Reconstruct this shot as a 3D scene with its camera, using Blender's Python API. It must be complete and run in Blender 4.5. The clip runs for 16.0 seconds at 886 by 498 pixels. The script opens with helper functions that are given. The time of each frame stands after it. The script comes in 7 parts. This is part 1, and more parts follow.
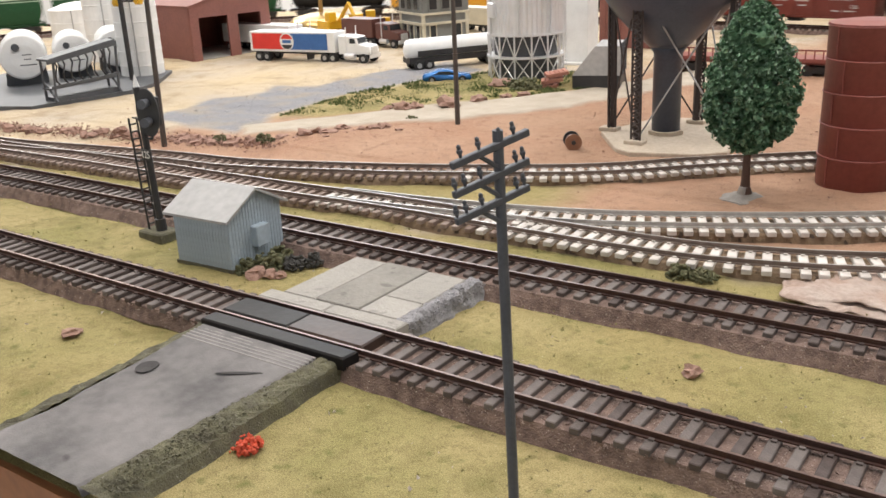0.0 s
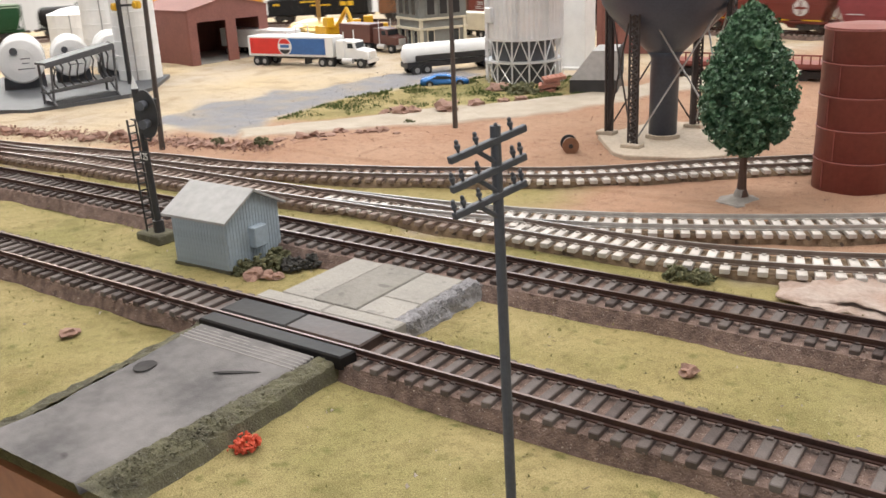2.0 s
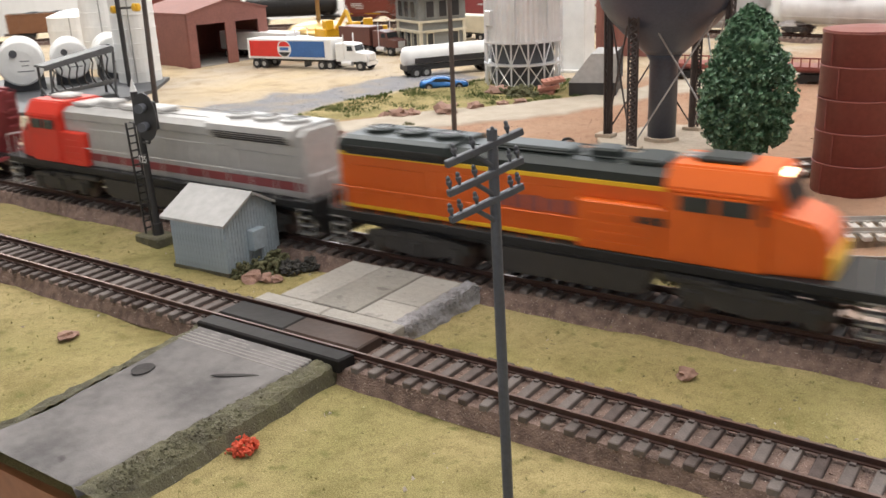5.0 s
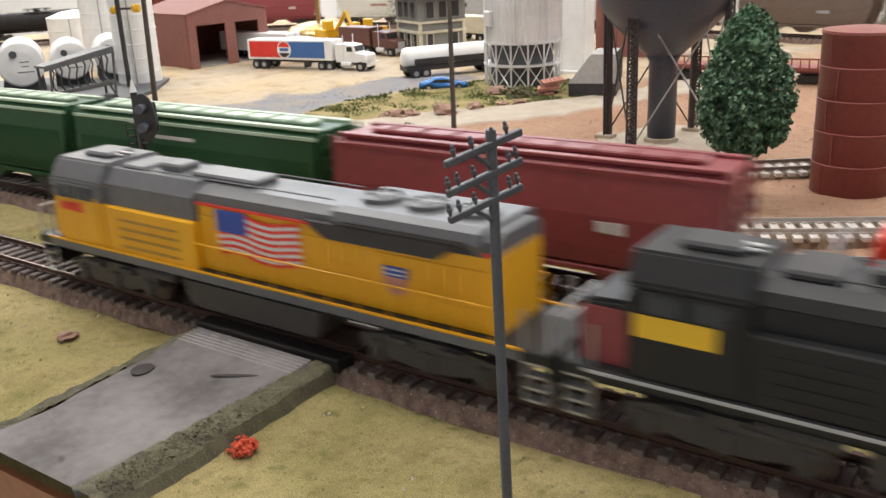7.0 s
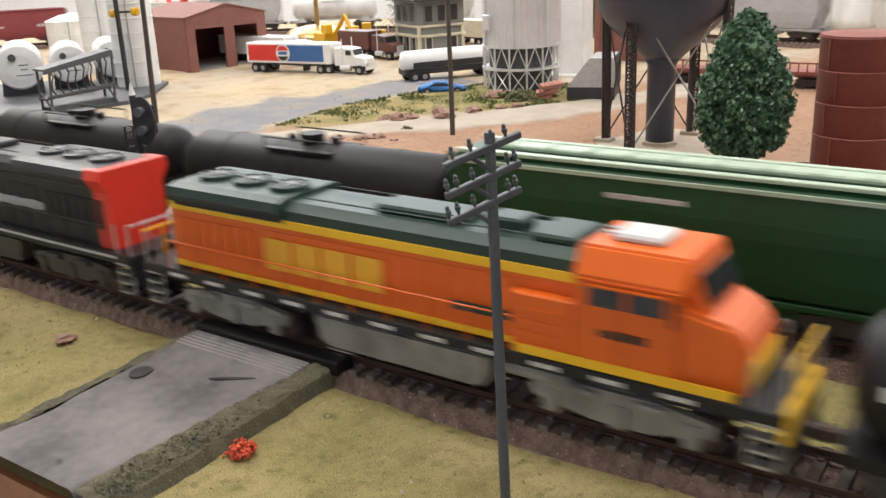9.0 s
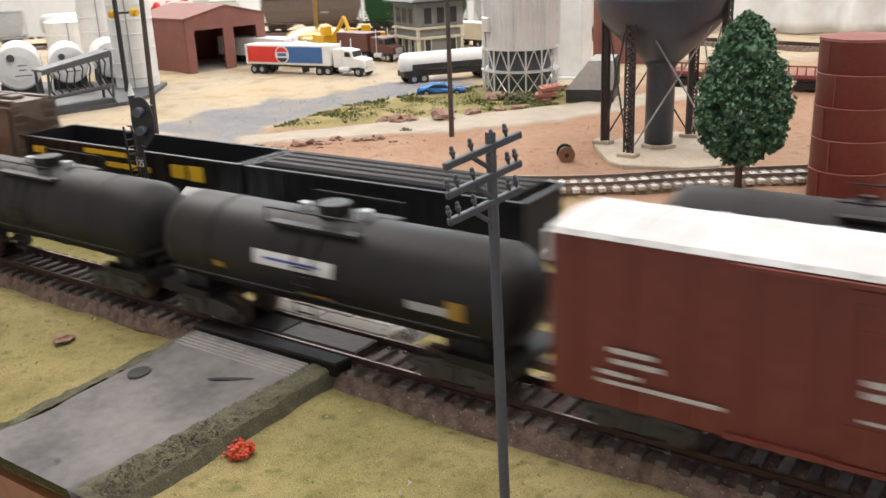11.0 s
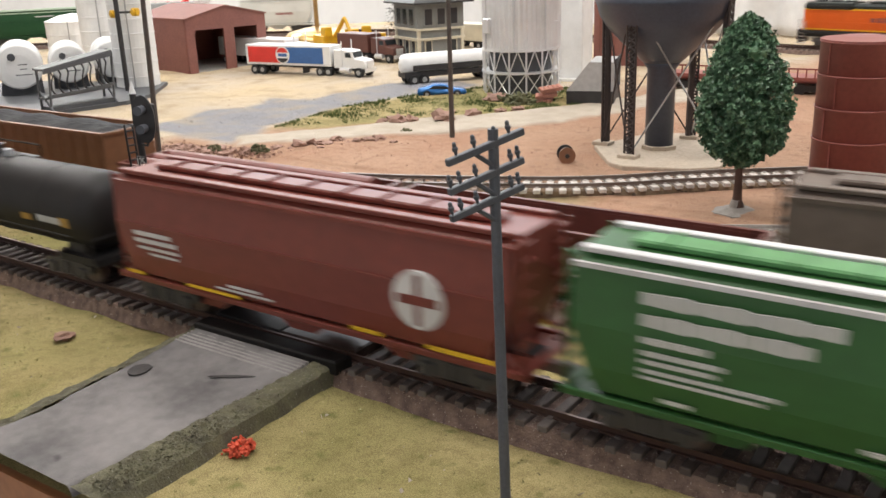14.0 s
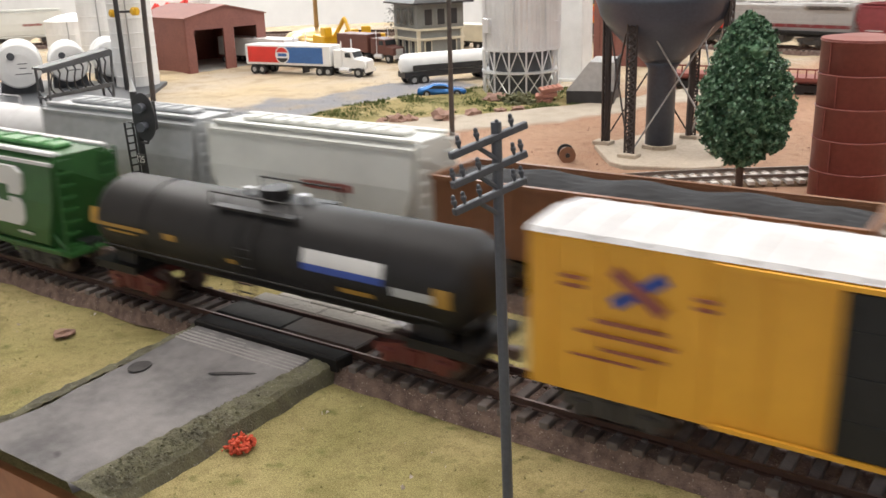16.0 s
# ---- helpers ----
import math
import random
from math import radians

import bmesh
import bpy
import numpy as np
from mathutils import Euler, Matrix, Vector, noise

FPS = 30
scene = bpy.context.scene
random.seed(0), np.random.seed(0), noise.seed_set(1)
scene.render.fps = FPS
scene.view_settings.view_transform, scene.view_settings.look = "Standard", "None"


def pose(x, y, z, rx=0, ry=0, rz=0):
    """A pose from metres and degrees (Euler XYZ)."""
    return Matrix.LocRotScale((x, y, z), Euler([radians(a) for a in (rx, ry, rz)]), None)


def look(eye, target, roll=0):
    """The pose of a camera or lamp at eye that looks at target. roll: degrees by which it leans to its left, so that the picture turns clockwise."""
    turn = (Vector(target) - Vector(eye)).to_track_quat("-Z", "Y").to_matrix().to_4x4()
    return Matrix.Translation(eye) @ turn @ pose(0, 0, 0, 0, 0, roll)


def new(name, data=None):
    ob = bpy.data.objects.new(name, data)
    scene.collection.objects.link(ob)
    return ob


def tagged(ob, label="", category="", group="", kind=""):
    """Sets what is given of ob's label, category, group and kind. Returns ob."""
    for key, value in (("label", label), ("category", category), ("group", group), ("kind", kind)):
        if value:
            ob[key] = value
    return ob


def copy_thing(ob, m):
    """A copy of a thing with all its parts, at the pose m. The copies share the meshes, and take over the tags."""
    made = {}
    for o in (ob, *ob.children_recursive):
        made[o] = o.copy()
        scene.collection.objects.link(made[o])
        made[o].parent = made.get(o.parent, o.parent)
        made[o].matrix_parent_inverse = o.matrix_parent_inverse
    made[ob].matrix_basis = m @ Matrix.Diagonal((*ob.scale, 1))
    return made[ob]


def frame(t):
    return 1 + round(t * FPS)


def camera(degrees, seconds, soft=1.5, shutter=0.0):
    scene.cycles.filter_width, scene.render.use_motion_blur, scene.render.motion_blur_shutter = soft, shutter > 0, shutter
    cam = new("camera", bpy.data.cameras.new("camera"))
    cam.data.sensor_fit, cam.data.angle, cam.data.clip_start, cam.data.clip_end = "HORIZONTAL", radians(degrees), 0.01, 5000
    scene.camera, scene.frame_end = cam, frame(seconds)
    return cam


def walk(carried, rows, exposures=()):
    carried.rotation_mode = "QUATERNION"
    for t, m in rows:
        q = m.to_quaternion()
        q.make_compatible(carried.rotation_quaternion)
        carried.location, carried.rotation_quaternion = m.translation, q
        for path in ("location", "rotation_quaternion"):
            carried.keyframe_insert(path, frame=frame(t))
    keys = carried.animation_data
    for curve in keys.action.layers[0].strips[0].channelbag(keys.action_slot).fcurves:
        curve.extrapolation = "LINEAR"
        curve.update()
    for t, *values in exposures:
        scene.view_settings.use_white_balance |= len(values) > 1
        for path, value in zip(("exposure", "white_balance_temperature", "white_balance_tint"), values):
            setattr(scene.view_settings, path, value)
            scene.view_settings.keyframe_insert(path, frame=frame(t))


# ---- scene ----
cam = camera(51.77, 16.0, soft=1.6, shutter=0.7)
walk(cam, [
    (0, pose(-0.00085, -0.21474, 0.14462, 70.555, 2.544, 34.707)),
    (0.5, pose(-0.0008, -0.21474, 0.14431, 70.674, 2.576, 34.603)),
    (1, pose(-0.00051, -0.21542, 0.14367, 70.84, 2.474, 34.502)),
    (1.5, pose(-0.00023, -0.21558, 0.14326, 70.875, 2.437, 34.566)),
    (2, pose(0.0, -0.21625, 0.14277, 70.953, 2.425, 34.573)),
    (2.5, pose(0.00043, -0.21603, 0.14331, 70.993, 2.375, 34.611)),
    (3, pose(0.0003, -0.21582, 0.14381, 71.045, 2.417, 34.6)),
    (3.5, pose(0.00037, -0.21597, 0.14333, 71.073, 2.436, 34.565)),
    (4, pose(0.00036, -0.21586, 0.1429, 71.084, 2.404, 34.572)),
    (6.5, pose(0.00087, -0.21611, 0.14322, 71.118, 2.42, 34.56)),
    (7, pose(0.00084, -0.21605, 0.143, 71.145, 2.406, 34.564)),
    (7.5, pose(0.00089, -0.21671, 0.14266, 71.207, 2.362, 34.518)),
    (8, pose(0.00102, -0.21672, 0.14255, 71.289, 2.273, 34.504)),
    (8.5, pose(0.00069, -0.21607, 0.14264, 71.328, 2.285, 34.525)),
    (9, pose(0.00095, -0.2163, 0.14281, 71.376, 2.321, 34.493)),
    (11.5, pose(0.00028, -0.21649, 0.14165, 71.536, 2.066, 34.42)),
    (12, pose(0.0001, -0.21657, 0.14102, 71.514, 2.06, 34.373)),
    (12.5, pose(0.00043, -0.21739, 0.14105, 71.543, 1.973, 34.356)),
    (13, pose(0.00056, -0.21781, 0.14078, 71.613, 1.903, 34.393)),
    (13.5, pose(0.00021, -0.21741, 0.14068, 71.627, 1.86, 34.429)),
    (14, pose(0.00029, -0.21726, 0.14126, 71.653, 1.847, 34.469)),
    (14.5, pose(0.00044, -0.21776, 0.14105, 71.698, 1.927, 34.44)),
    (15, pose(0.00046, -0.21789, 0.14096, 71.68, 1.86, 34.451)),
    (15.5, pose(-8e-05, -0.21784, 0.1401, 71.716, 1.822, 34.419)),
    (16, pose(-0.00048, -0.21761, 0.1396, 71.746, 1.742, 34.427)),
], exposures=[(0.0, 0.0), (16.0, 0.0)])

# ---- light: daylight at the room's windows, plus added overhead fill lamps ----
world = bpy.data.worlds.new("world")
scene.world = world
world.use_nodes = True
wn = world.node_tree.nodes
sky = wn.new("ShaderNodeTexSky")
sky.sky_type, sky.sun_disc = "NISHITA", False
sky.sun_elevation, sky.sun_rotation = radians(40), radians(150)
world.node_tree.links.new(sky.outputs[0], wn["Background"].inputs[0])
wn["Background"].inputs[1].default_value = 0.1


def area_light(x, y, z, w, h, target, watts, colour):
    data = bpy.data.lights.new("room_area_light", "AREA")
    data.shape, data.size, data.size_y, data.energy, data.color = "RECTANGLE", w, h, watts, colour
    ob = new("room_area_light", data)
    ob.matrix_world = look((x, y, z), target)
    return ob


area_light(-1.9, 2.22, 1.05, 1.5, 1.1, (-0.9, 0.3, 0.0), 22, (0.95, 0.98, 1.0))
area_light(0.6, 2.22, 1.05, 1.5, 1.1, (0.0, 0.3, 0.0), 21, (0.95, 0.98, 1.0))
# weak front fill from a window assumed behind the camera
area_light(0.2, -1.95, 1.15, 2.6, 1.1, (-0.3, 0.3, 0.0), 5, (1.0, 0.98, 0.95))
# unseen overhead lamps added over the layout; the first brightens the far white wall
for lx, ly, watts in ((-3.2, 1.3, 62), (-2.0, 1.25, 13), (0.0, 1.25, 15), (-1.1, 0.0, 18), (0.5, 0.0, 18)):
    area_light(lx, ly, 1.66, 1.3, 0.6, (lx, ly, 0.0), watts, (1.0, 0.965, 0.93))


# ---- materials ----
def material(name, colour, rough=0.6, metal=0.0, second=None, scale=60.0, detail=6.0, bump=0.0, bump_scale=None, spots=None, spot_scale=300.0, spot_at=0.62, vary=0.0, ramp=(0.35, 0.65), coat=0.0, spec=0.5):
    m = bpy.data.materials.new(name)
    m.use_nodes = True
    t = m.node_tree
    b = t.nodes["Principled BSDF"]
    b.inputs["Roughness"].default_value, b.inputs["Metallic"].default_value = rough, metal
    b.inputs["Coat Weight"].default_value = coat
    b.inputs["Specular IOR Level"].default_value = spec
    co = t.nodes.new("ShaderNodeTexCoord").outputs["Object"]

    def noise_at(sc, det=detail):
        n = t.nodes.new("ShaderNodeTexNoise")
        n.inputs["Scale"].default_value, n.inputs["Detail"].default_value = sc, det
        t.links.new(co, n.inputs["Vector"])
        return n.outputs["Fac"]

    def ramped(fac, lo, hi):
        r = t.nodes.new("ShaderNodeMapRange")
        r.inputs[1].default_value, r.inputs[2].default_value = lo, hi
        t.links.new(fac, r.inputs[0])
        return r.outputs[0]

    def mixed(fac, a, c, mode="MIX"):
        x = t.nodes.new("ShaderNodeMix")
        x.data_type, x.blend_type = "RGBA", mode
        for sock, val in ((x.inputs[0], fac), (x.inputs[6], a), (x.inputs[7], c)):
            if isinstance(val, (tuple, float, int)):
                sock.default_value = (*val, 1) if isinstance(val, tuple) else val
            else:
                t.links.new(val, sock)
        return x.outputs[2]

    second = second or tuple(min(1, c * 0.82) for c in colour)
    col = mixed(ramped(noise_at(scale), *ramp), colour, second)
    fine = ramped(noise_at(scale * 9, 3.0), 0.3, 0.7)
    col = mixed(0.35 if max(colour) < 0.6 else 0.08, col, mixed(fine, tuple(c * 0.7 for c in colour), tuple(min(1, c * 1.25) for c in colour)))
    if spots:
        col = mixed(ramped(noise_at(spot_scale, 2.0), spot_at, spot_at + 0.05), col, spots)
    if vary:
        inf = t.nodes.new("ShaderNodeObjectInfo").outputs["Random"]
        col = mixed(ramped(inf, 0.0, 1.0), mixed(vary, col, (0.0, 0.0, 0.0)), mixed(vary, col, (1.0, 0.95, 0.9)))
    t.links.new(col, b.inputs["Base Color"])
    if bump:
        bp = t.nodes.new("ShaderNodeBump")
        bp.inputs["Strength"].default_value, bp.inputs["Distance"].default_value = min(1, bump), 0.0008
        t.links.new(noise_at(bump_scale or scale * 6, 4.0), bp.inputs["Height"])
        t.links.new(bp.outputs[0], b.inputs["Normal"])
    return m


M = {}
M["rail"] = material("weathered_rail", (0.085, 0.045, 0.036), 0.45, 0.55, (0.07, 0.045, 0.04), 80)
M["rail_top"] = material("browned_railhead", (0.20, 0.135, 0.115), 0.30, 0.7, (0.12, 0.08, 0.065), 50)
M["rail_mid"] = material("dull_rail", (0.22, 0.17, 0.145), 0.5, 0.4, (0.15, 0.11, 0.09), 60)
M["rail_silver"] = material("nickel_rail", (0.50, 0.48, 0.46), 0.38, 0.6, (0.38, 0.36, 0.34), 60)
M["tie_dark"] = material("dark_plastic_tie", (0.060, 0.043, 0.039), 0.72, 0, (0.115, 0.086, 0.078), 220, vary=0.10, bump=0.3, spec=0.25)
M["tie_rust"] = material("rusty_tie", (0.19, 0.125, 0.10), 0.8, 0, (0.30, 0.22, 0.18), 220, vary=0.12)
M["tie_grey"] = material("weathered_grey_tie", (0.64, 0.60, 0.56), 0.8, 0, (0.46, 0.41, 0.37), 150, vary=0.15)
M["ballast"] = material("pinkish_ballast", (0.235, 0.16, 0.132), 0.95, 0, (0.066, 0.042, 0.035), 260, bump=1.0, bump_scale=1400, spots=(0.5, 0.42, 0.36), spot_scale=1500, spot_at=0.66)
M["ballast_tan"] = material("earthy_ballast", (0.27, 0.19, 0.12), 0.95, 0, (0.15, 0.10, 0.065), 150, bump=1.0, bump_scale=1400, spots=(0.08, 0.055, 0.04), spot_scale=260, spot_at=0.6)
M["asphalt"] = material("worn_grey_asphalt", (0.27, 0.255, 0.255), 0.75, 0, (0.125, 0.117, 0.12), 24, bump=0.3, bump_scale=1200, ramp=(0.40, 0.64))
M["concrete"] = material("aged_concrete", (0.27, 0.25, 0.22), 0.9, 0, (0.165, 0.153, 0.135), 45, vary=0.18, bump=0.5, bump_scale=900, spots=(0.15, 0.135, 0.12), spot_scale=120, spot_at=0.64)
M["shoulder"] = material("mossy_gravel_shoulder", (0.15, 0.14, 0.085), 0.95, 0, (0.062, 0.056, 0.045), 130, bump=1.0, bump_scale=1600, spots=(0.24, 0.23, 0.20), spot_scale=1300, spot_at=0.66)
M["gravel_grey"] = material("grey_gravel", (0.33, 0.32, 0.33), 0.95, 0, (0.2, 0.19, 0.2), 400, bump=1.0, bump_scale=1500)
M["rubber"] = material("black_crossing_panel", (0.016, 0.0145, 0.0145), 0.5, 0, (0.03, 0.027, 0.026), 40, spec=0.18, bump=0.15)
# brown base colour paints window glare onto a dark crossing panel
M["panel_brown"] = material("glare_tinted_crossing_panel", (0.075, 0.048, 0.038), 0.34, 0, (0.042, 0.031, 0.027), 40, spec=0.16, bump=0.15)
M["shed_wall"] = material("pale_blue_grey_board", (0.38, 0.45, 0.51), 0.6, 0, (0.34, 0.405, 0.46), 50)
M["shed_roof"] = material("grey_roofing", (0.43, 0.425, 0.42), 0.7, 0, (0.39, 0.385, 0.38), 25)
M["black"] = material("matt_black_paint", (0.025, 0.024, 0.026), 0.5, 0, (0.04, 0.038, 0.038), 120)
M["pole_grey"] = material("slate_grey_plastic", (0.085, 0.09, 0.105), 0.5, 0, (0.065, 0.068, 0.08), 120)
M["pole_brown"] = material("dark_wood_pole", (0.09, 0.075, 0.065), 0.7, 0, (0.06, 0.05, 0.045), 120)
M["white"] = material("white_plastic", (0.82, 0.82, 0.81), 0.4, 0, (0.74, 0.74, 0.73), 60)
M["cream"] = material("cream_plastic", (0.66, 0.61, 0.48), 0.5)
M["tank_rust"] = material("oxide_red_tank", (0.29, 0.085, 0.07), 0.42, 0, (0.23, 0.065, 0.055), 40)
M["brick"] = material("oxide_brown_siding", (0.25, 0.10, 0.08), 0.7, 0, (0.21, 0.085, 0.07), 60)
M["silver"] = material("silver_paint", (0.84, 0.84, 0.85), 0.3, 0.4, (0.72, 0.72, 0.73), 30)
M["steel_dull"] = material("dull_steel", (0.45, 0.45, 0.45), 0.45, 0.6)
M["tower_grey"] = material("dark_slate_enamel", (0.062, 0.073, 0.102), 0.34, 0, (0.048, 0.056, 0.080), 60)
M["tower_leg"] = material("dark_brown_steel", (0.06, 0.045, 0.042), 0.55, 0.1)
# pale second tone paints highlights on the leaves, deep base the dark gaps
M["leaf"] = material("deep_green_highlit_foliage", (0.030, 0.088, 0.038), 0.4, 0, (0.21, 0.35, 0.21), 320, ramp=(0.40, 0.60))
M["trunk"] = material("brown_trunk", (0.10, 0.055, 0.04), 0.7)
M["stone"] = material("grey_cast_stone", (0.36, 0.33, 0.30), 0.85, 0, (0.22, 0.2, 0.18), 180, bump=0.6)
M["rock"] = material("pink_brown_rock", (0.36, 0.22, 0.17), 0.9, 0, (0.22, 0.13, 0.10), 130, bump=0.8)
M["bush"] = material("olive_lichen", (0.13, 0.12, 0.06), 0.9, 0, (0.07, 0.085, 0.04), 300)
M["bush_dark"] = material("dark_lichen", (0.06, 0.055, 0.05), 0.9, 0, (0.04, 0.04, 0.035), 300)
M["red_foam"] = material("red_foam", (0.62, 0.09, 0.04), 0.85, 0, (0.42, 0.06, 0.03), 500)
M["tuft"] = material("dry_green_turf", (0.27, 0.235, 0.09), 0.95, 0, (0.15, 0.14, 0.05), 90)
M["pebble"] = material("pale_grit", (0.5, 0.44, 0.38), 0.9, 0, (0.3, 0.22, 0.18), 90)
M["fascia"] = material("varnished_wood", (0.42, 0.19, 0.085), 0.4, 0, (0.3, 0.12, 0.055), 25, bump=0.1, coat=0.3)
M["wall"] = material("off_white_wall", (0.80, 0.79, 0.77), 0.8, 0, (0.77, 0.76, 0.74), 3)
M["floor"] = material("room_carpet", (0.25, 0.22, 0.19), 0.9)
M["glass_dark"] = material("dark_glazing", (0.03, 0.035, 0.04), 0.12)
M["truck_blue"] = material("royal_blue", (0.045, 0.14, 0.38), 0.35)
M["truck_red"] = material("bright_red", (0.72, 0.04, 0.03), 0.35)
M["car_blue"] = material("metallic_blue", (0.04, 0.17, 0.45), 0.25, 0.3)
M["yellow"] = material("safety_yellow", (0.75, 0.43, 0.02), 0.4)
M["tyre"] = material("black_rubber", (0.022, 0.022, 0.023), 0.7)
M["rack_grey"] = material("charcoal_plastic", (0.085, 0.09, 0.10), 0.5, 0, (0.065, 0.068, 0.075), 90)
M["tan_slab"] = material("tan_slab", (0.50, 0.42, 0.33), 0.85, 0, (0.43, 0.35, 0.27), 50)
M["pallet"] = material("pinkish_timber", (0.52, 0.24, 0.18), 0.8)
M["brass"] = material("brass_shade", (0.55, 0.38, 0.16), 0.28, 0.9)
M["copper"] = material("copper_drum", (0.30, 0.16, 0.10), 0.45, 0.5)


# ---- mesh helpers ----
def part(name, bm, mat, parent=None, label="", smooth=False):
    me = bpy.data.meshes.new(name)
    bm.normal_update()
    bm.to_mesh(me)
    bm.free()
    for m in (mat if isinstance(mat, (list, tuple)) else [mat]):
        me.materials.append(M[m] if isinstance(m, str) else m)
    if smooth:
        for p in me.polygons:
            p.use_smooth = True
    ob = new(name, me)
    ob.parent = parent
    if label:
        tagged(ob, label)
    return ob


def thing(name, m, label, category, group="", kind=""):
    ob = new(name)
    ob.empty_display_size = 0.01
    ob.matrix_world = m
    return tagged(ob, label, category, group, kind)


def B():
    return bmesh.new()


def box(bm, c, s, bevel=0.0, m=None, mi=0):
    r = bmesh.ops.create_cube(bm, size=1.0, matrix=(m or Matrix()) @ Matrix.Translation(c) @ Matrix.Diagonal((*s, 1)))
    vs = r["verts"]
    fs = list({f for v in vs for f in v.link_faces})
    if bevel:
        es = list({e for v in vs for e in v.link_edges})
        out = bmesh.ops.bevel(bm, geom=es, offset=bevel, segments=1, affect="EDGES", profile=0.5)
        fs = list({f for f in fs if f.is_valid} | set(out["faces"]))
    if mi:
        for f in fs:
            f.material_index = mi
    return bm


def rod(bm, a, b, r, seg=8, r2=None, mi=0):
    a, b = Vector(a), Vector(b)
    d = b - a
    q = d.to_track_quat("Z", "Y").to_matrix().to_4x4()
    out = bmesh.ops.create_cone(bm, cap_ends=True, segments=seg, radius1=r, radius2=r if r2 is None else r2, depth=d.length, matrix=Matrix.Translation((a + b) / 2) @ q)
    if mi:
        for f in {f for v in out["verts"] for f in v.link_faces}:
            f.material_index = mi
    return bm


def lathe(bm, profile, seg=32, m=None):
    """Turns a profile of (radius, height) round z."""
    m = m or Matrix()
    rings = []
    for r, z in profile:
        rings.append([bm.verts.new(m @ Vector((r * math.cos(6.28318530718 * i / seg), r * math.sin(6.28318530718 * i / seg), z))) for i in range(seg)])
    for a, b in zip(rings, rings[1:]):
        for i in range(seg):
            bm.faces.new((a[i], a[(i + 1) % seg], b[(i + 1) % seg], b[i]))
    bm.faces.new(rings[0][::-1])
    bm.faces.new(rings[-1])
    return bm


def prism(bm, poly, lo, hi, axis="z", mi=0):
    """A polygon of two coordinates, pushed from lo to hi along the axis."""
    def at(p, h):
        return {"z": (p[0], p[1], h), "y": (p[0], h, p[1]), "x": (h, p[0], p[1])}[axis]
    a = [bm.verts.new(at(p, lo)) for p in poly]
    b = [bm.verts.new(at(p, hi)) for p in poly]
    n = len(poly)
    fs = [bm.faces.new((a[i], a[(i + 1) % n], b[(i + 1) % n], b[i])) for i in range(n)] + [bm.faces.new(a[::-1]), bm.faces.new(b)]
    for f in fs:
        f.material_index = mi
    bmesh.ops.recalc_face_normals(bm, faces=fs)
    return bm


def lump(bm, c, r, seed, rough=0.35, sub=2, flat=1.0):
    out = bmesh.ops.create_icosphere(bm, subdivisions=sub, radius=1.0)
    off = Vector((seed * 3.7, seed * 1.3, seed * 5.1))
    for v in out["verts"]:
        n = v.co.normalized()
        k = r * (1 + rough * 2 * noise.noise(n * 1.7 + off))
        v.co = Vector(c) + Vector((n.x * k, n.y * k, n.z * k * flat))
    return bm


# ---- room ----
bm = B(); box(bm, (-0.3, 0.1, -0.93), (10.4, 5.0, 0.06))
tagged(part("floor", bm, "floor"), "brown carpet floor of the train room", "floor", kind="structure")
bm = B(); box(bm, (-0.3, 0.1, 1.74), (10.4, 5.0, 0.06))
tagged(part("ceiling", bm, "wall"), "plain white ceiling over the layout", "ceiling", kind="structure")


def wall_with_windows(name, y, t, spans, z0, z1, label):
    bm = B()
    edges = [-5.5] + [e for s in spans for e in s] + [4.9]
    for i in range(0, len(edges), 2):
        a, b = edges[i], edges[i + 1]
        box(bm, ((a + b) / 2, y, 0.405), (b - a, t, 2.61))
    for a, b in spans:
        box(bm, ((a + b) / 2, y, (z0 - 0.9) / 2), (b - a, t, z0 + 0.9))
        box(bm, ((a + b) / 2, y, (z1 + 1.71) / 2), (b - a, t, 1.71 - z1))
    return tagged(part(name, bm, "wall"), label, "wall", kind="structure")


wall_with_windows("wall_north", 2.3, 0.12, [(-2.65, -1.15), (-0.15, 1.35)], 0.5, 1.6, "off-white painted wall behind the layout")
wall_with_windows("wall_south", -2.05, 0.12, [(-1.1, 1.5)], 0.6, 1.7, "off-white painted wall with a wide window")
for nm, x in (("wall_west", -5.5), ("wall_east", 4.9)):
    bm = B(); box(bm, (x, 0.125, 0.405), (0.12, 4.2, 2.61))
    tagged(part(nm, bm, "wall"), "off-white painted end wall", "wall", kind="structure")

# ---- ground ----
A_Y = 0.00825
TOP = 0.009


def b_near(x):
    xc = max(-0.75, min(0.25, x))
    y = ((0.0647 * xc + 0.0594) * xc + 0.0282) * xc + 0.0926
    dx = x - xc
    return y + math.copysign(0.25 * (1 - math.exp(-abs(dx) / 0.25)), dx) * ((3 * 0.0647 * xc + 2 * 0.0594) * xc + 0.0282)


def b_mid(x):
    return b_near(x) + 0.00825


def spline(pts):
    """Points at even 3 mm steps along a smooth curve through pts."""
    out = []
    P = [pts[0]] + list(pts) + [pts[-1]]
    for i in range(1, len(P) - 2):
        p0, p1, p2, p3 = (Vector(p) for p in P[i - 1:i + 3])
        n = max(2, int((p2 - p1).length / 0.003))
        for k in range(n):
            t = k / n
            out.append(0.5 * ((2 * p1) + (p2 - p0) * t + (2 * p0 - 5 * p1 + 4 * p2 - p3) * t * t + (3 * p1 - p0 - 3 * p2 + p3) * t ** 3))
    out.append(Vector(pts[-1]))
    return out


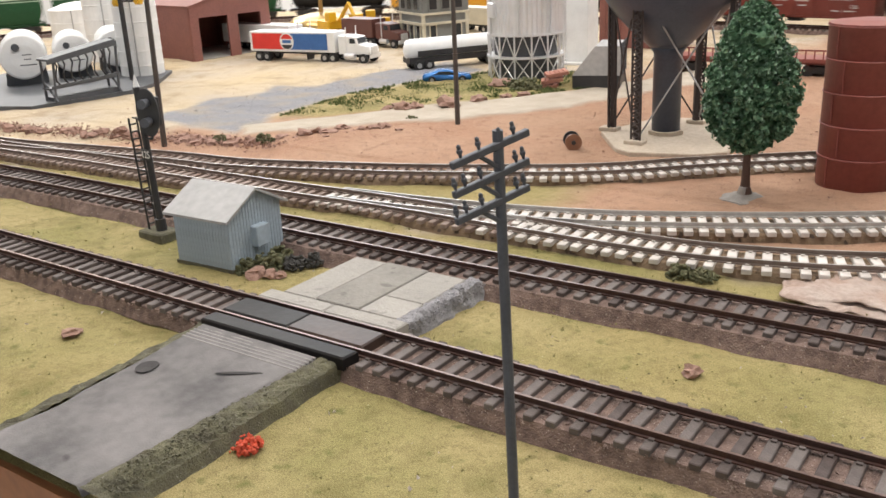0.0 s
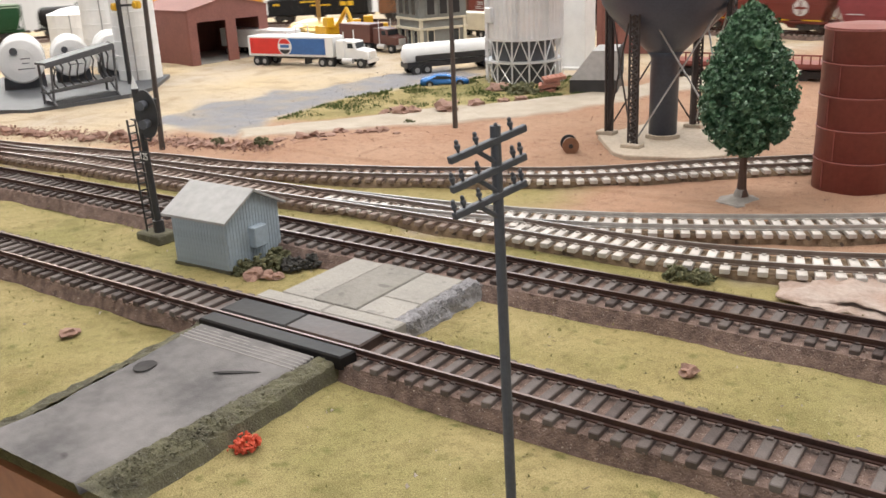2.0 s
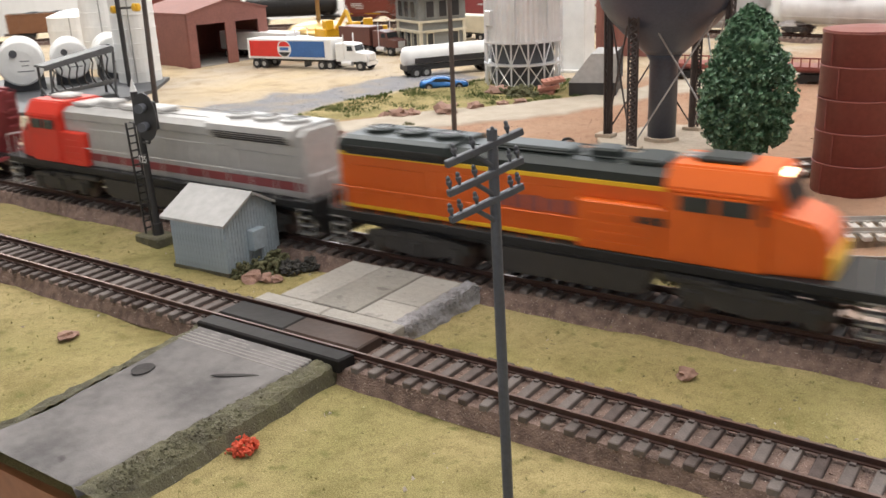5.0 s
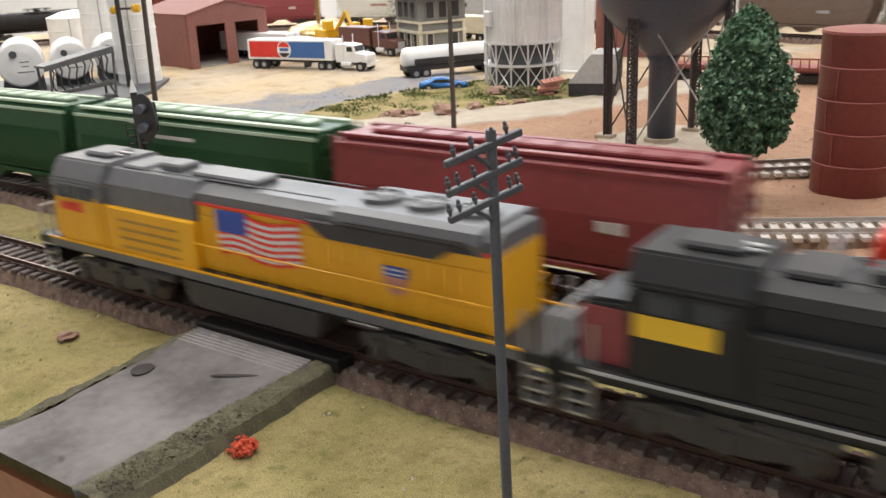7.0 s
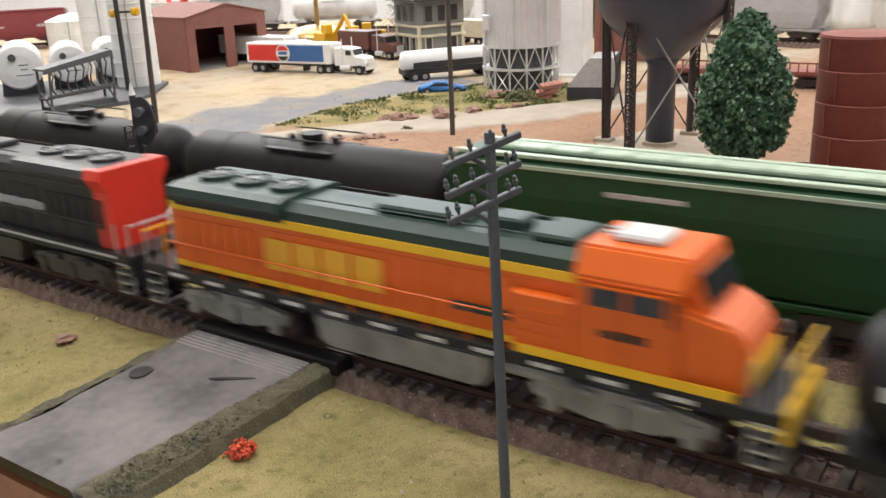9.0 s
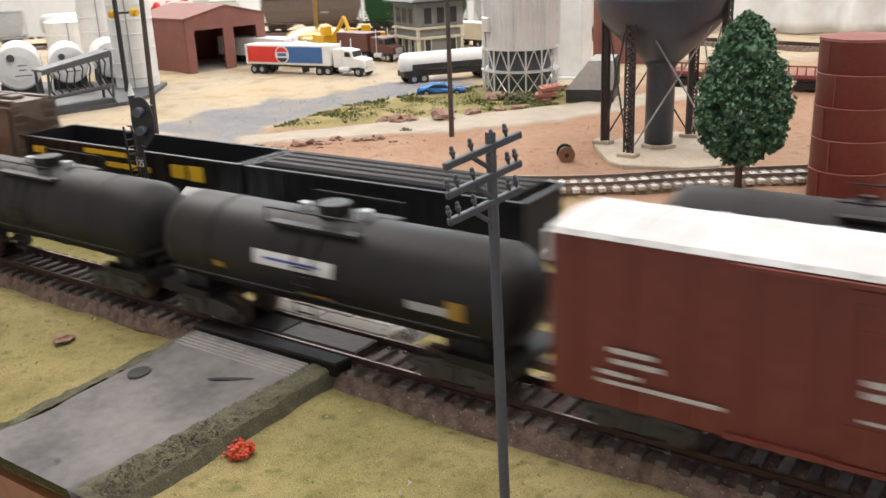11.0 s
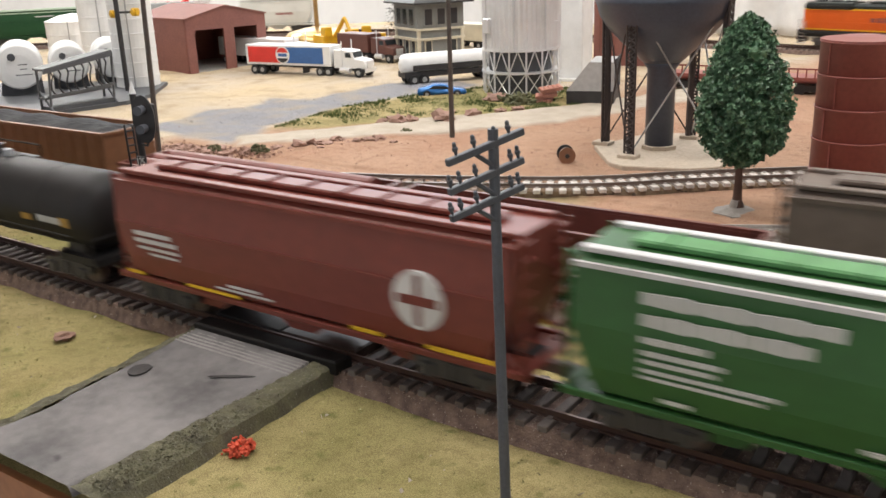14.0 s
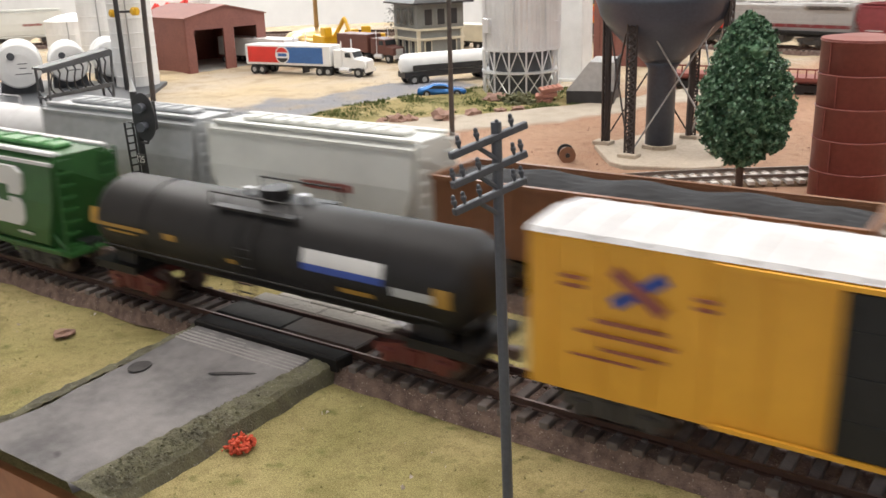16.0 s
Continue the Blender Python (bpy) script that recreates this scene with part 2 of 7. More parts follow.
LINE_A = [Vector((x * 0.01, A_Y)) for x in range(-410, 361)]
LINE_B = [Vector((x * 0.01, b_mid(x * 0.01))) for x in range(-410, 361)]
LINE_C = spline([(-1.5, 0.10), (-1.0, 0.128), (-0.64, 0.141), (-0.53, 0.1455), (-0.4, 0.148), (-0.3, 0.1525), (-0.2, 0.1525), (-0.14, 0.154), (-0.1, 0.1615), (-0.06, 0.175), (0.0, 0.203), (0.1, 0.262), (0.3, 0.40)])
LINE_D = spline([(-0.42, 0.1475), (-0.34, 0.153), (-0.28, 0.159), (-0.235, 0.1665), (-0.2, 0.175), (-0.168, 0.186), (-0.115, 0.21), (-0.07, 0.2345), (0.0, 0.277), (0.1, 0.345), (0.25, 0.45)])
LINE_E = spline([(-1.0, 0.1285), (-0.8, 0.1385), (-0.66, 0.149), (-0.58, 0.1615), (-0.5, 0.174), (-0.45, 0.179), (-0.41, 0.189), (-0.373, 0.201), (-0.338, 0.2125), (-0.305, 0.226), (-0.274, 0.2405), (-0.244, 0.255), (-0.216, 0.2735), (-0.19, 0.296), (-0.163, 0.317), (-0.13, 0.340), (-0.05, 0.40), (0.1, 0.53)])

GRAVEL = [(-0.66, 0.27), (-0.535, 0.266), (-0.555, 0.33), (-0.564, 0.421), (-0.543, 0.513), (-0.52, 0.6), (-0.6, 0.66), (-0.613, 0.56), (-0.641, 0.47), (-0.68, 0.36)]
STRIP = [(-0.55, 0.315), (-0.564, 0.421), (-0.543, 0.513), (-0.504, 0.583), (-0.40, 0.62), (-0.33, 0.56), (-0.37, 0.50), (-0.417, 0.455), (-0.458, 0.413), (-0.493, 0.363)]
WALK = [(-0.55, 0.282), (-0.522, 0.258), (-0.466, 0.319), (-0.403, 0.37), (-0.344, 0.447), (-0.329, 0.492), (-0.286, 0.58), (-0.2, 0.76), (-0.26, 0.78), (-0.318, 0.65), (-0.357, 0.532), (-0.404, 0.462), (-0.451, 0.41), (-0.507, 0.332)]
TABLE = [(-5.2, -0.098), (3.6, -0.098), (3.6, 0.5), (2.0, 0.6), (1.2, 1.25), (-0.4, 1.35), (-1.15, 1.28), (-1.62, 0.92), (-1.75, 0.45), (-1.75, 0.3), (-5.2, 0.3)]


def signed(poly, x, y):
    """Distance to a polygon's edge, positive inside (numpy arrays)."""
    d = np.full(x.shape, 1e9)
    inside = np.zeros(x.shape, bool)
    n = len(poly)
    for i in range(n):
        (x0, y0), (x1, y1) = poly[i], poly[(i + 1) % n]
        t = np.clip(((x - x0) * (x1 - x0) + (y - y0) * (y1 - y0)) / ((x1 - x0) ** 2 + (y1 - y0) ** 2), 0, 1)
        d = np.minimum(d, np.hypot(x - x0 - t * (x1 - x0), y - y0 - t * (y1 - y0)))
        cross = ((y0 > y) != (y1 > y)) & (x < (x1 - x0) * (y - y0) / (y1 - y0 + 1e-12) + x0)
        inside ^= cross
    return np.where(inside, d, -d)


def step(v, w):
    return np.clip(v / w + 0.5, 0, 1)


def ground():
    xs = np.concatenate([np.linspace(-5.2, -1.8, 36), np.arange(-1.78, 0.32, 0.0042), np.linspace(0.34, 3.6, 34)])
    ys = np.concatenate([np.arange(-0.098, 0.62, 0.0042), np.arange(0.63, 1.36, 0.012)])
    X, Y = np.meshgrid(xs, ys)
    rng = np.random.default_rng(3)

    def soft(n):
        g = rng.normal(size=X.shape)
        for _ in range(n):
            g = (g + np.roll(g, 1, 0) + np.roll(g, -1, 0) + np.roll(g, 1, 1) + np.roll(g, -1, 1)) / 5
        return g / g.std()
    n1, n2 = soft(2), soft(30)
    e_x = np.array([p.x for p in LINE_E]); e_y = np.array([p.y for p in LINE_E])
    ye = np.interp(X, e_x, e_y)
    yc = np.interp(X, np.array([p.x for p in LINE_C]), np.array([p.y for p in LINE_C]))
    wob = n2 * 0.006 + n1 * 0.0015
    # zones: r turf, g red earth, b grey gravel, a pale path
    turf = step(yc - 0.012 - Y + wob, 0.01)
    wedge = step(ye - Y + wob, 0.008) * step(Y - yc + wob, 0.01) * step(-0.235 - X + 2 * wob, 0.05)
    turf = np.maximum(turf, wedge)
    turf = np.maximum(turf, step(signed(STRIP, X, Y) + wob, 0.012))
    earth = step(Y - ye + wob, 0.01) * step(X + 0.64 + (Y - 0.2) * -0.6 + 3 * wob, 0.1)
    earth = np.maximum(earth, step(Y - yc + wob, 0.01) * step(X + 0.24 + 2 * wob, 0.04))
    gravel = step(signed(GRAVEL, X, Y) + wob, 0.012)
    path = step(signed(WALK, X, Y) + wob * 0.4, 0.004)
    earth = earth * (1 - gravel)
    Z = n1 * 0.00018 + n2 * 0.0004
    Z += -0.0004 + np.where(Y > 0.25, 0.001, 0)
    Z += step(signed(STRIP, X, Y), 0.03) * 0.003 + step(signed(WALK, X, Y), 0.006) * 0.0022
    for line, w in ((LINE_A, 0.022), (LINE_B, 0.022)):
        yl = np.interp(X, np.array([p.x for p in line]), np.array([p.y for p in line]))
        Z -= 0.0008 * step(w - np.abs(Y - yl), 0.006)
    ok = signed(TABLE, X, Y) > -0.004
    idx = -np.ones(X.shape, int)
    idx[ok] = np.arange(ok.sum())
    co = np.stack([X[ok], Y[ok], Z[ok]], 1)
    q = ok[:-1, :-1] & ok[1:, :-1] & ok[:-1, 1:] & ok[1:, 1:]
    f = np.stack([idx[:-1, :-1][q], idx[:-1, 1:][q], idx[1:, 1:][q], idx[1:, :-1][q]], 1)
    me = bpy.data.meshes.new("ground")
    me.from_pydata(co.tolist(), [], f.tolist())
    at = me.color_attributes.new("zone", "FLOAT_COLOR", "POINT")
    at.data.foreach_set("color", np.stack([turf[ok], earth[ok], gravel[ok], path[ok]], 1).astype(np.float32).ravel())
    m = bpy.data.materials.new("layout_scenery")
    m.use_nodes = True
    t = m.node_tree
    b = t.nodes["Principled BSDF"]
    b.inputs["Roughness"].default_value = 0.95
    b.inputs["Specular IOR Level"].default_value = 0.2
    co = t.nodes.new("ShaderNodeTexCoord").outputs["Object"]
    zone = t.nodes.new("ShaderNodeAttribute"); zone.attribute_name = "zone"
    sep = t.nodes.new("ShaderNodeSeparateColor"); t.links.new(zone.outputs["Color"], sep.inputs[0])

    def nz(sc, lo, hi, det=4.0):
        n = t.nodes.new("ShaderNodeTexNoise"); n.inputs["Scale"].default_value, n.inputs["Detail"].default_value = sc, det
        t.links.new(co, n.inputs["Vector"])
        r = t.nodes.new("ShaderNodeMapRange"); r.inputs[1].default_value, r.inputs[2].default_value = lo, hi
        t.links.new(n.outputs["Fac"], r.inputs[0])
        return r.outputs[0]

    def mx(fac, a, c):
        x = t.nodes.new("ShaderNodeMix"); x.data_type = "RGBA"
        for sock, val in ((x.inputs[0], fac), (x.inputs[6], a), (x.inputs[7], c)):
            if isinstance(val, tuple):
                sock.default_value = (*val, 1)
            else:
                t.links.new(val, sock)
        return x.outputs[2]
    grain = nz(1500, 0.35, 0.65, 3.0)
    fine = nz(2600, 0.36, 0.64, 5.0)
    turf_c = mx(nz(14, 0.40, 0.62), mx(fine, (0.27, 0.217, 0.095), (0.46, 0.378, 0.188)), mx(fine, (0.185, 0.168, 0.062), (0.34, 0.30, 0.122)))
    turf_c = mx(nz(40, 0.50, 0.72), turf_c, mx(fine, (0.13, 0.115, 0.04), (0.26, 0.225, 0.09)))
    turf_c = mx(nz(8, 0.52, 0.74), turf_c, mx(fine, (0.28, 0.215, 0.085), (0.43, 0.345, 0.165)))
    turf_c = mx(nz(150, 0.60, 0.76), turf_c, mx(fine, (0.10, 0.105, 0.03), (0.20, 0.19, 0.07)))
    turf_c = mx(nz(240, 0.46, 1.0), turf_c, mx(fine, (0.11, 0.09, 0.035), (0.24, 0.195, 0.08)))
    turf_c = mx(nz(420, 0.66, 0.76), turf_c, (0.085, 0.072, 0.035))
    turf_c = mx(nz(900, 0.71, 0.75), turf_c, (0.52, 0.48, 0.30))
    sand_c = mx(nz(9, 0.35, 0.65), mx(grain, (0.42, 0.355, 0.275), (0.56, 0.48, 0.385)), mx(grain, (0.44, 0.34, 0.205), (0.62, 0.50, 0.33)))
    sand_c = mx(nz(34, 0.5, 0.72), sand_c, mx(grain, (0.30, 0.22, 0.14), (0.44, 0.35, 0.24)))
    earth_c = mx(nz(16, 0.35, 0.65), mx(grain, (0.30, 0.165, 0.105), (0.44, 0.265, 0.175)), mx(grain, (0.35, 0.21, 0.14), (0.48, 0.315, 0.215)))
    earth_c = mx(nz(130, 0.50, 0.85), earth_c, mx(grain, (0.20, 0.115, 0.075), (0.32, 0.20, 0.135)))
    earth_c = mx(nz(300, 0.66, 0.76), earth_c, (0.16, 0.10, 0.07))
    gravel_c = mx(nz(30, 0.45, 0.7), mx(grain, (0.15, 0.15, 0.165), (0.36, 0.36, 0.38)), mx(grain, (0.24, 0.21, 0.18), (0.42, 0.37, 0.31)))
    path_c = mx(nz(60, 0.3, 0.7), (0.50, 0.44, 0.36), (0.42, 0.36, 0.29))
    col = mx(sep.outputs[1], sand_c, earth_c)
    col = mx(sep.outputs[0], col, turf_c)
    col = mx(sep.outputs[2], col, gravel_c)
    col = mx(zone.outputs["Alpha"], col, path_c)
    t.links.new(col, b.inputs["Base Color"])
    bp = t.nodes.new("ShaderNodeBump"); bp.inputs["Strength"].default_value, bp.inputs["Distance"].default_value = 0.7, 0.0006
    t.links.new(nz(1900, 0.2, 0.8, 5.0), bp.inputs["Height"]); t.links.new(bp.outputs[0], b.inputs["Normal"])
    me.materials.append(m)
    return tagged(new("ground", me), "scenic layout ground of green turf, red earth and sand", "ground", kind="structure")


ground()
bm = B(); prism(bm, TABLE, -0.06, -0.004)
tagged(part("table_board", bm, "fascia"), "varnished wooden board edge under the layout", "table", kind="structure")
bm = B()
for x in (-4.8, -3.2, -1.6, 0.4, 2.4):
    box(bm, (x, 0.0, -0.48), (0.06, 0.06, 0.84)); box(bm, (x, 0.25, -0.48), (0.06, 0.06, 0.84))
for x in (-1.2, 0.6):
    box(bm, (x, 0.95, -0.48), (0.06, 0.06, 0.84))
tagged(part("table_frame", bm, "fascia"), "wooden legs carrying the layout board", "table frame", kind="structure")


# ---- tracks ----
def sweep(bm, line, offset, top, lo, hi):
    """A rail of flat-bottomed section along a line."""
    prof = [(-0.0011, -0.0025), (-0.0011, -0.0020), (-0.0003, -0.0018), (-0.0003, -0.0009), (-0.0005, -0.0008), (-0.0005, 0.0), (0.0005, 0.0), (0.0005, -0.0008), (0.0003, -0.0009), (0.0003, -0.0018), (0.0011, -0.0020), (0.0011, -0.0025)]
    pts = [(p, (line[min(i + 1, len(line) - 1)] - line[max(i - 1, 0)]).normalized()) for i, p in enumerate(line) if lo <= p.x <= hi]
    prev = None
    n = len(prof)
    for p, d in pts:
        nrm = Vector((-d.y, d.x))
        ring = [bm.verts.new((p.x + nrm.x * (offset + o), p.y + nrm.y * (offset + o), top + z)) for o, z in prof]
        if prev:
            for i in range(n):
                f = bm.faces.new((prev[i], prev[(i + 1) % n], ring[(i + 1) % n], ring[i]))
                if i == 5:
                    f.material_index = 1
        else:
            bm.faces.new(ring)
        prev = ring
    bm.faces.new(prev[::-1])
    bmesh.ops.recalc_face_normals(bm, faces=bm.faces[:])
    return bm


def bed(bm, line, top, half, foot, lo, hi, seed):
    pts = [(p, (line[min(i + 1, len(line) - 1)] - line[max(i - 1, 0)]).normalized()) for i, p in enumerate(line) if lo <= p.x <= hi]
    prev = None
    for k, (p, d) in enumerate(pts):
        nrm = Vector((-d.y, d.x))
        j = [0.0035 * noise.noise(Vector((p.x * 30, seed + i, 0))) + 0.0012 * noise.noise(Vector((p.x * 150, seed + i, 3))) for i in (0, 7)]
        prof = [(-foot + j[0], -0.0015), (-half + j[0] * 0.4, top), (-half * 0.5, top), (half * 0.5, top), (half + j[1] * 0.4, top), (foot + j[1], -0.0015)]
        ring = [bm.verts.new((p.x + nrm.x * o, p.y + nrm.y * o, z)) for o, z in prof]
        if prev:
            for i in range(5):
                bm.faces.new((prev[i], prev[i + 1], ring[i + 1], ring[i]))
        prev = ring
    bmesh.ops.recalc_face_normals(bm, faces=bm.faces[:])
    return bm


def tie_mesh(name, mat, long_=0.030, wide=0.0034, high=0.0024):
    bm = B()
    box(bm, (0, 0, -high / 2), (wide, long_, high), bevel=0.0003)
    for s in (-1, 1):
        for o in (-1, 1):
            box(bm, (0, s * 0.00825 + o * 0.0016, 0.0003), (0.0016, 0.0012, 0.0007))
    me = bpy.data.meshes.new(name)
    bm.to_mesh(me); bm.free()
    me.materials.append(M[mat])
    return me


def track(label, line, rail_top, tie_mat, rail_mats, lo, hi, near, bed_half=None, bed_mat="ballast", tie_len=0.030, seed=1.0, spacing=0.0073, left=None):
    root = thing("railway_track", Matrix(), label, "track", "tracks of the layout")
    for s in (-1, 1):
        bm = B()
        sweep(bm, line, s * 0.0087, rail_top, lo, hi)
        part("rail", bm, rail_mats, root)
    tz = rail_top - 0.0025
    if bed_half:
        bm = B(); bed(bm, line, tz - 0.0017, bed_half, bed_half + (0.0042 if bed_half > 0.015 else 0.0024), lo, hi, seed)
        part("ballast", bm, bed_mat, root, "pinkish brown ballast shoulder")
    me = tie_mesh("tie", tie_mat, tie_len, 0.0042 if tie_mat == "tie_grey" else 0.0034)
    me_left = tie_mesh("tie", left[1], tie_len) if left else me
    bm = B()
    dist, rng = 0.0, random.Random(int(seed * 10))
    for i in range(1, len(line)):
        seg = line[i] - line[i - 1]
        L = seg.length
        while dist <= L:
            p = line[i - 1] + seg * (dist / L)
            if lo <= p.x <= hi:
                a = math.atan2(seg.y, seg.x) + rng.uniform(-0.03, 0.03)
                m = Matrix.Translation((p.x, p.y, tz + rng.uniform(-0.0001, 0.0001))) @ Matrix.Rotation(a, 4, "Z")
                if near[0] <= p.x <= near[1]:
                    ob = new("tie", me_left if left and p.x + rng.uniform(-0.03, 0.03) < left[0] else me)
                    ob.parent, ob.matrix_basis = root, m
                else:
                    box(bm, (0, 0, -0.0012), (0.0034, tie_len, 0.0024), m=m)
            dist += spacing
        dist -= L
    if len(bm.verts):
        tagged(part("ties", bm, tie_mat, root), kind="stuff")
    else:
        bm.free()
    return root


track("dark brown near main line track on pinkish ballast", LINE_A, TOP, "tie_dark", ["rail", "rail_top"], -4.1, 3.6, (-0.62, 0.12), 0.0146, seed=1.0)
track("dark brown second main line track on pinkish ballast", LINE_B, TOP, "tie_dark", ["rail", "rail_top"], -4.1, 3.6, (-0.85, 0.15), 0.0165, seed=2.3)
track("weathered siding track with pale grey ties", LINE_C, 0.0075, "tie_grey", ["rail_mid", "rail_silver"], -1.5, 0.3, (-0.7, 0.1), 0.0118, "ballast_tan", seed=3.1, left=(-0.215, "tie_rust"))
track("curving siding with silver rails and pale ties", LINE_D, 0.0076, "tie_grey", ["rail_silver", "rail_silver"], -0.34, 0.25, (-0.33, 0.1), 0.0118, "ballast_tan", seed=4.2)
track("long curving siding along the red earth", LINE_E, 0.0074, "tie_grey", ["rail_mid", "rail_silver"], -1.0, 0.1, (-0.62, 0.0), 0.0118, "ballast_tan", seed=5.4, left=(-0.272, "tie_rust"))


# ---- road crossing ----
def slab(name, poly, z0, z1, mat, parent=None, label="", bevel=0.0006):
    bm = B()
    prism(bm, poly, z0, z1)
    if bevel:
        bmesh.ops.bevel(bm, geom=[e for e in bm.edges if abs(e.verts[0].co.z - z1) < 1e-6 and abs(e.verts[1].co.z - z1) < 1e-6], offset=bevel, segments=1, affect="EDGES")
    return part(name, bm, mat, parent, label)


road = thing("road", Matrix(), "worn grey asphalt road ramp up to the crossing", "road", kind="structure")
bm = B()
# sloping asphalt with crown and feathered edges
NX, NY = 30, 34
rows_ = []
for j in range(NY + 1):
    t = j / NY
    y = -0.0985 + t * (0.0985 - 0.0105)
    xl = -0.2612 + 0.0015 * noise.noise(Vector((0, y * 60, 1)))
    xr = -0.2015 - 0.105 * max(0.0, -0.012 - y) + 0.0012 * noise.noise(Vector((4, y * 60, 1)))
    z = 0.0035 + 0.004 * max(0.0, (t - 0.3) / 0.7) ** 1.2
    rows_.append([bm.verts.new((xl + (xr - xl) * i / NX, y, z - (0.003 if i in (0, NX) else 0) + 0.0002 * noise.noise(Vector((i * 0.4, j * 0.4, 0))))) for i in range(NX + 1)])
for a, b in zip(rows_, rows_[1:]):
    for i in range(NX):
        bm.faces.new((a[i], a[i + 1], b[i + 1], b[i]))
M["road_surface"] = material("stained_asphalt", (0.205, 0.192, 0.188), 0.85, 0, (0.07, 0.067, 0.068), 26, spec=0.25, bump=0.25, bump_scale=1500, ramp=(0.40, 0.64), spots=(0.06, 0.056, 0.056), spot_scale=70, spot_at=0.70)
part("asphalt", bm, "road_surface", road, smooth=True)


def verge(x0, x1, y0, y1, z0, z1, seed, mat, name="shoulder", n=44, parent=None, slant=0.0):
    """A rough gravel bank falling from x0 to x1."""
    bm = B()
    K = 7
    rows_ = []
    for j in range(n + 1):
        y = y0 + (y1 - y0) * j / n
        zt = z0 + (z1 - z0) * j / n
        row = []
        for i in range(K + 1):
            u = i / K
            xs = x0 + slant * (y - y0)
            x = xs + (x1 - xs) * u + ((0.0009 if slant else 0.0022) * noise.noise(Vector((u * 3, y * 140, seed))) if 0 < i else 0)
            z = zt * (1 - max(0, u - (0.84 if slant else 0.55)) / (0.16 if slant else 0.45)) - 0.001 * u + 0.0011 * noise.noise(Vector((x * 500, y * 500, seed)))
            row.append(bm.verts.new((x, y, z)))
        rows_.append(row)
    for a, b in zip(rows_, rows_[1:]):
        for i in range(K):
            f = (a[i], a[i + 1], b[i + 1], b[i])
            bm.faces.new(f if x1 > x0 else f[::-1])
    return part(name, bm, mat, parent)


verge(-0.2112, -0.1942, -0.0985, -0.0065, 0.0038, 0.0072, 2.0, "shoulder", parent=road, slant=0.105)
verge(-0.2608, -0.2705, -0.0985, 0.0, 0.0028, 0.006, 5.0, "shoulder", parent=road)
M["brushed"] = material("brushed_concrete", (0.27, 0.25, 0.24), 0.8, 0, (0.18, 0.168, 0.16), 60, bump=0.3)
bm = B()
for k in range(6):
    box(bm, (-0.2315, -0.0108 - k * 0.0019, 0.00685 - k * 0.0001), (0.0575, 0.0012, 0.0012), bevel=0.0003)
part("brushed_strip", bm, "brushed", road)

bm = B()
lathe(bm, [(0.0042, 0.0), (0.0042, 0.0003)], 22)
for v in bm.verts:
    v.co.x *= 0.9 + 0.15 * noise.noise(v.co * 300)
M["tar"] = material("tar_patch", (0.05, 0.046, 0.046), 0.85, 0, (0.075, 0.07, 0.068), 120, spec=0.2)
mh = part("manhole_cover", bm, "tar", road, "dark oval cover in the asphalt")
mh.matrix_basis = pose(-0.2522, -0.0428, 0.0055, 2, 0, 0)
for x, y, z, r, el, rot in ((-0.2195, -0.031, 0.0062, 0.0085, 0.10, 30),):
    bm = B()
    ring = [bm.verts.new((r * math.cos(a) * (1 + 0.25 * noise.noise(Vector((math.cos(a), math.sin(a), r * 900)))), el * r * math.sin(a), 0)) for a in np.linspace(0, 6.28, 26)[:-1]]
    top_ = [bm.verts.new((v.co.x * 0.9, v.co.y * 0.9, 0.00025)) for v in ring]
    for i in range(25):
        bm.faces.new((ring[i], ring[(i + 1) % 25], top_[(i + 1) % 25], top_[i]))
    bm.faces.new(top_)
    tp_ = part("tar_patch", bm, "tar", road, "dark tar stain")
    tp_.matrix_basis = pose(x, y, z, 2.5 if y > -0.07 else 0, 0, rot)
cross = thing("grade_crossing", Matrix(), "flat black crossing panels between the rails, one in glare brown", "level crossing")
slab("outer_panel", [(-0.2625, -0.0092), (-0.1922, -0.0088), (-0.1912, -0.0016), (-0.2625, -0.0016)], 0.004, 0.0089, "rubber", cross, "black outer crossing panel")
# the right-hand panel carries the painted glare colour
for a, b, mat in ((-0.2625, -0.2283, "rubber"), (-0.2280, -0.1925, "panel_brown")):
    slab("inner_panel", [(a, 0.0016), (b, 0.0016), (b, 0.0148), (a, 0.0148)], 0.004, 0.0088, mat, cross, "dark panel between the rails")
for a, b in ((-0.2604, -0.2258), (-0.2255, -0.1908)):
    slab("plank", [(a, 0.0185), (b, 0.0185), (b, 0.0265), (a, 0.0265)], 0.003, 0.0088, "concrete", cross, "pale timber plank along the rail")

pad = thing("concrete_pad", Matrix(), "cracked concrete road slab between the two main lines", "concrete slab", kind="structure")
for x0, x1, y0, y1 in ((-0.2555, -0.2384, 0.0285, 0.0745), (-0.2380, -0.2164, 0.0285, 0.0750), (-0.2160, -0.1970, 0.0285, 0.0445), (-0.2160, -0.1970, 0.0449, 0.0745)):
    slab("slab", [(x0, y0), (x1, y0), (x1, y1), (x0, y1)], 0.0, 0.0078 + 0.0003 * random.Random(int(x0 * -9000)).random(), "concrete", pad, bevel=0.0004)
verge(-0.1974, -0.1895, 0.027, 0.079, 0.0078, 0.0072, 9.0, "gravel_grey", n=30, parent=pad)


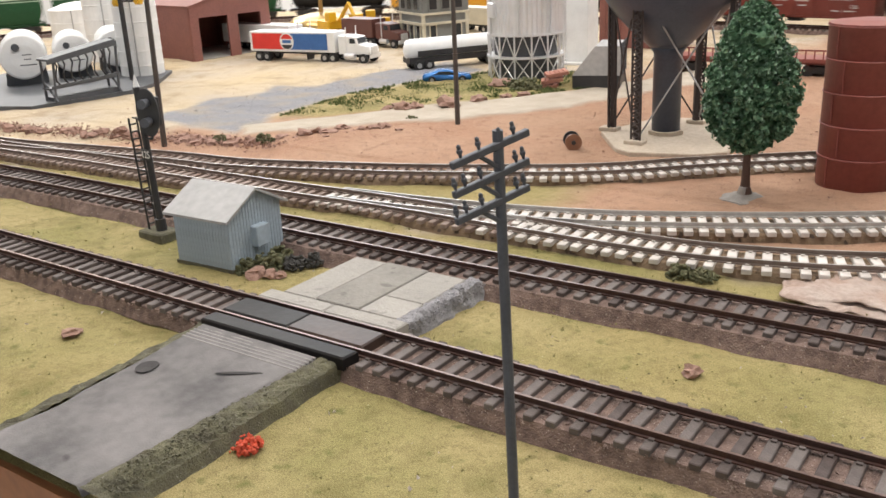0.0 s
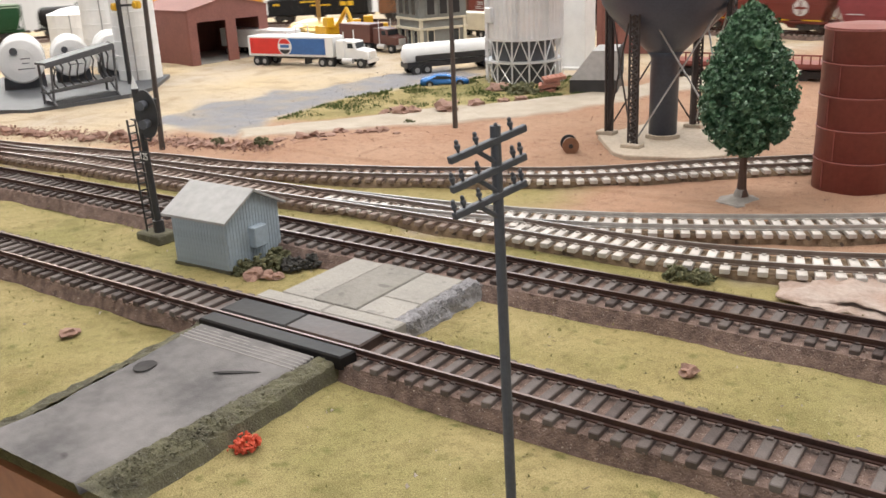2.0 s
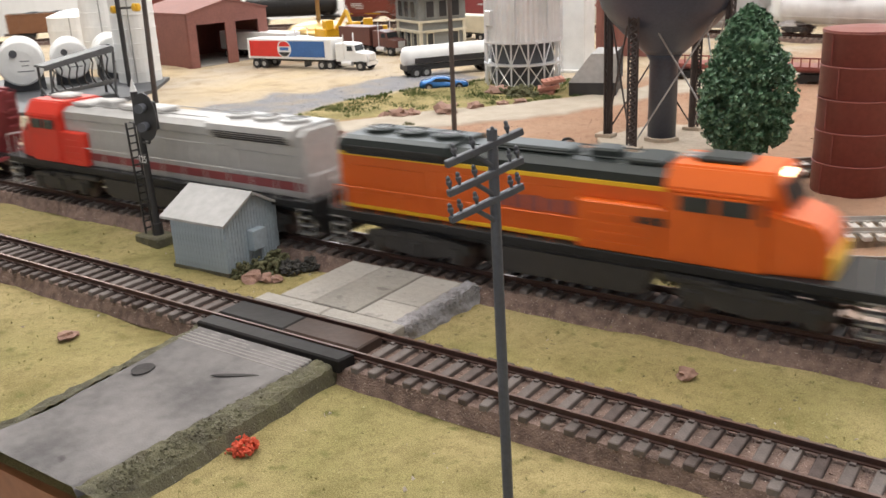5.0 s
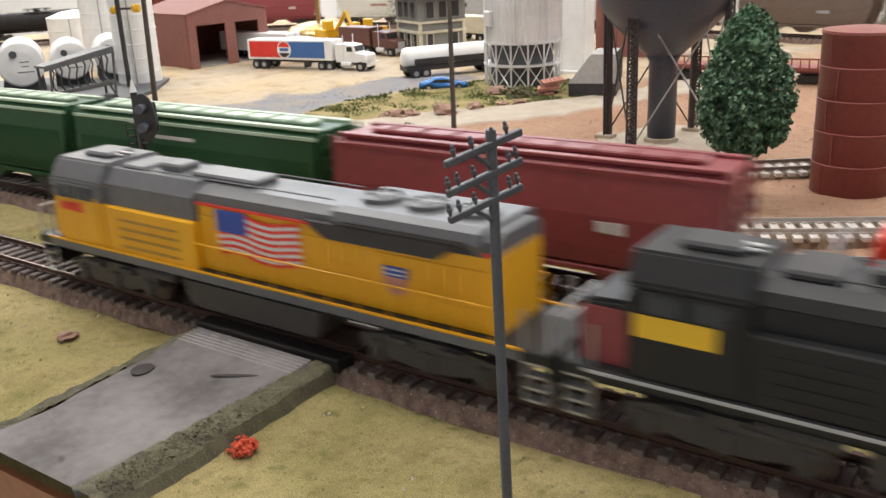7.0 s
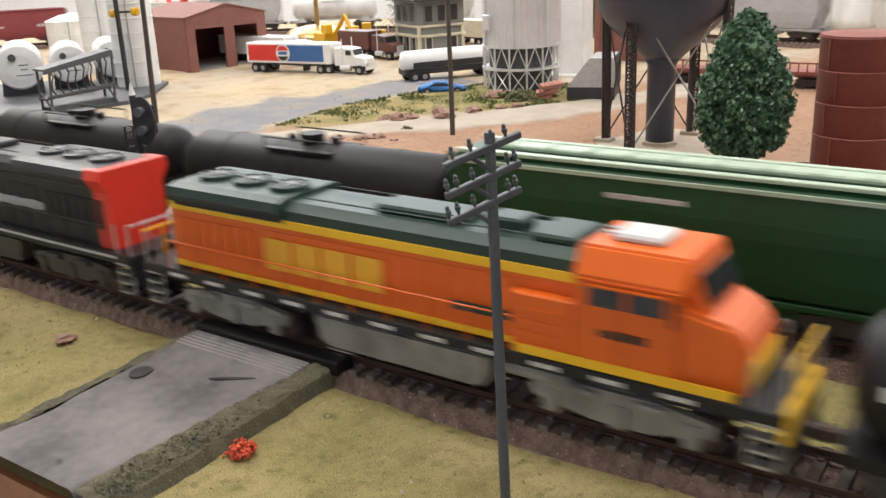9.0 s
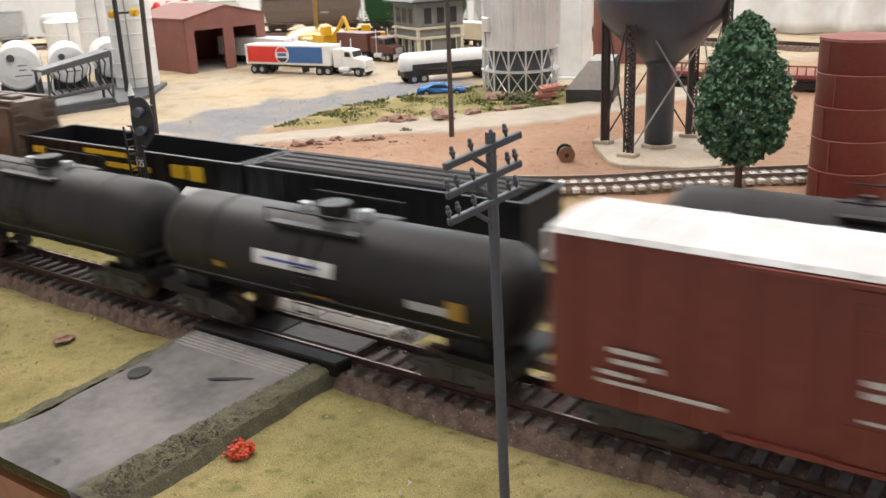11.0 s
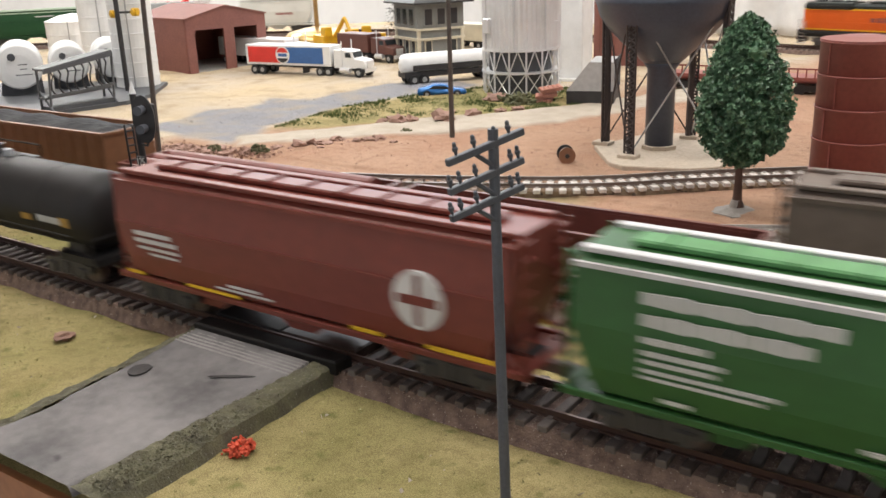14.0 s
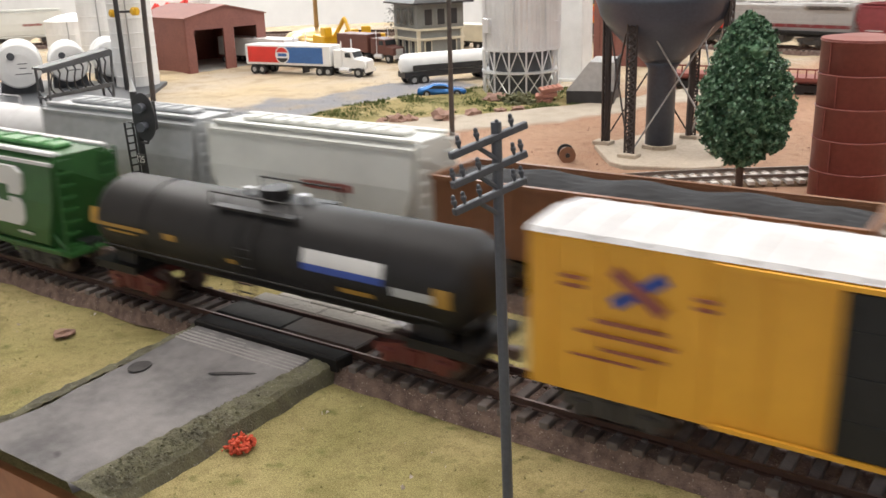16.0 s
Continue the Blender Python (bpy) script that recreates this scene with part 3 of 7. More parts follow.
# ---- shed ----
def shed():
    s = thing("lineside_shed", pose(-0.3245, 0.0635, 0.0, 0, 0, 2.5), "small pale blue-grey board shed with a grey gable roof", "shed")
    L, Wd, hh, pk = 0.0345, 0.0345, 0.0258, 0.0350
    bm = B()
    prism(bm, [(-Wd / 2, 0), (Wd / 2, 0), (Wd / 2, hh), (0, pk), (-Wd / 2, hh)], -L / 2, L / 2, "x")
    part("wall", bm, "shed_wall", s)
    n = 18
    me = None
    for k in range(n):
        y = -Wd / 2 + Wd * (k + 0.5) / n
        top = hh + (pk - hh) * (1 - abs(y) / (Wd / 2))
        bm = B(); box(bm, (L / 2 + 0.0002, y, top / 2), (0.0005, Wd / n * 0.88, top - 0.0006))
        part("board", bm, "shed_wall", s)
    bm = B(); box(bm, (0, 0, hh / 2), (L / n * 0.88, 0.0005, hh - 0.0006))
    me = bpy.data.meshes.new("board"); bm.to_mesh(me); bm.free(); me.materials.append(M["shed_wall"])
    for k in range(n):
        ob = new("board", me); ob.parent = s
        ob.matrix_basis = Matrix.Translation((-L / 2 + L * (k + 0.5) / n, -Wd / 2 - 0.0002, 0))
    for sgn in (-1, 1):
        bm = B()
        o = 0.0032
        sl = (pk - hh) / (Wd / 2)
        prism(bm, [(0, pk + 0.0001), (sgn * (Wd / 2 + o), hh - o * sl), (sgn * (Wd / 2 + o), hh - o * sl + 0.0012), (0, pk + 0.0014)], -L / 2 - 0.0035, L / 2 + 0.003, "x")
        part("roof", bm, "shed_roof", s, "grey sheet roof")
    bm = B(); box(bm, (L / 2 + 0.0022, 0.0005, 0.0135), (0.0040, 0.0085, 0.0100), bevel=0.0004)
    part("meter_box", bm, "shed_wall", s, "pale blue meter box on the gable")
    bm = B(); box(bm, (0, 0, 0.0006), (L + 0.002, Wd + 0.002, 0.0016))
    part("plinth", bm, "shoulder", s)


shed()


# ---- signal ----
def signal():
    s = thing("railway_signal", pose(-0.378, 0.0655, 0.0, 0, -2.7, -6), "black two-lens railway signal mast with a ladder", "signal")
    bm = B(); box(bm, (-0.0025, 0, 0.0016), (0.0205, 0.013, 0.0055), bevel=0.0008)
    part("base", bm, "shoulder", s, "dirty concrete base")
    bm = B(); rod(bm, (0, 0, 0.003), (0, 0, 0.0775), 0.0017, 10); rod(bm, (0, 0, 0.003), (0, 0, 0.0105), 0.0028, 10)
    part("mast", bm, "black", s)
    bm = B(); rod(bm, (0, 0, 0.0775), (0, 0, 0.0835), 0.0017, 10, 0.0003)
    part("finial", bm, "white", s, "white pointed cap")
    bm = B()
    m = pose(0.0086, -0.0012, 0.0655, 0, 0, 34)
    out = bmesh.ops.create_cone(bm, cap_ends=True, segments=28, radius1=1, radius2=1, depth=0.0010, matrix=m @ pose(0, 0, 0, 90) @ Matrix.Diagonal((0.0057, 0.0118, 1, 1)))
    head = part("backplate", bm, "black", s, "oval black backplate")
    bm = B(); box(bm, (0.0072, 0.0026, 0.0655), (0.006, 0.005, 0.014), bevel=0.0005); rod(bm, (0, 0, 0.0655), (0.006, 0.001, 0.0655), 0.0010); rod(bm, (0, 0, 0.0525), (0.008, -0.001, 0.0525), 0.0006); rod(bm, (0.008, -0.001, 0.0525), (0.0085, 0, 0.056), 0.0006)
    part("bracket", bm, "black", s)
    for dz in (0.0048, -0.0042):
        bm = B()
        c = m @ Vector((0, -0.0006, dz))
        d = (m.to_3x3() @ Vector((0, -1, 0)))
        rod(bm, c, c + d * 0.0055, 0.0021, 14, 0.0023)
        part("hood", bm, "pole_grey", s, "grey lamp hood")
    for y in (-0.0022, 0.0022):
        bm = B(); rod(bm, (-0.0082, y, 0.004), (-0.0088, y, 0.062), 0.00055, 6)
        part("ladder_rail", bm, "black", s)
    for k in range(15):
        bm = B(); z = 0.007 + k * 0.0037
        rod(bm, (-0.0085, -0.0022, z), (-0.0085, 0.0022, z), 0.00045, 6)
        part("rung", bm, "black", s)
    bm = B()
    for z in (0.062, 0.035, 0.022):
        rod(bm, (-0.0086, 0, z), (0.0, 0, z - 0.0005), 0.0005, 6)
    part("ladder_strut", bm, "black", s)
    bm = B(); box(bm, (0.0034, -0.0030, 0.0445), (0.0075, 0.0008, 0.0052))
    part("number_plate", bm, "black", s)
    cu = bpy.data.curves.new("lettering", "FONT")
    cu.body, cu.size, cu.align_x, cu.align_y, cu.extrude = "125", 0.0050, "CENTER", "CENTER", 0.0001
    cu.materials.append(M["white"])
    ob = new("lettering", cu); ob.parent = s
    ob.matrix_basis = pose(0.0034, -0.0036, 0.0445, 90, 0, 0)


signal()


# ---- poles ----
def telegraph_pole():
    p = thing("telegraph_pole", pose(-0.0906, -0.0660, 0.0, 0, -1.3, 0), "slate grey plastic telegraph pole with three crossarms", "utility pole")
    bm = B(); rod(bm, (0, 0, -0.004), (0, 0, 0.107), 0.00122, 14, 0.00108)
    part("pole", bm, "pole_grey", p, smooth=False)
    for k, z in enumerate((0.1040, 0.0982, 0.0928)):
        m = pose(0, -0.0012, z, 0, 0, 68) @ pose(0, 0, 0, 0, -11, 0) @ pose(-0.0011, 0, 0)
        bm = B(); box(bm, (0, 0, 0), (0.0190 - 0.0003 * k, 0.0013, 0.0015), bevel=0.0002, m=m)
        arm = part("crossarm", bm, "pole_grey", p)
        for x in (-0.0086, -0.0063, -0.0024, 0.0026, 0.0064, 0.0083) if k else (-0.0070, -0.0026, 0.0026, 0.0060):
            bm = B()
            lathe(bm, [(0.0003, 0), (0.0004, 0.0007), (0.0006, 0.0009), (0.0006, 0.0015), (0.0004, 0.0017), (0.00045, 0.0023), (0.0002, 0.0026)], 10, m @ pose(x, 0, 0.0008))
            part("insulator", bm, "pole_grey", arm)
        bm = B()
        for s in (-1,):
            rod(bm, m @ Vector((s * 0.0027, 0, -0.0006)), m @ Vector((0.0008, 0, -0.0042)), 0.0005, 6)
        part("brace", bm, "pole_grey", p)


telegraph_pole()
for x, y, h, lean in ((-0.555, 0.2104, 0.135, 2.2), (-0.3932, 0.3606, 0.118, 0.0)):
    p = thing("utility_pole", pose(x, y, 0, 0, lean, 0), "thin dark brown utility pole on the red earth", "utility pole", "background poles")
    bm = B(); rod(bm, (0, 0, -0.002), (0, 0, h), 0.0021, 10, 0.0016)
    part("pole", bm, "pole_brown", p)
    bm = B(); box(bm, (0, 0, h - 0.006), (0.026, 0.0015, 0.0018), m=pose(0, -0.0018, 0, 0, 0, 40))
    part("crossarm", bm, "pole_brown", p)


# ---- tree ----
def tree(x, y, h, r, z0):
    t = thing("tree", pose(x, y, 0), "dense deep green model tree on a grey cast base", "tree")
    bm = B()
    prof = [(0.0125, -0.0005), (0.0120, 0.0012), (0.0080, 0.0022), (0.0040, 0.0036), (0.0026, 0.0075), (0.0021, 0.016), (0.0019, 0.03), (0.0010, 0.075)]
    lathe(bm, prof[3:], 12)
    part("trunk", bm, "trunk", t)
    bm = B()
    rng = random.Random(5)
    lathe(bm, prof[:5], 22)
    for v in bm.verts:
        k = 1 + 0.25 * noise.noise(Vector((v.co.x * 200, v.co.y * 200, 2)))
        v.co.x *= k; v.co.y *= k
    part("root_base", bm, "stone", t, "grey moulded root base")
    for k in range(26):
        bm = B()
        a, z = k * 2.4, z0 + 0.006 + (h - z0 - 0.02) * k / 26
        rr = r * 0.72 * math.sin(math.pi * min(1, 0.25 + 0.75 * (z - z0) / (h - z0))) ** 0.6
        rod(bm, (0, 0, z), (rr * math.cos(a), rr * math.sin(a), z + 0.006), 0.0008, 5, 0.0003)
        part("branch", bm, "trunk", t)
    bm = B()
    for k in range(40):
        u = rng.uniform(0.12, 0.8)
        a = rng.uniform(0, 6.2832)
        rr = r * 0.42 * rng.random()
        lump(bm, (rr * math.cos(a), rr * math.sin(a), z0 + (h - z0) * u), r * 0.36 * (1.1 - 0.7 * abs(u - 0.35)), rng.random() * 40, 0.5, 2)
    tagged(part("inner_foliage", bm, "leaf", t), kind="stuff")
    # crown: clumps made of small leaf blades
    bm = B()
    n = 0
    while n < 1150:
        a, u = rng.uniform(0, 6.2832), rng.random()
        z = z0 + (h - z0) * u
        env = r * (1 - abs((u - 0.33) / (0.33 if u < 0.33 else 0.67)) ** (2.6 if u < 0.33 else 1.7)) ** 0.6 * (1 + 0.10 * noise.noise(Vector((math.cos(a) * 2, math.sin(a) * 2, u * 6))))
        rad = env * (0.74 + 0.26 * rng.random()) if rng.random() < 0.85 else env * rng.random()
        c = Vector((rad * math.cos(a), rad * math.sin(a), z))
        size = rng.uniform(0.0018, 0.0034)
        n += 1
        for k in range(16):
            d = Vector((rng.gauss(0, 1), rng.gauss(0, 1), rng.gauss(0.25, 1))).normalized()
            pnt = c + d * size * rng.uniform(0.3, 1.0)
            s_ = rng.uniform(0.0007, 0.0015)
            e1 = d.orthogonal().normalized() * s_
            e2 = d.cross(e1).normalized() * s_
            tip = d * s_ * 0.7
            v = [bm.verts.new(pnt + e1), bm.verts.new(pnt + e2 + tip), bm.verts.new(pnt - e1), bm.verts.new(pnt - e2 + tip)]
            bm.faces.new(v)
    tagged(part("crown", bm, "leaf", t), kind="stuff")


tree(-0.1408, 0.2593, 0.1020, 0.0232, 0.0275)


# ---- oil tank ----
def red_tank():
    t = thing("storage_tank", pose(-0.0968, 0.3155, 0, 0, 0, -12), "oxide red cylindrical storage tank with flat lid", "storage tank")
    r, h, n = 0.0212, 0.0872, 5
    for k in range(n):
        z0, z1 = h * k / n, h * (k + 1) / n
        bm = B(); lathe(bm, [(r, z0 + 0.0001), (r, z1 - 0.0008), (r + 0.0006, z1 - 0.0006), (r + 0.0006, z1 - 0.0001), (r, z1)], 48)
        p = part("shell_ring", bm, "tank_rust", t, smooth=False)
        for f in p.data.polygons:
            f.use_smooth = len(f.vertices) == 4
    for k in range(n):
        bm = B(); a = -1.95 + (0.22 if k % 2 else -0.05)
        box(bm, (r + 0.0001, 0, h * (k + 0.5) / n), (0.0006, 0.0006, h / n - 0.001), m=Matrix.Rotation(a, 4, "Z"))
        part("seam", bm, "tank_rust", t)
    bm = B(); lathe(bm, [(r + 0.0003, h), (r + 0.0003, h + 0.0008), (r * 0.5, h + 0.0022), (0.001, h + 0.0026)], 48)
    part("lid", bm, "tank_rust", t)


red_tank()


# ---- water tower ----
def water_tower():
    t = thing("water_tower", pose(-0.2335, 0.3805, 0.0), "dark slate water tower on lattice legs and concrete slab", "water tower")
    slab("foundation", [(-0.043, -0.012), (-0.012, -0.055), (0.0, -0.061), (0.04, -0.05), (0.055, -0.036), (0.05, 0.03), (0.02, 0.06), (-0.025, 0.05)], -0.002, 0.0035, "tan_slab", t, "tan concrete foundation")
    bm = B(); lathe(bm, [(0.0125, 0.0035), (0.0125, 0.006), (0.010, 0.0062)], 8)
    part("plinth", bm, "tan_slab", t)
    bm = B(); lathe(bm, [(0.0096, 0.005), (0.0096, 0.058), (0.0135, 0.064)], 32)
    part("standpipe", bm, "tower_grey", t, smooth=True)
    bm = B(); lathe(bm, [(0.0128, 0.0625), (0.0165, 0.066), (0.027, 0.0755), (0.037, 0.086), (0.0425, 0.094), (0.0445, 0.101), (0.0455, 0.103), (0.0455, 0.106), (0.0445, 0.1065), (0.0445, 0.15), (0.0, 0.168)], 48)
    part("bowl", bm, "tower_grey", t, "dark slate conical tank bowl", smooth=True)
    feet = [(-0.039, -0.006), (-0.006, -0.0375), (0.0445, -0.002), (0.008, 0.040)]
    tops = []
    for fx, fy in feet:
        base, top = Vector((fx, fy, 0.0045)), Vector((fx * 1.02, fy * 1.02, 0.105))
        tops.append((base, top))
        bm = B(); box(bm, (fx, fy, 0.0045), (0.013, 0.010, 0.003), bevel=0.0005)
        part("footing", bm, "tan_slab", t)
        a = math.atan2(fy, fx)
        bm = B()
        for s in (-1, 1):
            o = Vector((-math.sin(a), math.cos(a), 0)) * 0.0034 * s
            rod(bm, base + o, top + o, 0.0009, 4)
        n = 22
        o = Vector((-math.sin(a), math.cos(a), 0)) * 0.0034
        for k in range(n):
            p0, p1 = base.lerp(top, k / n), base.lerp(top, (k + 1) / n)
            rod(bm, p0 - o, p1 + o, 0.0007, 4); rod(bm, p0 + o, p1 - o, 0.0007, 4)
        inn = Vector((-math.cos(a), -math.sin(a), 0)) * 0.0024
        rod(bm, base + inn, top + inn, 0.0024, 6)
        part("leg", bm, "tower_leg", t)
    for i in range(4):
        (b0, t0), (b1, t1) = tops[i], tops[(i + 1) % 4]
        for a, b in ((b0, t1), (b1, t0)):
            bm = B(); rod(bm, a.lerp(b, 0.02), a.lerp(b, 0.92), 0.0006, 6)
            part("tie_rod", bm, "tower_leg" if i in (0, 3) else "steel_dull", t)


water_tower()

# ---- cable spool ----
sp = thing("cable_spool", pose(-0.2764, 0.3245, 0.0058, 0, 0, 35), "dark wooden cable spool lying on its rim", "cable spool")
for y in (-0.005, 0.005):
    bm = B(); rod(bm, (0, y - 0.0006, 0), (0, y + 0.0006, 0), 0.0056, 20)
    part("flange", bm, "copper" if y < 0 else "black", sp)
bm = B(); rod(bm, (0, -0.0046, 0), (0, 0.0046, 0), 0.0040, 16)
part("wound_cable", bm, "black", sp)
bm = B(); rod(bm, (0, -0.0068, 0), (0, -0.0052, 0), 0.0015, 10)
part("hub", bm, "black", sp)


# ---- silo ----
def silo():
    s = thing("grain_silo", pose(-0.4545, 0.5735, 0.001), "silver corrugated grain silo on a lattice base", "silo")
    r, zr, h = 0.0365, 0.044, 0.16
    bm = B(); lathe(bm, [(0.041, -0.002), (0.041, 0.001)], 32)
    part("slab", bm, "stone", s)
    # added dark drum; its charcoal colour stands for shade inside the open base
    bm = B(); lathe(bm, [(r - 0.006, 0.001), (r - 0.006, zr + 0.002)], 24)
    part("base_drum", bm, "rack_grey", s, "added charcoal drum for the shaded hollow behind the lattice")
    bm = B()
    seg = 96
    rings = []
    for z in (zr + 0.001, h):
        rings.append([bm.verts.new(((r + 0.0005 * math.cos(i * 3.14159)) * math.cos(i * 6.28319 / seg), (r + 0.0005 * math.cos(i * 3.14159)) * math.sin(i * 6.28319 / seg), z)) for i in range(seg)])
    for i in range(seg):
        bm.faces.new((rings[0][i], rings[0][(i + 1) % seg], rings[1][(i + 1) % seg], rings[1][i]))
    bm.faces.new(rings[1]); bm.faces.new(rings[0][::-1])
    part("shell", bm, "silver", s, "silver ribbed steel shell")
    for z in (zr, zr - 0.021):
        bm = B(); lathe(bm, [(r + 0.0002, z - 0.0009), (r + 0.0014, z - 0.0009), (r + 0.0014, z + 0.0009), (r + 0.0002, z + 0.0009)], 48)
        part("ring", bm, "silver", s)
    n = 14
    for k in range(n):
        a0, a1 = k * 6.28319 / n, (k + 1) * 6.28319 / n
        p = lambda a, z: (r * math.cos(a), r * math.sin(a), z)
        bm = B(); rod(bm, p(a0, 0), p(a0, zr), 0.0009, 6)
        part("post", bm, "silver", s)
        bm = B()
        rod(bm, p(a0, 0.001), p(a1, zr - 0.021), 0.0006, 5); rod(bm, p(a1, 0.001), p(a0, zr - 0.021), 0.0006, 5)
        rod(bm, p(a0, zr - 0.021), p((a0 + a1) / 2, zr), 0.0006, 5); rod(bm, p(a1, zr - 0.021), p((a0 + a1) / 2, zr), 0.0006, 5)
        part("cross_brace", bm, "silver", s)
    for k in range(7):
        a = k * 6.28319 / 7 - 0.35
        bm = B(); rod(bm, ((r + 0.001) * math.cos(a), (r + 0.001) * math.sin(a), zr), ((r + 0.001) * math.cos(a), (r + 0.001) * math.sin(a), h), 0.0011, 6)
        part("rib", bm, "silver", s)
    bm = B(); box(bm, (r + 0.001, 0, 0.067), (0.004, 0.010, 0.014), bevel=0.0006, m=Matrix.Rotation(-2.05, 4, "Z"))
    part("hatch", bm, "silver", s)
    for o in (-0.003, 0.003):
        bm = B(); rod(bm, (r + 0.006, o, 0.0), (r + 0.006, o, h), 0.0004, 5)
        part("ladder_rail", bm, "silver", s)
    bm = B()
    for k in range(30):
        rod(bm, (r + 0.006, -0.003, 0.005 + k * 0.005), (r + 0.006, 0.003, 0.005 + k * 0.005), 0.0003, 5)
    for k in range(5):
        rod(bm, (r, 0, 0.01 + k * 0.03), (r + 0.006, 0, 0.01 + k * 0.03), 0.0003, 5)
    part("rungs", bm, "silver", s)


silo()


# ---- brown truck garage ----
def garage():
    g = thing("truck_garage", pose(-0.965, 0.617, 0.0, 0, 0, -9.5), "brown two-bay truck garage with a low gable roof", "garage")
    L, Wd, hh, pk, th = 0.125, 0.118, 0.066, 0.079, 0.002
    # bay front faces +x, gable over it
    bm = B()
    box(bm, (0, -Wd / 2, hh / 2), (L, th, hh)); box(bm, (0, Wd / 2, hh / 2), (L, th, hh)); box(bm, (-L / 2, 0, hh / 2), (th, Wd, hh))
    part("wall", bm, "brick", g)
    bm = B()
    dh = 0.052
    for a, b in ((-Wd / 2, -Wd / 2 + 0.012), (-0.005, 0.010), (Wd / 2 - 0.014, Wd / 2)):
        box(bm, (L / 2, (a + b) / 2, dh / 2), (th * 1.6, b - a, dh))
    prism(bm, [(-Wd / 2, dh), (Wd / 2, dh), (Wd / 2, hh), (0, pk), (-Wd / 2, hh)], L / 2 - 0.0016, L / 2 + 0.0016, "x")
    part("bay_front", bm, "brick", g)
    for sg in (-1, 1):
        bm = B(); prism(bm, [(0, pk), (sg * (Wd / 2 + 0.002), hh - 0.0005), (sg * (Wd / 2 + 0.002), hh + 0.001), (0, pk + 0.0016)], -L / 2 - 0.002, L / 2 + 0.003, "x")
        part("roof", bm, "brick", g)
    bm = B(); box(bm, (0.0, 0, 0.0006), (L - 0.004, Wd - 0.004, 0.0012))
    part("bay_floor", bm, "concrete", g)
    bm = B(); box(bm, (-0.02, 0.02, pk + 0.003), (0.016, 0.016, 0.006), bevel=0.001)
    part("roof_vent", bm, "white", g, "white roof vent")


garage()


# ---- road vehicles ----
def wheel(bm_parent, x, y, r, w, name="wheel"):
    bm = B(); rod(bm, (x, y - w / 2, r), (x, y + w / 2, r), r, 16)
    ob = part(name, bm, "tyre", bm_parent, "black wheel")
    bm = B(); rod(bm, (x, y - w / 2 - 0.0002, r), (x, y + w / 2 + 0.0002, r), r * 0.5, 10)
    part("rim", bm, "steel_dull", ob)


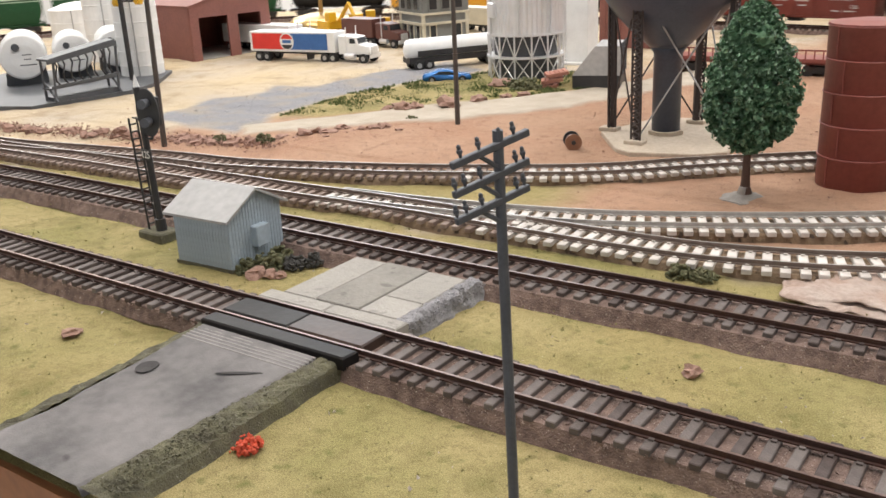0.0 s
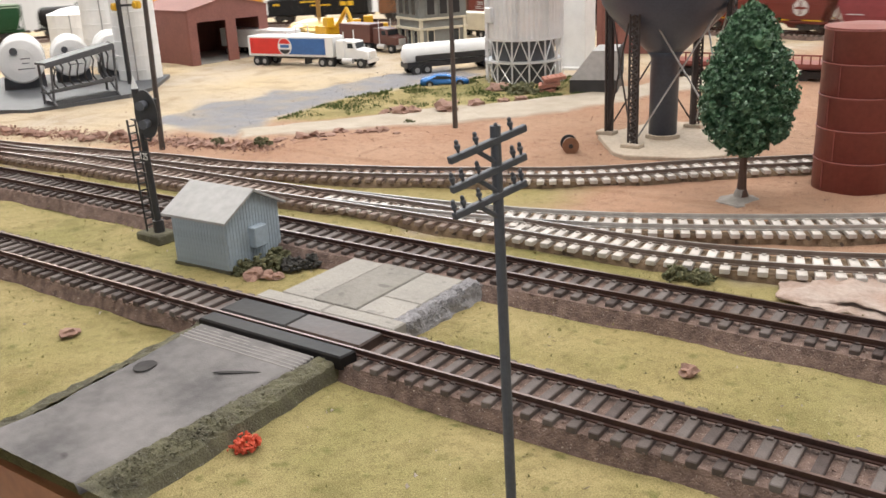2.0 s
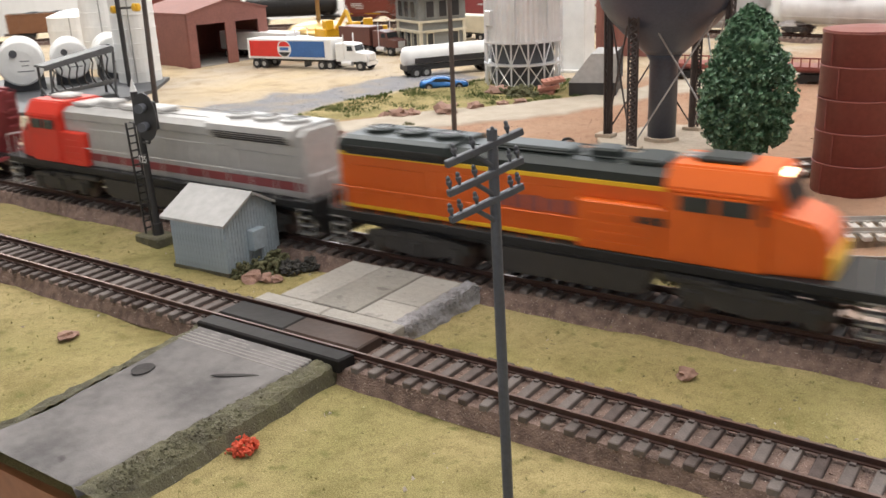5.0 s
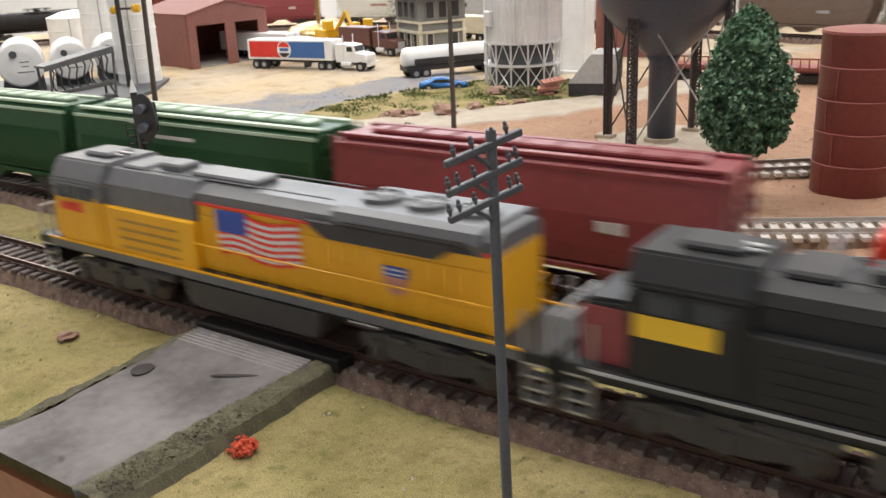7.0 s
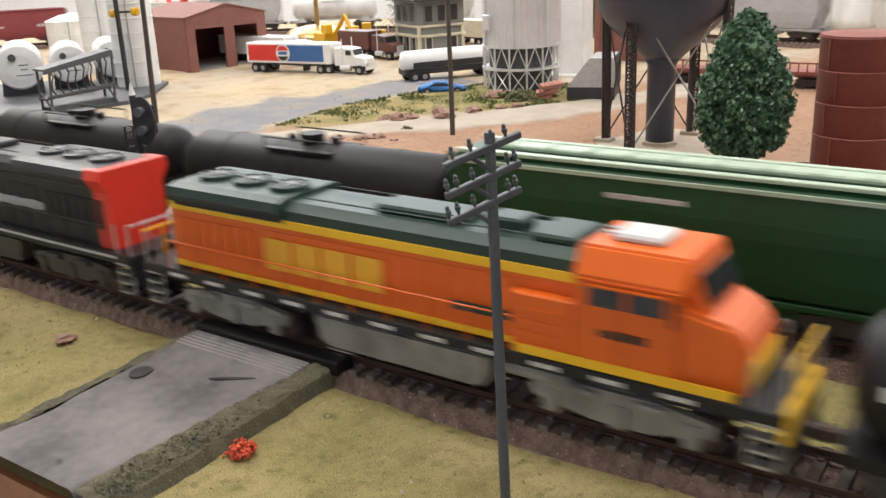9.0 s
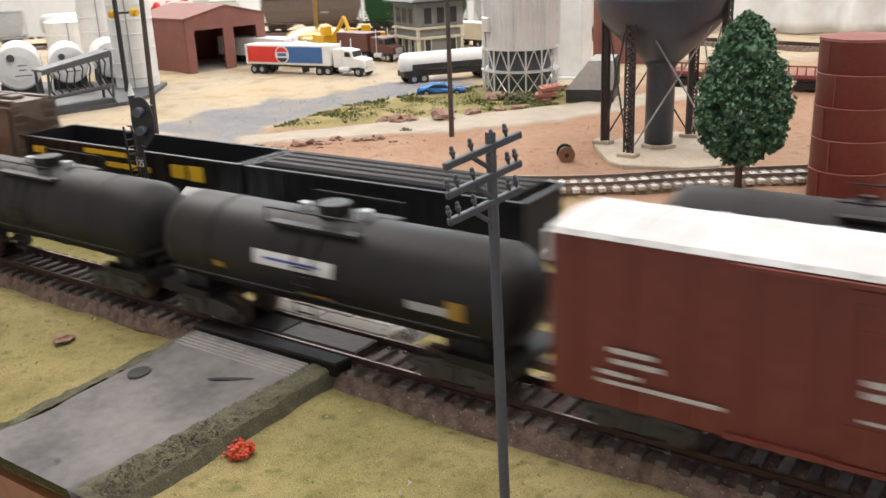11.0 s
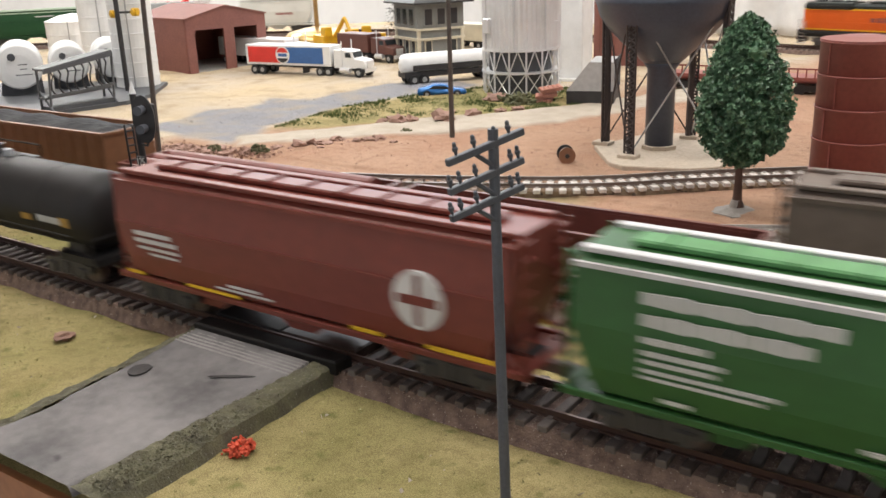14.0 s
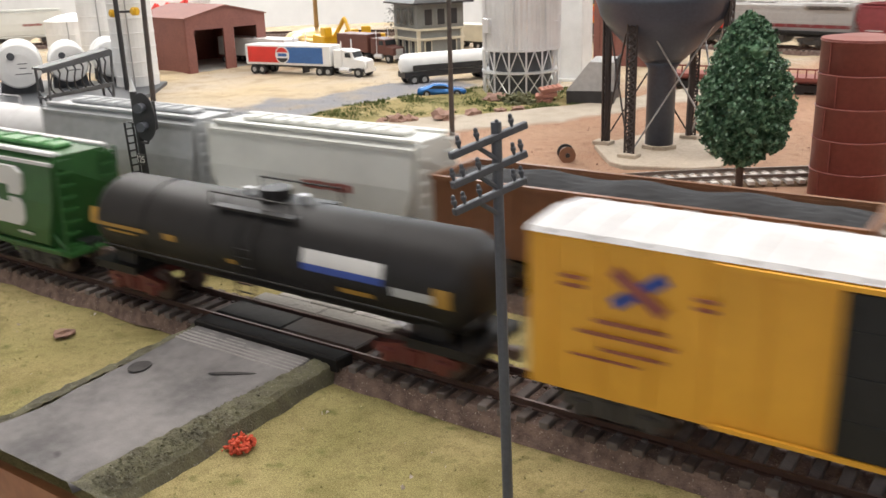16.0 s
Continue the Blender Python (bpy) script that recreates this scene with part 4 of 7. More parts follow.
def semi(m, cab_mat, body, label, trailer_len=0.124, sides=None, roof="white", tank=False, cat="truck"):
    s = thing("semi_truck", m, label, cat, "trucks in the yard")
    w = 0.026
    if tank:
        bm = B()
        lathe(bm, [(0.004, -trailer_len / 2), (0.0105, -trailer_len / 2 + 0.003), (0.0118, -trailer_len / 2 + 0.008), (0.0118, trailer_len / 2 - 0.008), (0.0105, trailer_len / 2 - 0.003), (0.004, trailer_len / 2)], 24, pose(-trailer_len / 2, 0, 0.021, 0, 90, 0))
        part("tank", bm, body, s, "white cylindrical tank trailer", smooth=True)
        bm = B(); box(bm, (-trailer_len / 2, 0, 0.011), (trailer_len - 0.004, 0.022, 0.006)); box(bm, (-trailer_len / 2, -0.0118, 0.018), (trailer_len * 0.8, 0.0012, 0.006))
        part("chassis", bm, "black", s)
    else:
        bm = B(); box(bm, (-trailer_len / 2, 0, 0.0235), (trailer_len, w, 0.0235), bevel=0.0006)
        tr = part("trailer", bm, body, s, "boxy trailer body")
        bm = B(); box(bm, (-trailer_len / 2, 0, 0.0103), (trailer_len * 0.96, 0.012, 0.003)); box(bm, (-trailer_len * 0.36, 0, 0.006), (0.002, 0.012, 0.008))
        part("chassis", bm, "black", s)
        if sides:
            for y in (-w / 2 - 0.0002, w / 2 + 0.0002):
                a, b = -trailer_len + 0.004, -0.010
                mid = (a + b) / 2 - 0.003
                bm = B(); box(bm, ((a + mid) / 2, y, 0.0238), (mid - a, 0.0004, 0.0185))
                part("red_panel", bm, "truck_red", tr, "red side panel")
                bm = B(); box(bm, ((b + mid) / 2, y, 0.0238), (b - mid, 0.0004, 0.0185))
                part("blue_panel", bm, "truck_blue", tr, "blue side panel")
                sg = -1 if y < 0 else 1
                bm = B(); rod(bm, (mid, y, 0.0238), (mid, y + sg * 0.0004, 0.0238), 0.0102, 28)
                part("emblem", bm, "white", tr, "white round emblem")
                bm = B(); prism(bm, [(mid + 0.0088 * math.cos(q), 0.0238 + 0.0088 * math.sin(q)) for q in np.linspace(0.35, math.pi - 0.35, 12)], min(y, y + sg * 0.0007), max(y, y + sg * 0.0007), "y")
                part("emblem_top", bm, "truck_red", tr)
                bm = B(); prism(bm, [(mid + 0.0088 * math.cos(q), 0.0238 + 0.0088 * math.sin(q)) for q in np.linspace(math.pi + 0.45, 2 * math.pi - 0.45, 12)], min(y, y + sg * 0.0007), max(y, y + sg * 0.0007), "y")
                part("emblem_foot", bm, "black", tr)
                bm = B(); box(bm, (mid, y + sg * 0.0005, 0.0238), (0.0125, 0.0004, 0.0035))
                part("emblem_bar", bm, "truck_blue", tr)
    # tractor
    bm = B()
    prism(bm, [(0.003, 0.010), (0.045, 0.010), (0.046, 0.014), (0.0445, 0.0195), (0.031, 0.0215), (0.0285, 0.0295), (0.017, 0.031), (0.003, 0.031)], -0.0105, 0.0105, "y")
    bmesh.ops.bevel(bm, geom=bm.edges[:], offset=0.0007, segments=1, affect="EDGES")
    part("cab", bm, cab_mat, s, "conventional tractor cab")
    bm = B(); prism(bm, [(0.0308, 0.0222), (0.0293, 0.0285), (0.0287, 0.0285), (0.0298, 0.0222)], -0.009, 0.009, "y")
    part("windscreen", bm, "glass_dark", s)
    for y in (-0.0107, 0.0107):
        bm = B(); prism(bm, [(0.0195, 0.0225), (0.0275, 0.0225), (0.0262, 0.0280), (0.0195, 0.0280)], y - 0.0002, y + 0.0002, "y")
        part("side_window", bm, "glass_dark", s)
        bm = B(); rod(bm, (0.015, y, 0.008), (0.015, y, 0.041), 0.0007, 6)
        part("exhaust_stack", bm, "silver", s)
        bm = B(); rod(bm, (0.012, y, 0.008), (0.026, y, 0.008), 0.0032, 10)
        part("fuel_tank", bm, "silver", s)
    bm = B(); box(bm, (0.012, 0, 0.008), (0.07, 0.008, 0.004))
    part("frame", bm, "black", s)
    bm = B(); box(bm, (0.0465, 0, 0.008), (0.0015, 0.022, 0.0045)); box(bm, (0.0462, 0, 0.0145), (0.0008, 0.012, 0.0075))
    part("bumper", bm, "silver", s)
    for x in (0.0375, -0.004, -0.0155, -trailer_len + 0.012, -trailer_len + 0.0235):
        for y in (-0.0105, 0.0105):
            wheel(s, x, y, 0.0056, 0.004 if x > 0.03 else 0.0055)
    return s


semi(pose(-0.7245, 0.6095, 0.0, 0, 0, 7), "white", "white", "white tractor pulling a red and blue drinks trailer", sides=True)
semi(pose(-0.838, 0.655, 0.0, 0, 0, -3), "white", "white", "plain white trailer truck parked half inside the garage", trailer_len=0.13)
semi(pose(-0.5435, 0.668, 0.0, 0, 0, 57), "black", "white", "white tank trailer with black chassis seen from behind", trailer_len=0.112, tank=True)
M["truck_brown"] = material("brown_lacquer", (0.13, 0.05, 0.04), 0.4)
semi(pose(-0.772, 0.742, 0.0, 0, 0, -8), "truck_brown", "truck_brown", "dark brown tractor and trailer parked by the signal tower", trailer_len=0.06)
semi(pose(-0.69, 0.905, 0.0, 0, 0, -14), "white", "cream", "pale tractor with a cream trailer behind the tower", trailer_len=0.09)


def coupe():
    c = thing("coupe_car", pose(-0.514, 0.5225, 0.001, 0, 0, 33), "small bright blue sports coupe by the gravel road", "car")
    bm = B()
    prism(bm, [(-0.0235, 0.0028), (0.0235, 0.0028), (0.0240, 0.0058), (0.0205, 0.0074), (0.0115, 0.0082), (0.003, 0.0122), (-0.008, 0.0125), (-0.018, 0.0092), (-0.0238, 0.0084)], -0.0095, 0.0095, "y")
    bmesh.ops.bevel(bm, geom=bm.edges[:], offset=0.0010, segments=2, affect="EDGES")
    part("body", bm, "car_blue", c, smooth=True)
    for y in (-0.0094, 0.0094):
        bm = B(); prism(bm, [(0.0095, 0.0084), (0.0025, 0.0115), (-0.0075, 0.0117), (-0.013, 0.0090)], y - 0.0003, y + 0.0003, "y")
        part("side_window", bm, "glass_dark", c)
        for x in (-0.0145, 0.0150):
            wheel(c, x, y * 0.93, 0.0037, 0.0025)


coupe()


# ---- fuel depot: drums on cradles, loading rack, tall tanks ----
def drum_tank(m, r, L, label):
    d = thing("horizontal_tank", m, label, "fuel tank", "white horizontal tanks")
    bm = B()
    lathe(bm, [(r * 0.55, -0.0012), (r * 0.92, 0.0), (r, 0.002), (r, L * 0.25), (r + 0.0006, L * 0.25), (r + 0.0006, L * 0.27), (r, L * 0.27), (r, L * 0.6), (r + 0.0006, L * 0.6), (r + 0.0006, L * 0.62), (r, L * 0.62), (r, L - 0.002), (r * 0.9, L), (r * 0.5, L + 0.001)], 36, pose(0, 0, r + 0.007, 90, 0, 0))
    part("shell", bm, "white", d, smooth=False)
    bm = B(); rod(bm, (0.006, 0.0005, r + 0.007 + r * 0.45), (0.006, -L * 0 + 0.003, r + 0.007 + r * 0.45), r * 0.17, 14)
    part("port", bm, "rack_grey", d, "dark round end port")
    for dz, w in ((0.1, 0.4), (-0.1, 0.3), (-0.35, 0.7)):
        bm = B(); box(bm, (-0.004, 0.0013, r + 0.007 + r * dz), (r * w, 0.0005, 0.0009))
        part("lettering_bar", bm, "rack_grey", d)
    for y in (-L * 0.25, -L * 0.75):
        bm = B(); prism(bm, [(-r * 0.9, 0), (r * 0.9, 0), (r * 0.85, 0.013), (r * 0.4, 0.0082), (-r * 0.4, 0.0082), (-r * 0.85, 0.013)], y - 0.006, y + 0.006, "y")
        part("cradle", bm, "rack_grey", d, "charcoal cradle")


TURN = -122.0
drum_tank(pose(-0.925, 0.332, 0.004, 0, 0, TURN), 0.0235, 0.075, "white horizontal fuel tank with a round end port")
drum_tank(pose(-0.918, 0.387, 0.004, 0, 0, TURN), 0.0205, 0.075, "white horizontal fuel tank on charcoal cradles")
drum_tank(pose(-0.908, 0.436, 0.004, 0, 0, TURN), 0.0205, 0.075, "white horizontal fuel tank behind the loading rack")
bm = B(); prism(bm, [(-0.98, 0.20), (-0.868, 0.232), (-0.802, 0.258), (-0.784, 0.356), (-0.80, 0.40), (-0.86, 0.47), (-1.06, 0.40)], -0.002, 0.0042)
tagged(part("depot_base", bm, "rack_grey"), "charcoal base plate under the fuel tanks", "base plate", kind="structure")


def loading_rack():
    r = thing("loading_rack", pose(-0.8035, 0.3155, 0.0042, 0, 0, 84), "charcoal steel fuel loading rack with hanging hoses", "loading rack")
    L = 0.072
    bm = B(); box(bm, (0, 0, 0.0445), (L, 0.020, 0.0022)); box(bm, (0, -0.010, 0.0425), (L, 0.0016, 0.0045))
    part("canopy", bm, "rack_grey", r)
    for x in (-L / 2 + 0.003, L / 2 - 0.003):
        bm = B(); rod(bm, (x, -0.009, 0), (x + 0.004, -0.008, 0.044), 0.0013, 6); rod(bm, (x, 0.009, 0), (x, 0.009, 0.044), 0.0013, 6); rod(bm, (x, -0.014, 0.0), (x, 0.009, 0.02), 0.0011, 6)
        part("post", bm, "rack_grey", r)
    bm = B(); box(bm, (0, 0.004, 0.013), (L * 0.96, 0.014, 0.002)); box(bm, (0, -0.009, 0.016), (L * 0.96, 0.0015, 0.0022))
    part("platform", bm, "rack_grey", r)
    for k in range(8):
        x = -L / 2 + 0.008 + k * 0.0080
        bm = B()
        pts = [(x, -0.006, 0.043), (x + 0.001, -0.010, 0.036), (x - 0.002, -0.011, 0.029), (x - 0.001, -0.008, 0.022), (x + 0.002, -0.009, 0.0165)]
        for a, b in zip(pts, pts[1:]):
            rod(bm, a, b, 0.0008, 6)
        part("hose", bm, "black", r)
    bm = B(); box(bm, (0, 0.0, 0.002), (L * 0.9, 0.018, 0.004))
    part("sill", bm, "rack_grey", r)
    # the rack rises towards its inner end
    for ob in r.children:
        for v in ob.data.vertices:
            v.co.z *= 1 + 0.12 * v.co.x / (L / 2)


loading_rack()


def tall_tank(x, y, r, h, bands, label):
    t = thing("vertical_tank", pose(x, y, 0.0), label, "fuel tank", "white vertical tanks")
    n = bands
    for k in range(n):
        z0, z1 = h * k / n, h * (k + 1) / n
        bm = B(); lathe(bm, [(r, z0), (r, z1 - 0.0012), (r + 0.0006, z1 - 0.001), (r + 0.0006, z1 - 0.0002), (r, z1)], 32)
        part("shell_ring", bm, "white", t, smooth=False)
    bm = B(); lathe(bm, [(r, h), (r * 0.5, h + r * 0.18), (0.001, h + r * 0.25)], 32)
    part("roof", bm, "white", t)
    bm = B(); rod(bm, (r * 0.8, -r * 0.8, 0), (r * 0.8, -r * 0.8, h), 0.0009, 6)
    part("downpipe", bm, "steel_dull", t)


tall_tank(-0.872, 0.440, 0.0235, 0.125, 8, "tall white vertical tank with rolled bands")
tall_tank(-1.047, 0.53, 0.0300, 0.125, 7, "tall white vertical tank behind the loading rack")
tall_tank(-1.245, 0.62, 0.0400, 0.055, 3, "squat white vertical tank at the rear of the depot")
st = thing("depot_standpipe", pose(-0.8455, 0.4045, 0.004), "black standpipe with yellow valve handles beside white tank", "standpipe")
bm = B(); rod(bm, (0, 0, 0), (0, 0, 0.13), 0.0026, 10)
part("pipe", bm, "black", st)
for x, z in ((-0.006, 0.0805), (0.030, 0.083)):
    bm = B(); box(bm, (x, 0, z), (0.009, 0.005, 0.008), bevel=0.001); rod(bm, (x, -0.004, z), (x, 0.004, z), 0.003, 8)
    part("valve", bm, "yellow", st, "yellow valve")
bm = B(); rod(bm, (0, 0, 0.082), (0.030, 0, 0.083), 0.0012, 8)
part("cross_pipe", bm, "black", st)


# ---- signal tower house ----
def tower_house():
    t = thing("signal_tower", pose(-0.702, 0.768, 0.0, 0, 0, -27), "two-storey grey signal tower with cream trim and dark windows", "house")
    w, d, h1, h2 = 0.062, 0.062, 0.043, 0.074
    M["tower_wall"] = material("grey_clapboard", (0.22, 0.225, 0.215), 0.75, 0, (0.18, 0.185, 0.18), 120)
    bm = B(); box(bm, (0, 0, h1 / 2), (w, d, h1)); box(bm, (0, 0, (h1 + h2) / 2), (w + 0.004, d + 0.004, h2 - h1))
    part("wall", bm, "tower_wall", t)
    for z in (0.002, h1, h1 - 0.012):
        bm = B(); box(bm, (0, 0, z), (w + 0.0065, d + 0.0065, 0.0028))
        part("trim_band", bm, "cream", t)
    for sx, sy in ((-1, -1), (1, -1), (1, 1), (-1, 1)):
        bm = B(); box(bm, (sx * w / 2, sy * d / 2, h1 / 2), (0.004, 0.004, h1))
        part("corner_board", bm, "cream", t)
    bm = B()
    o = 0.012
    lathe(bm, [((w / 2 + o) * 1.414, h2), ((w / 2 + o) * 1.414, h2 + 0.002), (0.004, h2 + 0.024)], 4, Matrix.Rotation(radians(45), 4, "Z"))
    part("roof", bm, "black", t, "dark hipped roof")
    for face in range(4):
        R_ = Matrix.Rotation(radians(90 * face), 4, "Z")
        for k, x in enumerate((-0.018, 0.0, 0.018)):
            for z, ww, hh_, e in ((0.0195, 0.0105, 0.021, 0.0), (0.058, 0.013, 0.022, 0.002)):
                if z < 0.03 and k == 1 and face % 2:
                    continue
                bm = B(); box(bm, (x, -d / 2 - e - 0.0006, z), (ww, 0.0012, hh_), m=R_)
                win = part("window", bm, "tower_wall" if z > 0.03 else "cream", t)
                bm = B(); box(bm, (x, -d / 2 - e - 0.0013, z), (ww - 0.003, 0.0006, hh_ - 0.003), m=R_)
                part("pane", bm, "glass_dark", win)
    bm = B(); prism(bm, [(-0.03, 0.0), (0.03, 0.0), (0.03, 0.012), (-0.03, 0.05)], -0.075, -0.055, "y")
    bmesh.ops.transform(bm, matrix=pose(-0.055, 0.07, 0), verts=bm.verts[:])
    part("stair", bm, "truck_brown", t, "dark covered stair")


tower_house()
bm = B()
rng = random.Random(8)
dt = thing("dark_fir_tree", pose(-0.815, 0.86, 0.0), "dark ragged fir tree beside the signal tower", "tree")
rod(bm, (0, 0, 0), (0, 0, 0.12), 0.003, 8, 0.001)
part("trunk", bm, "trunk", dt)
bm = B()
for k in range(1500):
    u = rng.random()
    a, rr = rng.uniform(0, 6.283), 0.030 * (1 - u * 0.75) * rng.uniform(0.3, 1.0)
    p = Vector((rr * math.cos(a), rr * math.sin(a), 0.015 + 0.115 * u))
    d = Vector((math.cos(a), math.sin(a), -0.4)) * 0.004
    e = Vector((-math.sin(a), math.cos(a), 0.2)) * 0.0016
    bm.faces.new([bm.verts.new(p - e), bm.verts.new(p + d), bm.verts.new(p + e)])
M["fir"] = material("brown_green_fir", (0.045, 0.04, 0.03), 0.8, 0, (0.07, 0.055, 0.045), 200)
tagged(part("crown", bm, "fir", dt), kind="stuff")

# ---- coal bunker, pallets ----
hut = thing("coal_bunker", pose(-0.368, 0.548, 0.0, 0, 0, 18), "grey sloping-sided bunker on a black base", "bunker")
bm = B(); box(bm, (0.004, 0, 0.007), (0.042, 0.046, 0.015), bevel=0.0005)
part("base", bm, "black", hut)
bm = B(); prism(bm, [(-0.0172, 0.0145), (0.0252, 0.0145), (0.0252, 0.040), (0.003, 0.040)], -0.0232, 0.0232, "y")
part("slope", bm, "shed_roof", hut, "grey sloping face")
for k in range(6):
    bm = B(); box(bm, (0.0256, -0.02 + k * 0.008, 0.028), (0.001, 0.002, 0.028))
    part("rib", bm, "rack_grey", hut)
for k in range(3):
    pl = thing("pallet", pose(-0.404 + 0.003 * k, 0.525 + 0.003 * k, 0.0012 + 0.0056 * k, 0, -8, 20 + 9 * k), "pinkish timber pallet leaning in a small stack", "pallet", "pallets by the bunker")
    for j in range(5):
        bm = B(); box(bm, (-0.008 + 0.004 * j, 0, 0.0028), (0.003, 0.020, 0.0009))
        part("board", bm, "pallet", pl)
    for y in (-0.008, 0, 0.008):
        bm = B(); box(bm, (0, y, 0.0012), (0.020, 0.002, 0.0022))
        part("bearer", bm, "pallet", pl)

# ---- oxide red factory and plain white column behind the silo ----
fb = thing("factory_building", pose(-0.445, 0.835, 0.0, 0, 0, 10), "tall oxide red factory block behind the water tower", "building")
bm = B(); box(bm, (0, 0, 0.09), (0.085, 0.07, 0.18)); part("wall", bm, "brick", fb)
bm = B(); box(bm, (0, 0, 0.181), (0.09, 0.075, 0.004)); part("roof", bm, "brick", fb)
for k in range(5):
    bm = B(); box(bm, (-0.036 + k * 0.018, -0.0355, 0.09), (0.0016, 0.0014, 0.176)); part("pilaster", bm, "brick", fb)
# made-up column standing in for a white cloth-like upright
ws = thing("white_elevator_leg", pose(-0.452, 0.685, 0.0, 0, 0, 5), "plain white column with side rungs behind the silo", "elevator")
bm = B(); box(bm, (0, 0, 0.085), (0.030, 0.03, 0.17), bevel=0.001); part("column", bm, "white", ws)
bm = B(); box(bm, (0, 0, 0.0015), (0.05, 0.05, 0.003)); part("base", bm, "white", ws)
bm = B()
for k in range(20):
    box(bm, (-0.0155, 0, 0.01 + k * 0.008), (0.0006, 0.010, 0.0008))
part("rungs", bm, "steel_dull", ws)

# ---- red flat wagon on the far siding ----
fl = thing("flat_wagon", pose(-0.262, 0.668, 0.0, 0, 0, 4), "dark red flat wagon with railings parked on the sand", "wagon")
bm = B(); box(bm, (0, 0, 0.0155), (0.17, 0.030, 0.003)); box(bm, (0, 0, 0.0125), (0.16, 0.010, 0.004)); part("deck", bm, "tank_rust", fl)
bm = B()
for k in range(22):
    box(bm, (-0.08 + k * 0.0076, -0.0146, 0.0205), (0.0012, 0.001, 0.008))
box(bm, (0, -0.0146, 0.0248), (0.164, 0.0012, 0.0014)); part("railing", bm, "tank_rust", fl)
for x in (-0.06, 0.06):
    bm = B(); box(bm, (x, 0, 0.0065), (0.026, 0.020, 0.006)); part("bogie", bm, "black", fl)
    for dx in (-0.009, 0.009):
        for y in (-0.009, 0.009):
            bm = B(); rod(bm, (x + dx, y - 0.0012, 0.0052), (x + dx, y + 0.0012, 0.0052), 0.0052, 14); part("wheel", bm, "black", fl)

# ---- lamp and yellow loader behind the trucks ----
lm = thing("brass_lamp", pose(-1.02, 0.905, 0.0), "round brass dish lamp on a thin stem", "lamp")
bm = B(); lathe(bm, [(0.058, 0.0), (0.060, 0.004), (0.045, 0.018), (0.02, 0.024), (0.002, 0.025)], 32); part("dish", bm, "brass", lm, smooth=True)
bm = B(); rod(bm, (0, 0, 0.024), (0, 0, 0.12), 0.0035, 8); part("stem", bm, "brass", lm)
ld = thing("yellow_excavator", pose(-0.905, 0.80, 0.0, 0, 0, -20), "yellow tracked excavator parked behind the trucks", "excavator")
for y in (-0.011, 0.011):
    bm = B(); box(bm, (0, y, 0.0055), (0.04, 0.008, 0.011), bevel=0.003); part("crawler", bm, "black", ld)
bm = B(); box(bm, (-0.006, 0, 0.019), (0.034, 0.026, 0.014), bevel=0.002); part("body", bm, "yellow", ld)
bm = B(); box(bm, (0.008, -0.006, 0.03), (0.014, 0.012, 0.014), bevel=0.001); part("cab", bm, "yellow", ld)
bm = B(); rod(bm, (0.012, 0.006, 0.024), (0.042, 0.006, 0.05), 0.003, 6); rod(bm, (0.042, 0.006, 0.05), (0.062, 0.006, 0.022), 0.0025, 6); part("boom", bm, "yellow", ld)
bm = B(); box(bm, (0.06, 0.006, 0.016), (0.012, 0.014, 0.012), bevel=0.002); part("bucket", bm, "yellow", ld)
for k, (x, y) in enumerate(((-0.85, 0.80), (-0.87, 0.86))):
    bd = thing("bulldozer", pose(x, y, 0.0, 0, 0, 40 * k), "yellow bulldozer with raised blade in the yard", "bulldozer", "yard machines")
    for yy in (-0.011, 0.011):
        bm = B(); box(bm, (0, yy, 0.006), (0.036, 0.007, 0.012), bevel=0.003); part("crawler", bm, "black", bd)
    bm = B(); box(bm, (0.004, 0, 0.017), (0.03, 0.013, 0.012), bevel=0.001); part("hood", bm, "yellow", bd)
    bm = B(); box(bm, (-0.009, 0, 0.027), (0.014, 0.016, 0.015), bevel=0.001); part("cab", bm, "yellow", bd)
    bm = B(); box(bm, (0.024, 0, 0.011), (0.003, 0.034, 0.014), bevel=0.001); part("blade", bm, "yellow", bd)

# ---- backdrop pieces: script sign, brown board with white cloth ----
bm = B(); box(bm, (-0.1, 1.33, 0.04), (1.3, 0.012, 0.42), m=pose(0, 0, 0, 0, 0, -4))
M["board_brown"] = material("brown_fibreboard", (0.40, 0.27, 0.15), 0.8, 0, (0.33, 0.22, 0.12), 8)
tagged(part("back_board", bm, "board_brown"), "brown fibreboard panel behind the rear tracks", "board")
bm = B()
rows_ = []
for j in range(13):
    rows_.append([bm.verts.new((-0.50 + i * 0.013 + 0.01 * math.sin(j * 0.5), 1.20 + 0.012 * math.sin(i * 1.1 + j * 0.3) - j * 0.003, 0.19 - j * 0.0155 - 0.0006 * (i - 13) ** 2 * (j == 0))) for i in range(27)])
for a, b in zip(rows_, rows_[1:]):
    for i in range(26):
        bm.faces.new((a[i], b[i], b[i + 1], a[i + 1]))
cl = part("white_cloth", bm, "white", smooth=True)
md = cl.modifiers.new("thickness", "SOLIDIFY"); md.thickness = 0.002
tagged(cl, "rumpled white cloth hung before the board", "cloth")
bm = B()
ring_ = [(0.060 * math.cos(a), 0.085 * math.sin(a)) for a in np.linspace(0, math.pi, 22)]
inner = [(0.045 * math.cos(a), 0.068 * math.sin(a)) for a in np.linspace(math.pi, 0, 22)]
prism(bm, ring_ + inner, -0.02, 0.02, "y")
bmesh.ops.transform(bm, matrix=pose(-0.15, 1.12, 0.0, 0, 0, 10), verts=bm.verts[:])
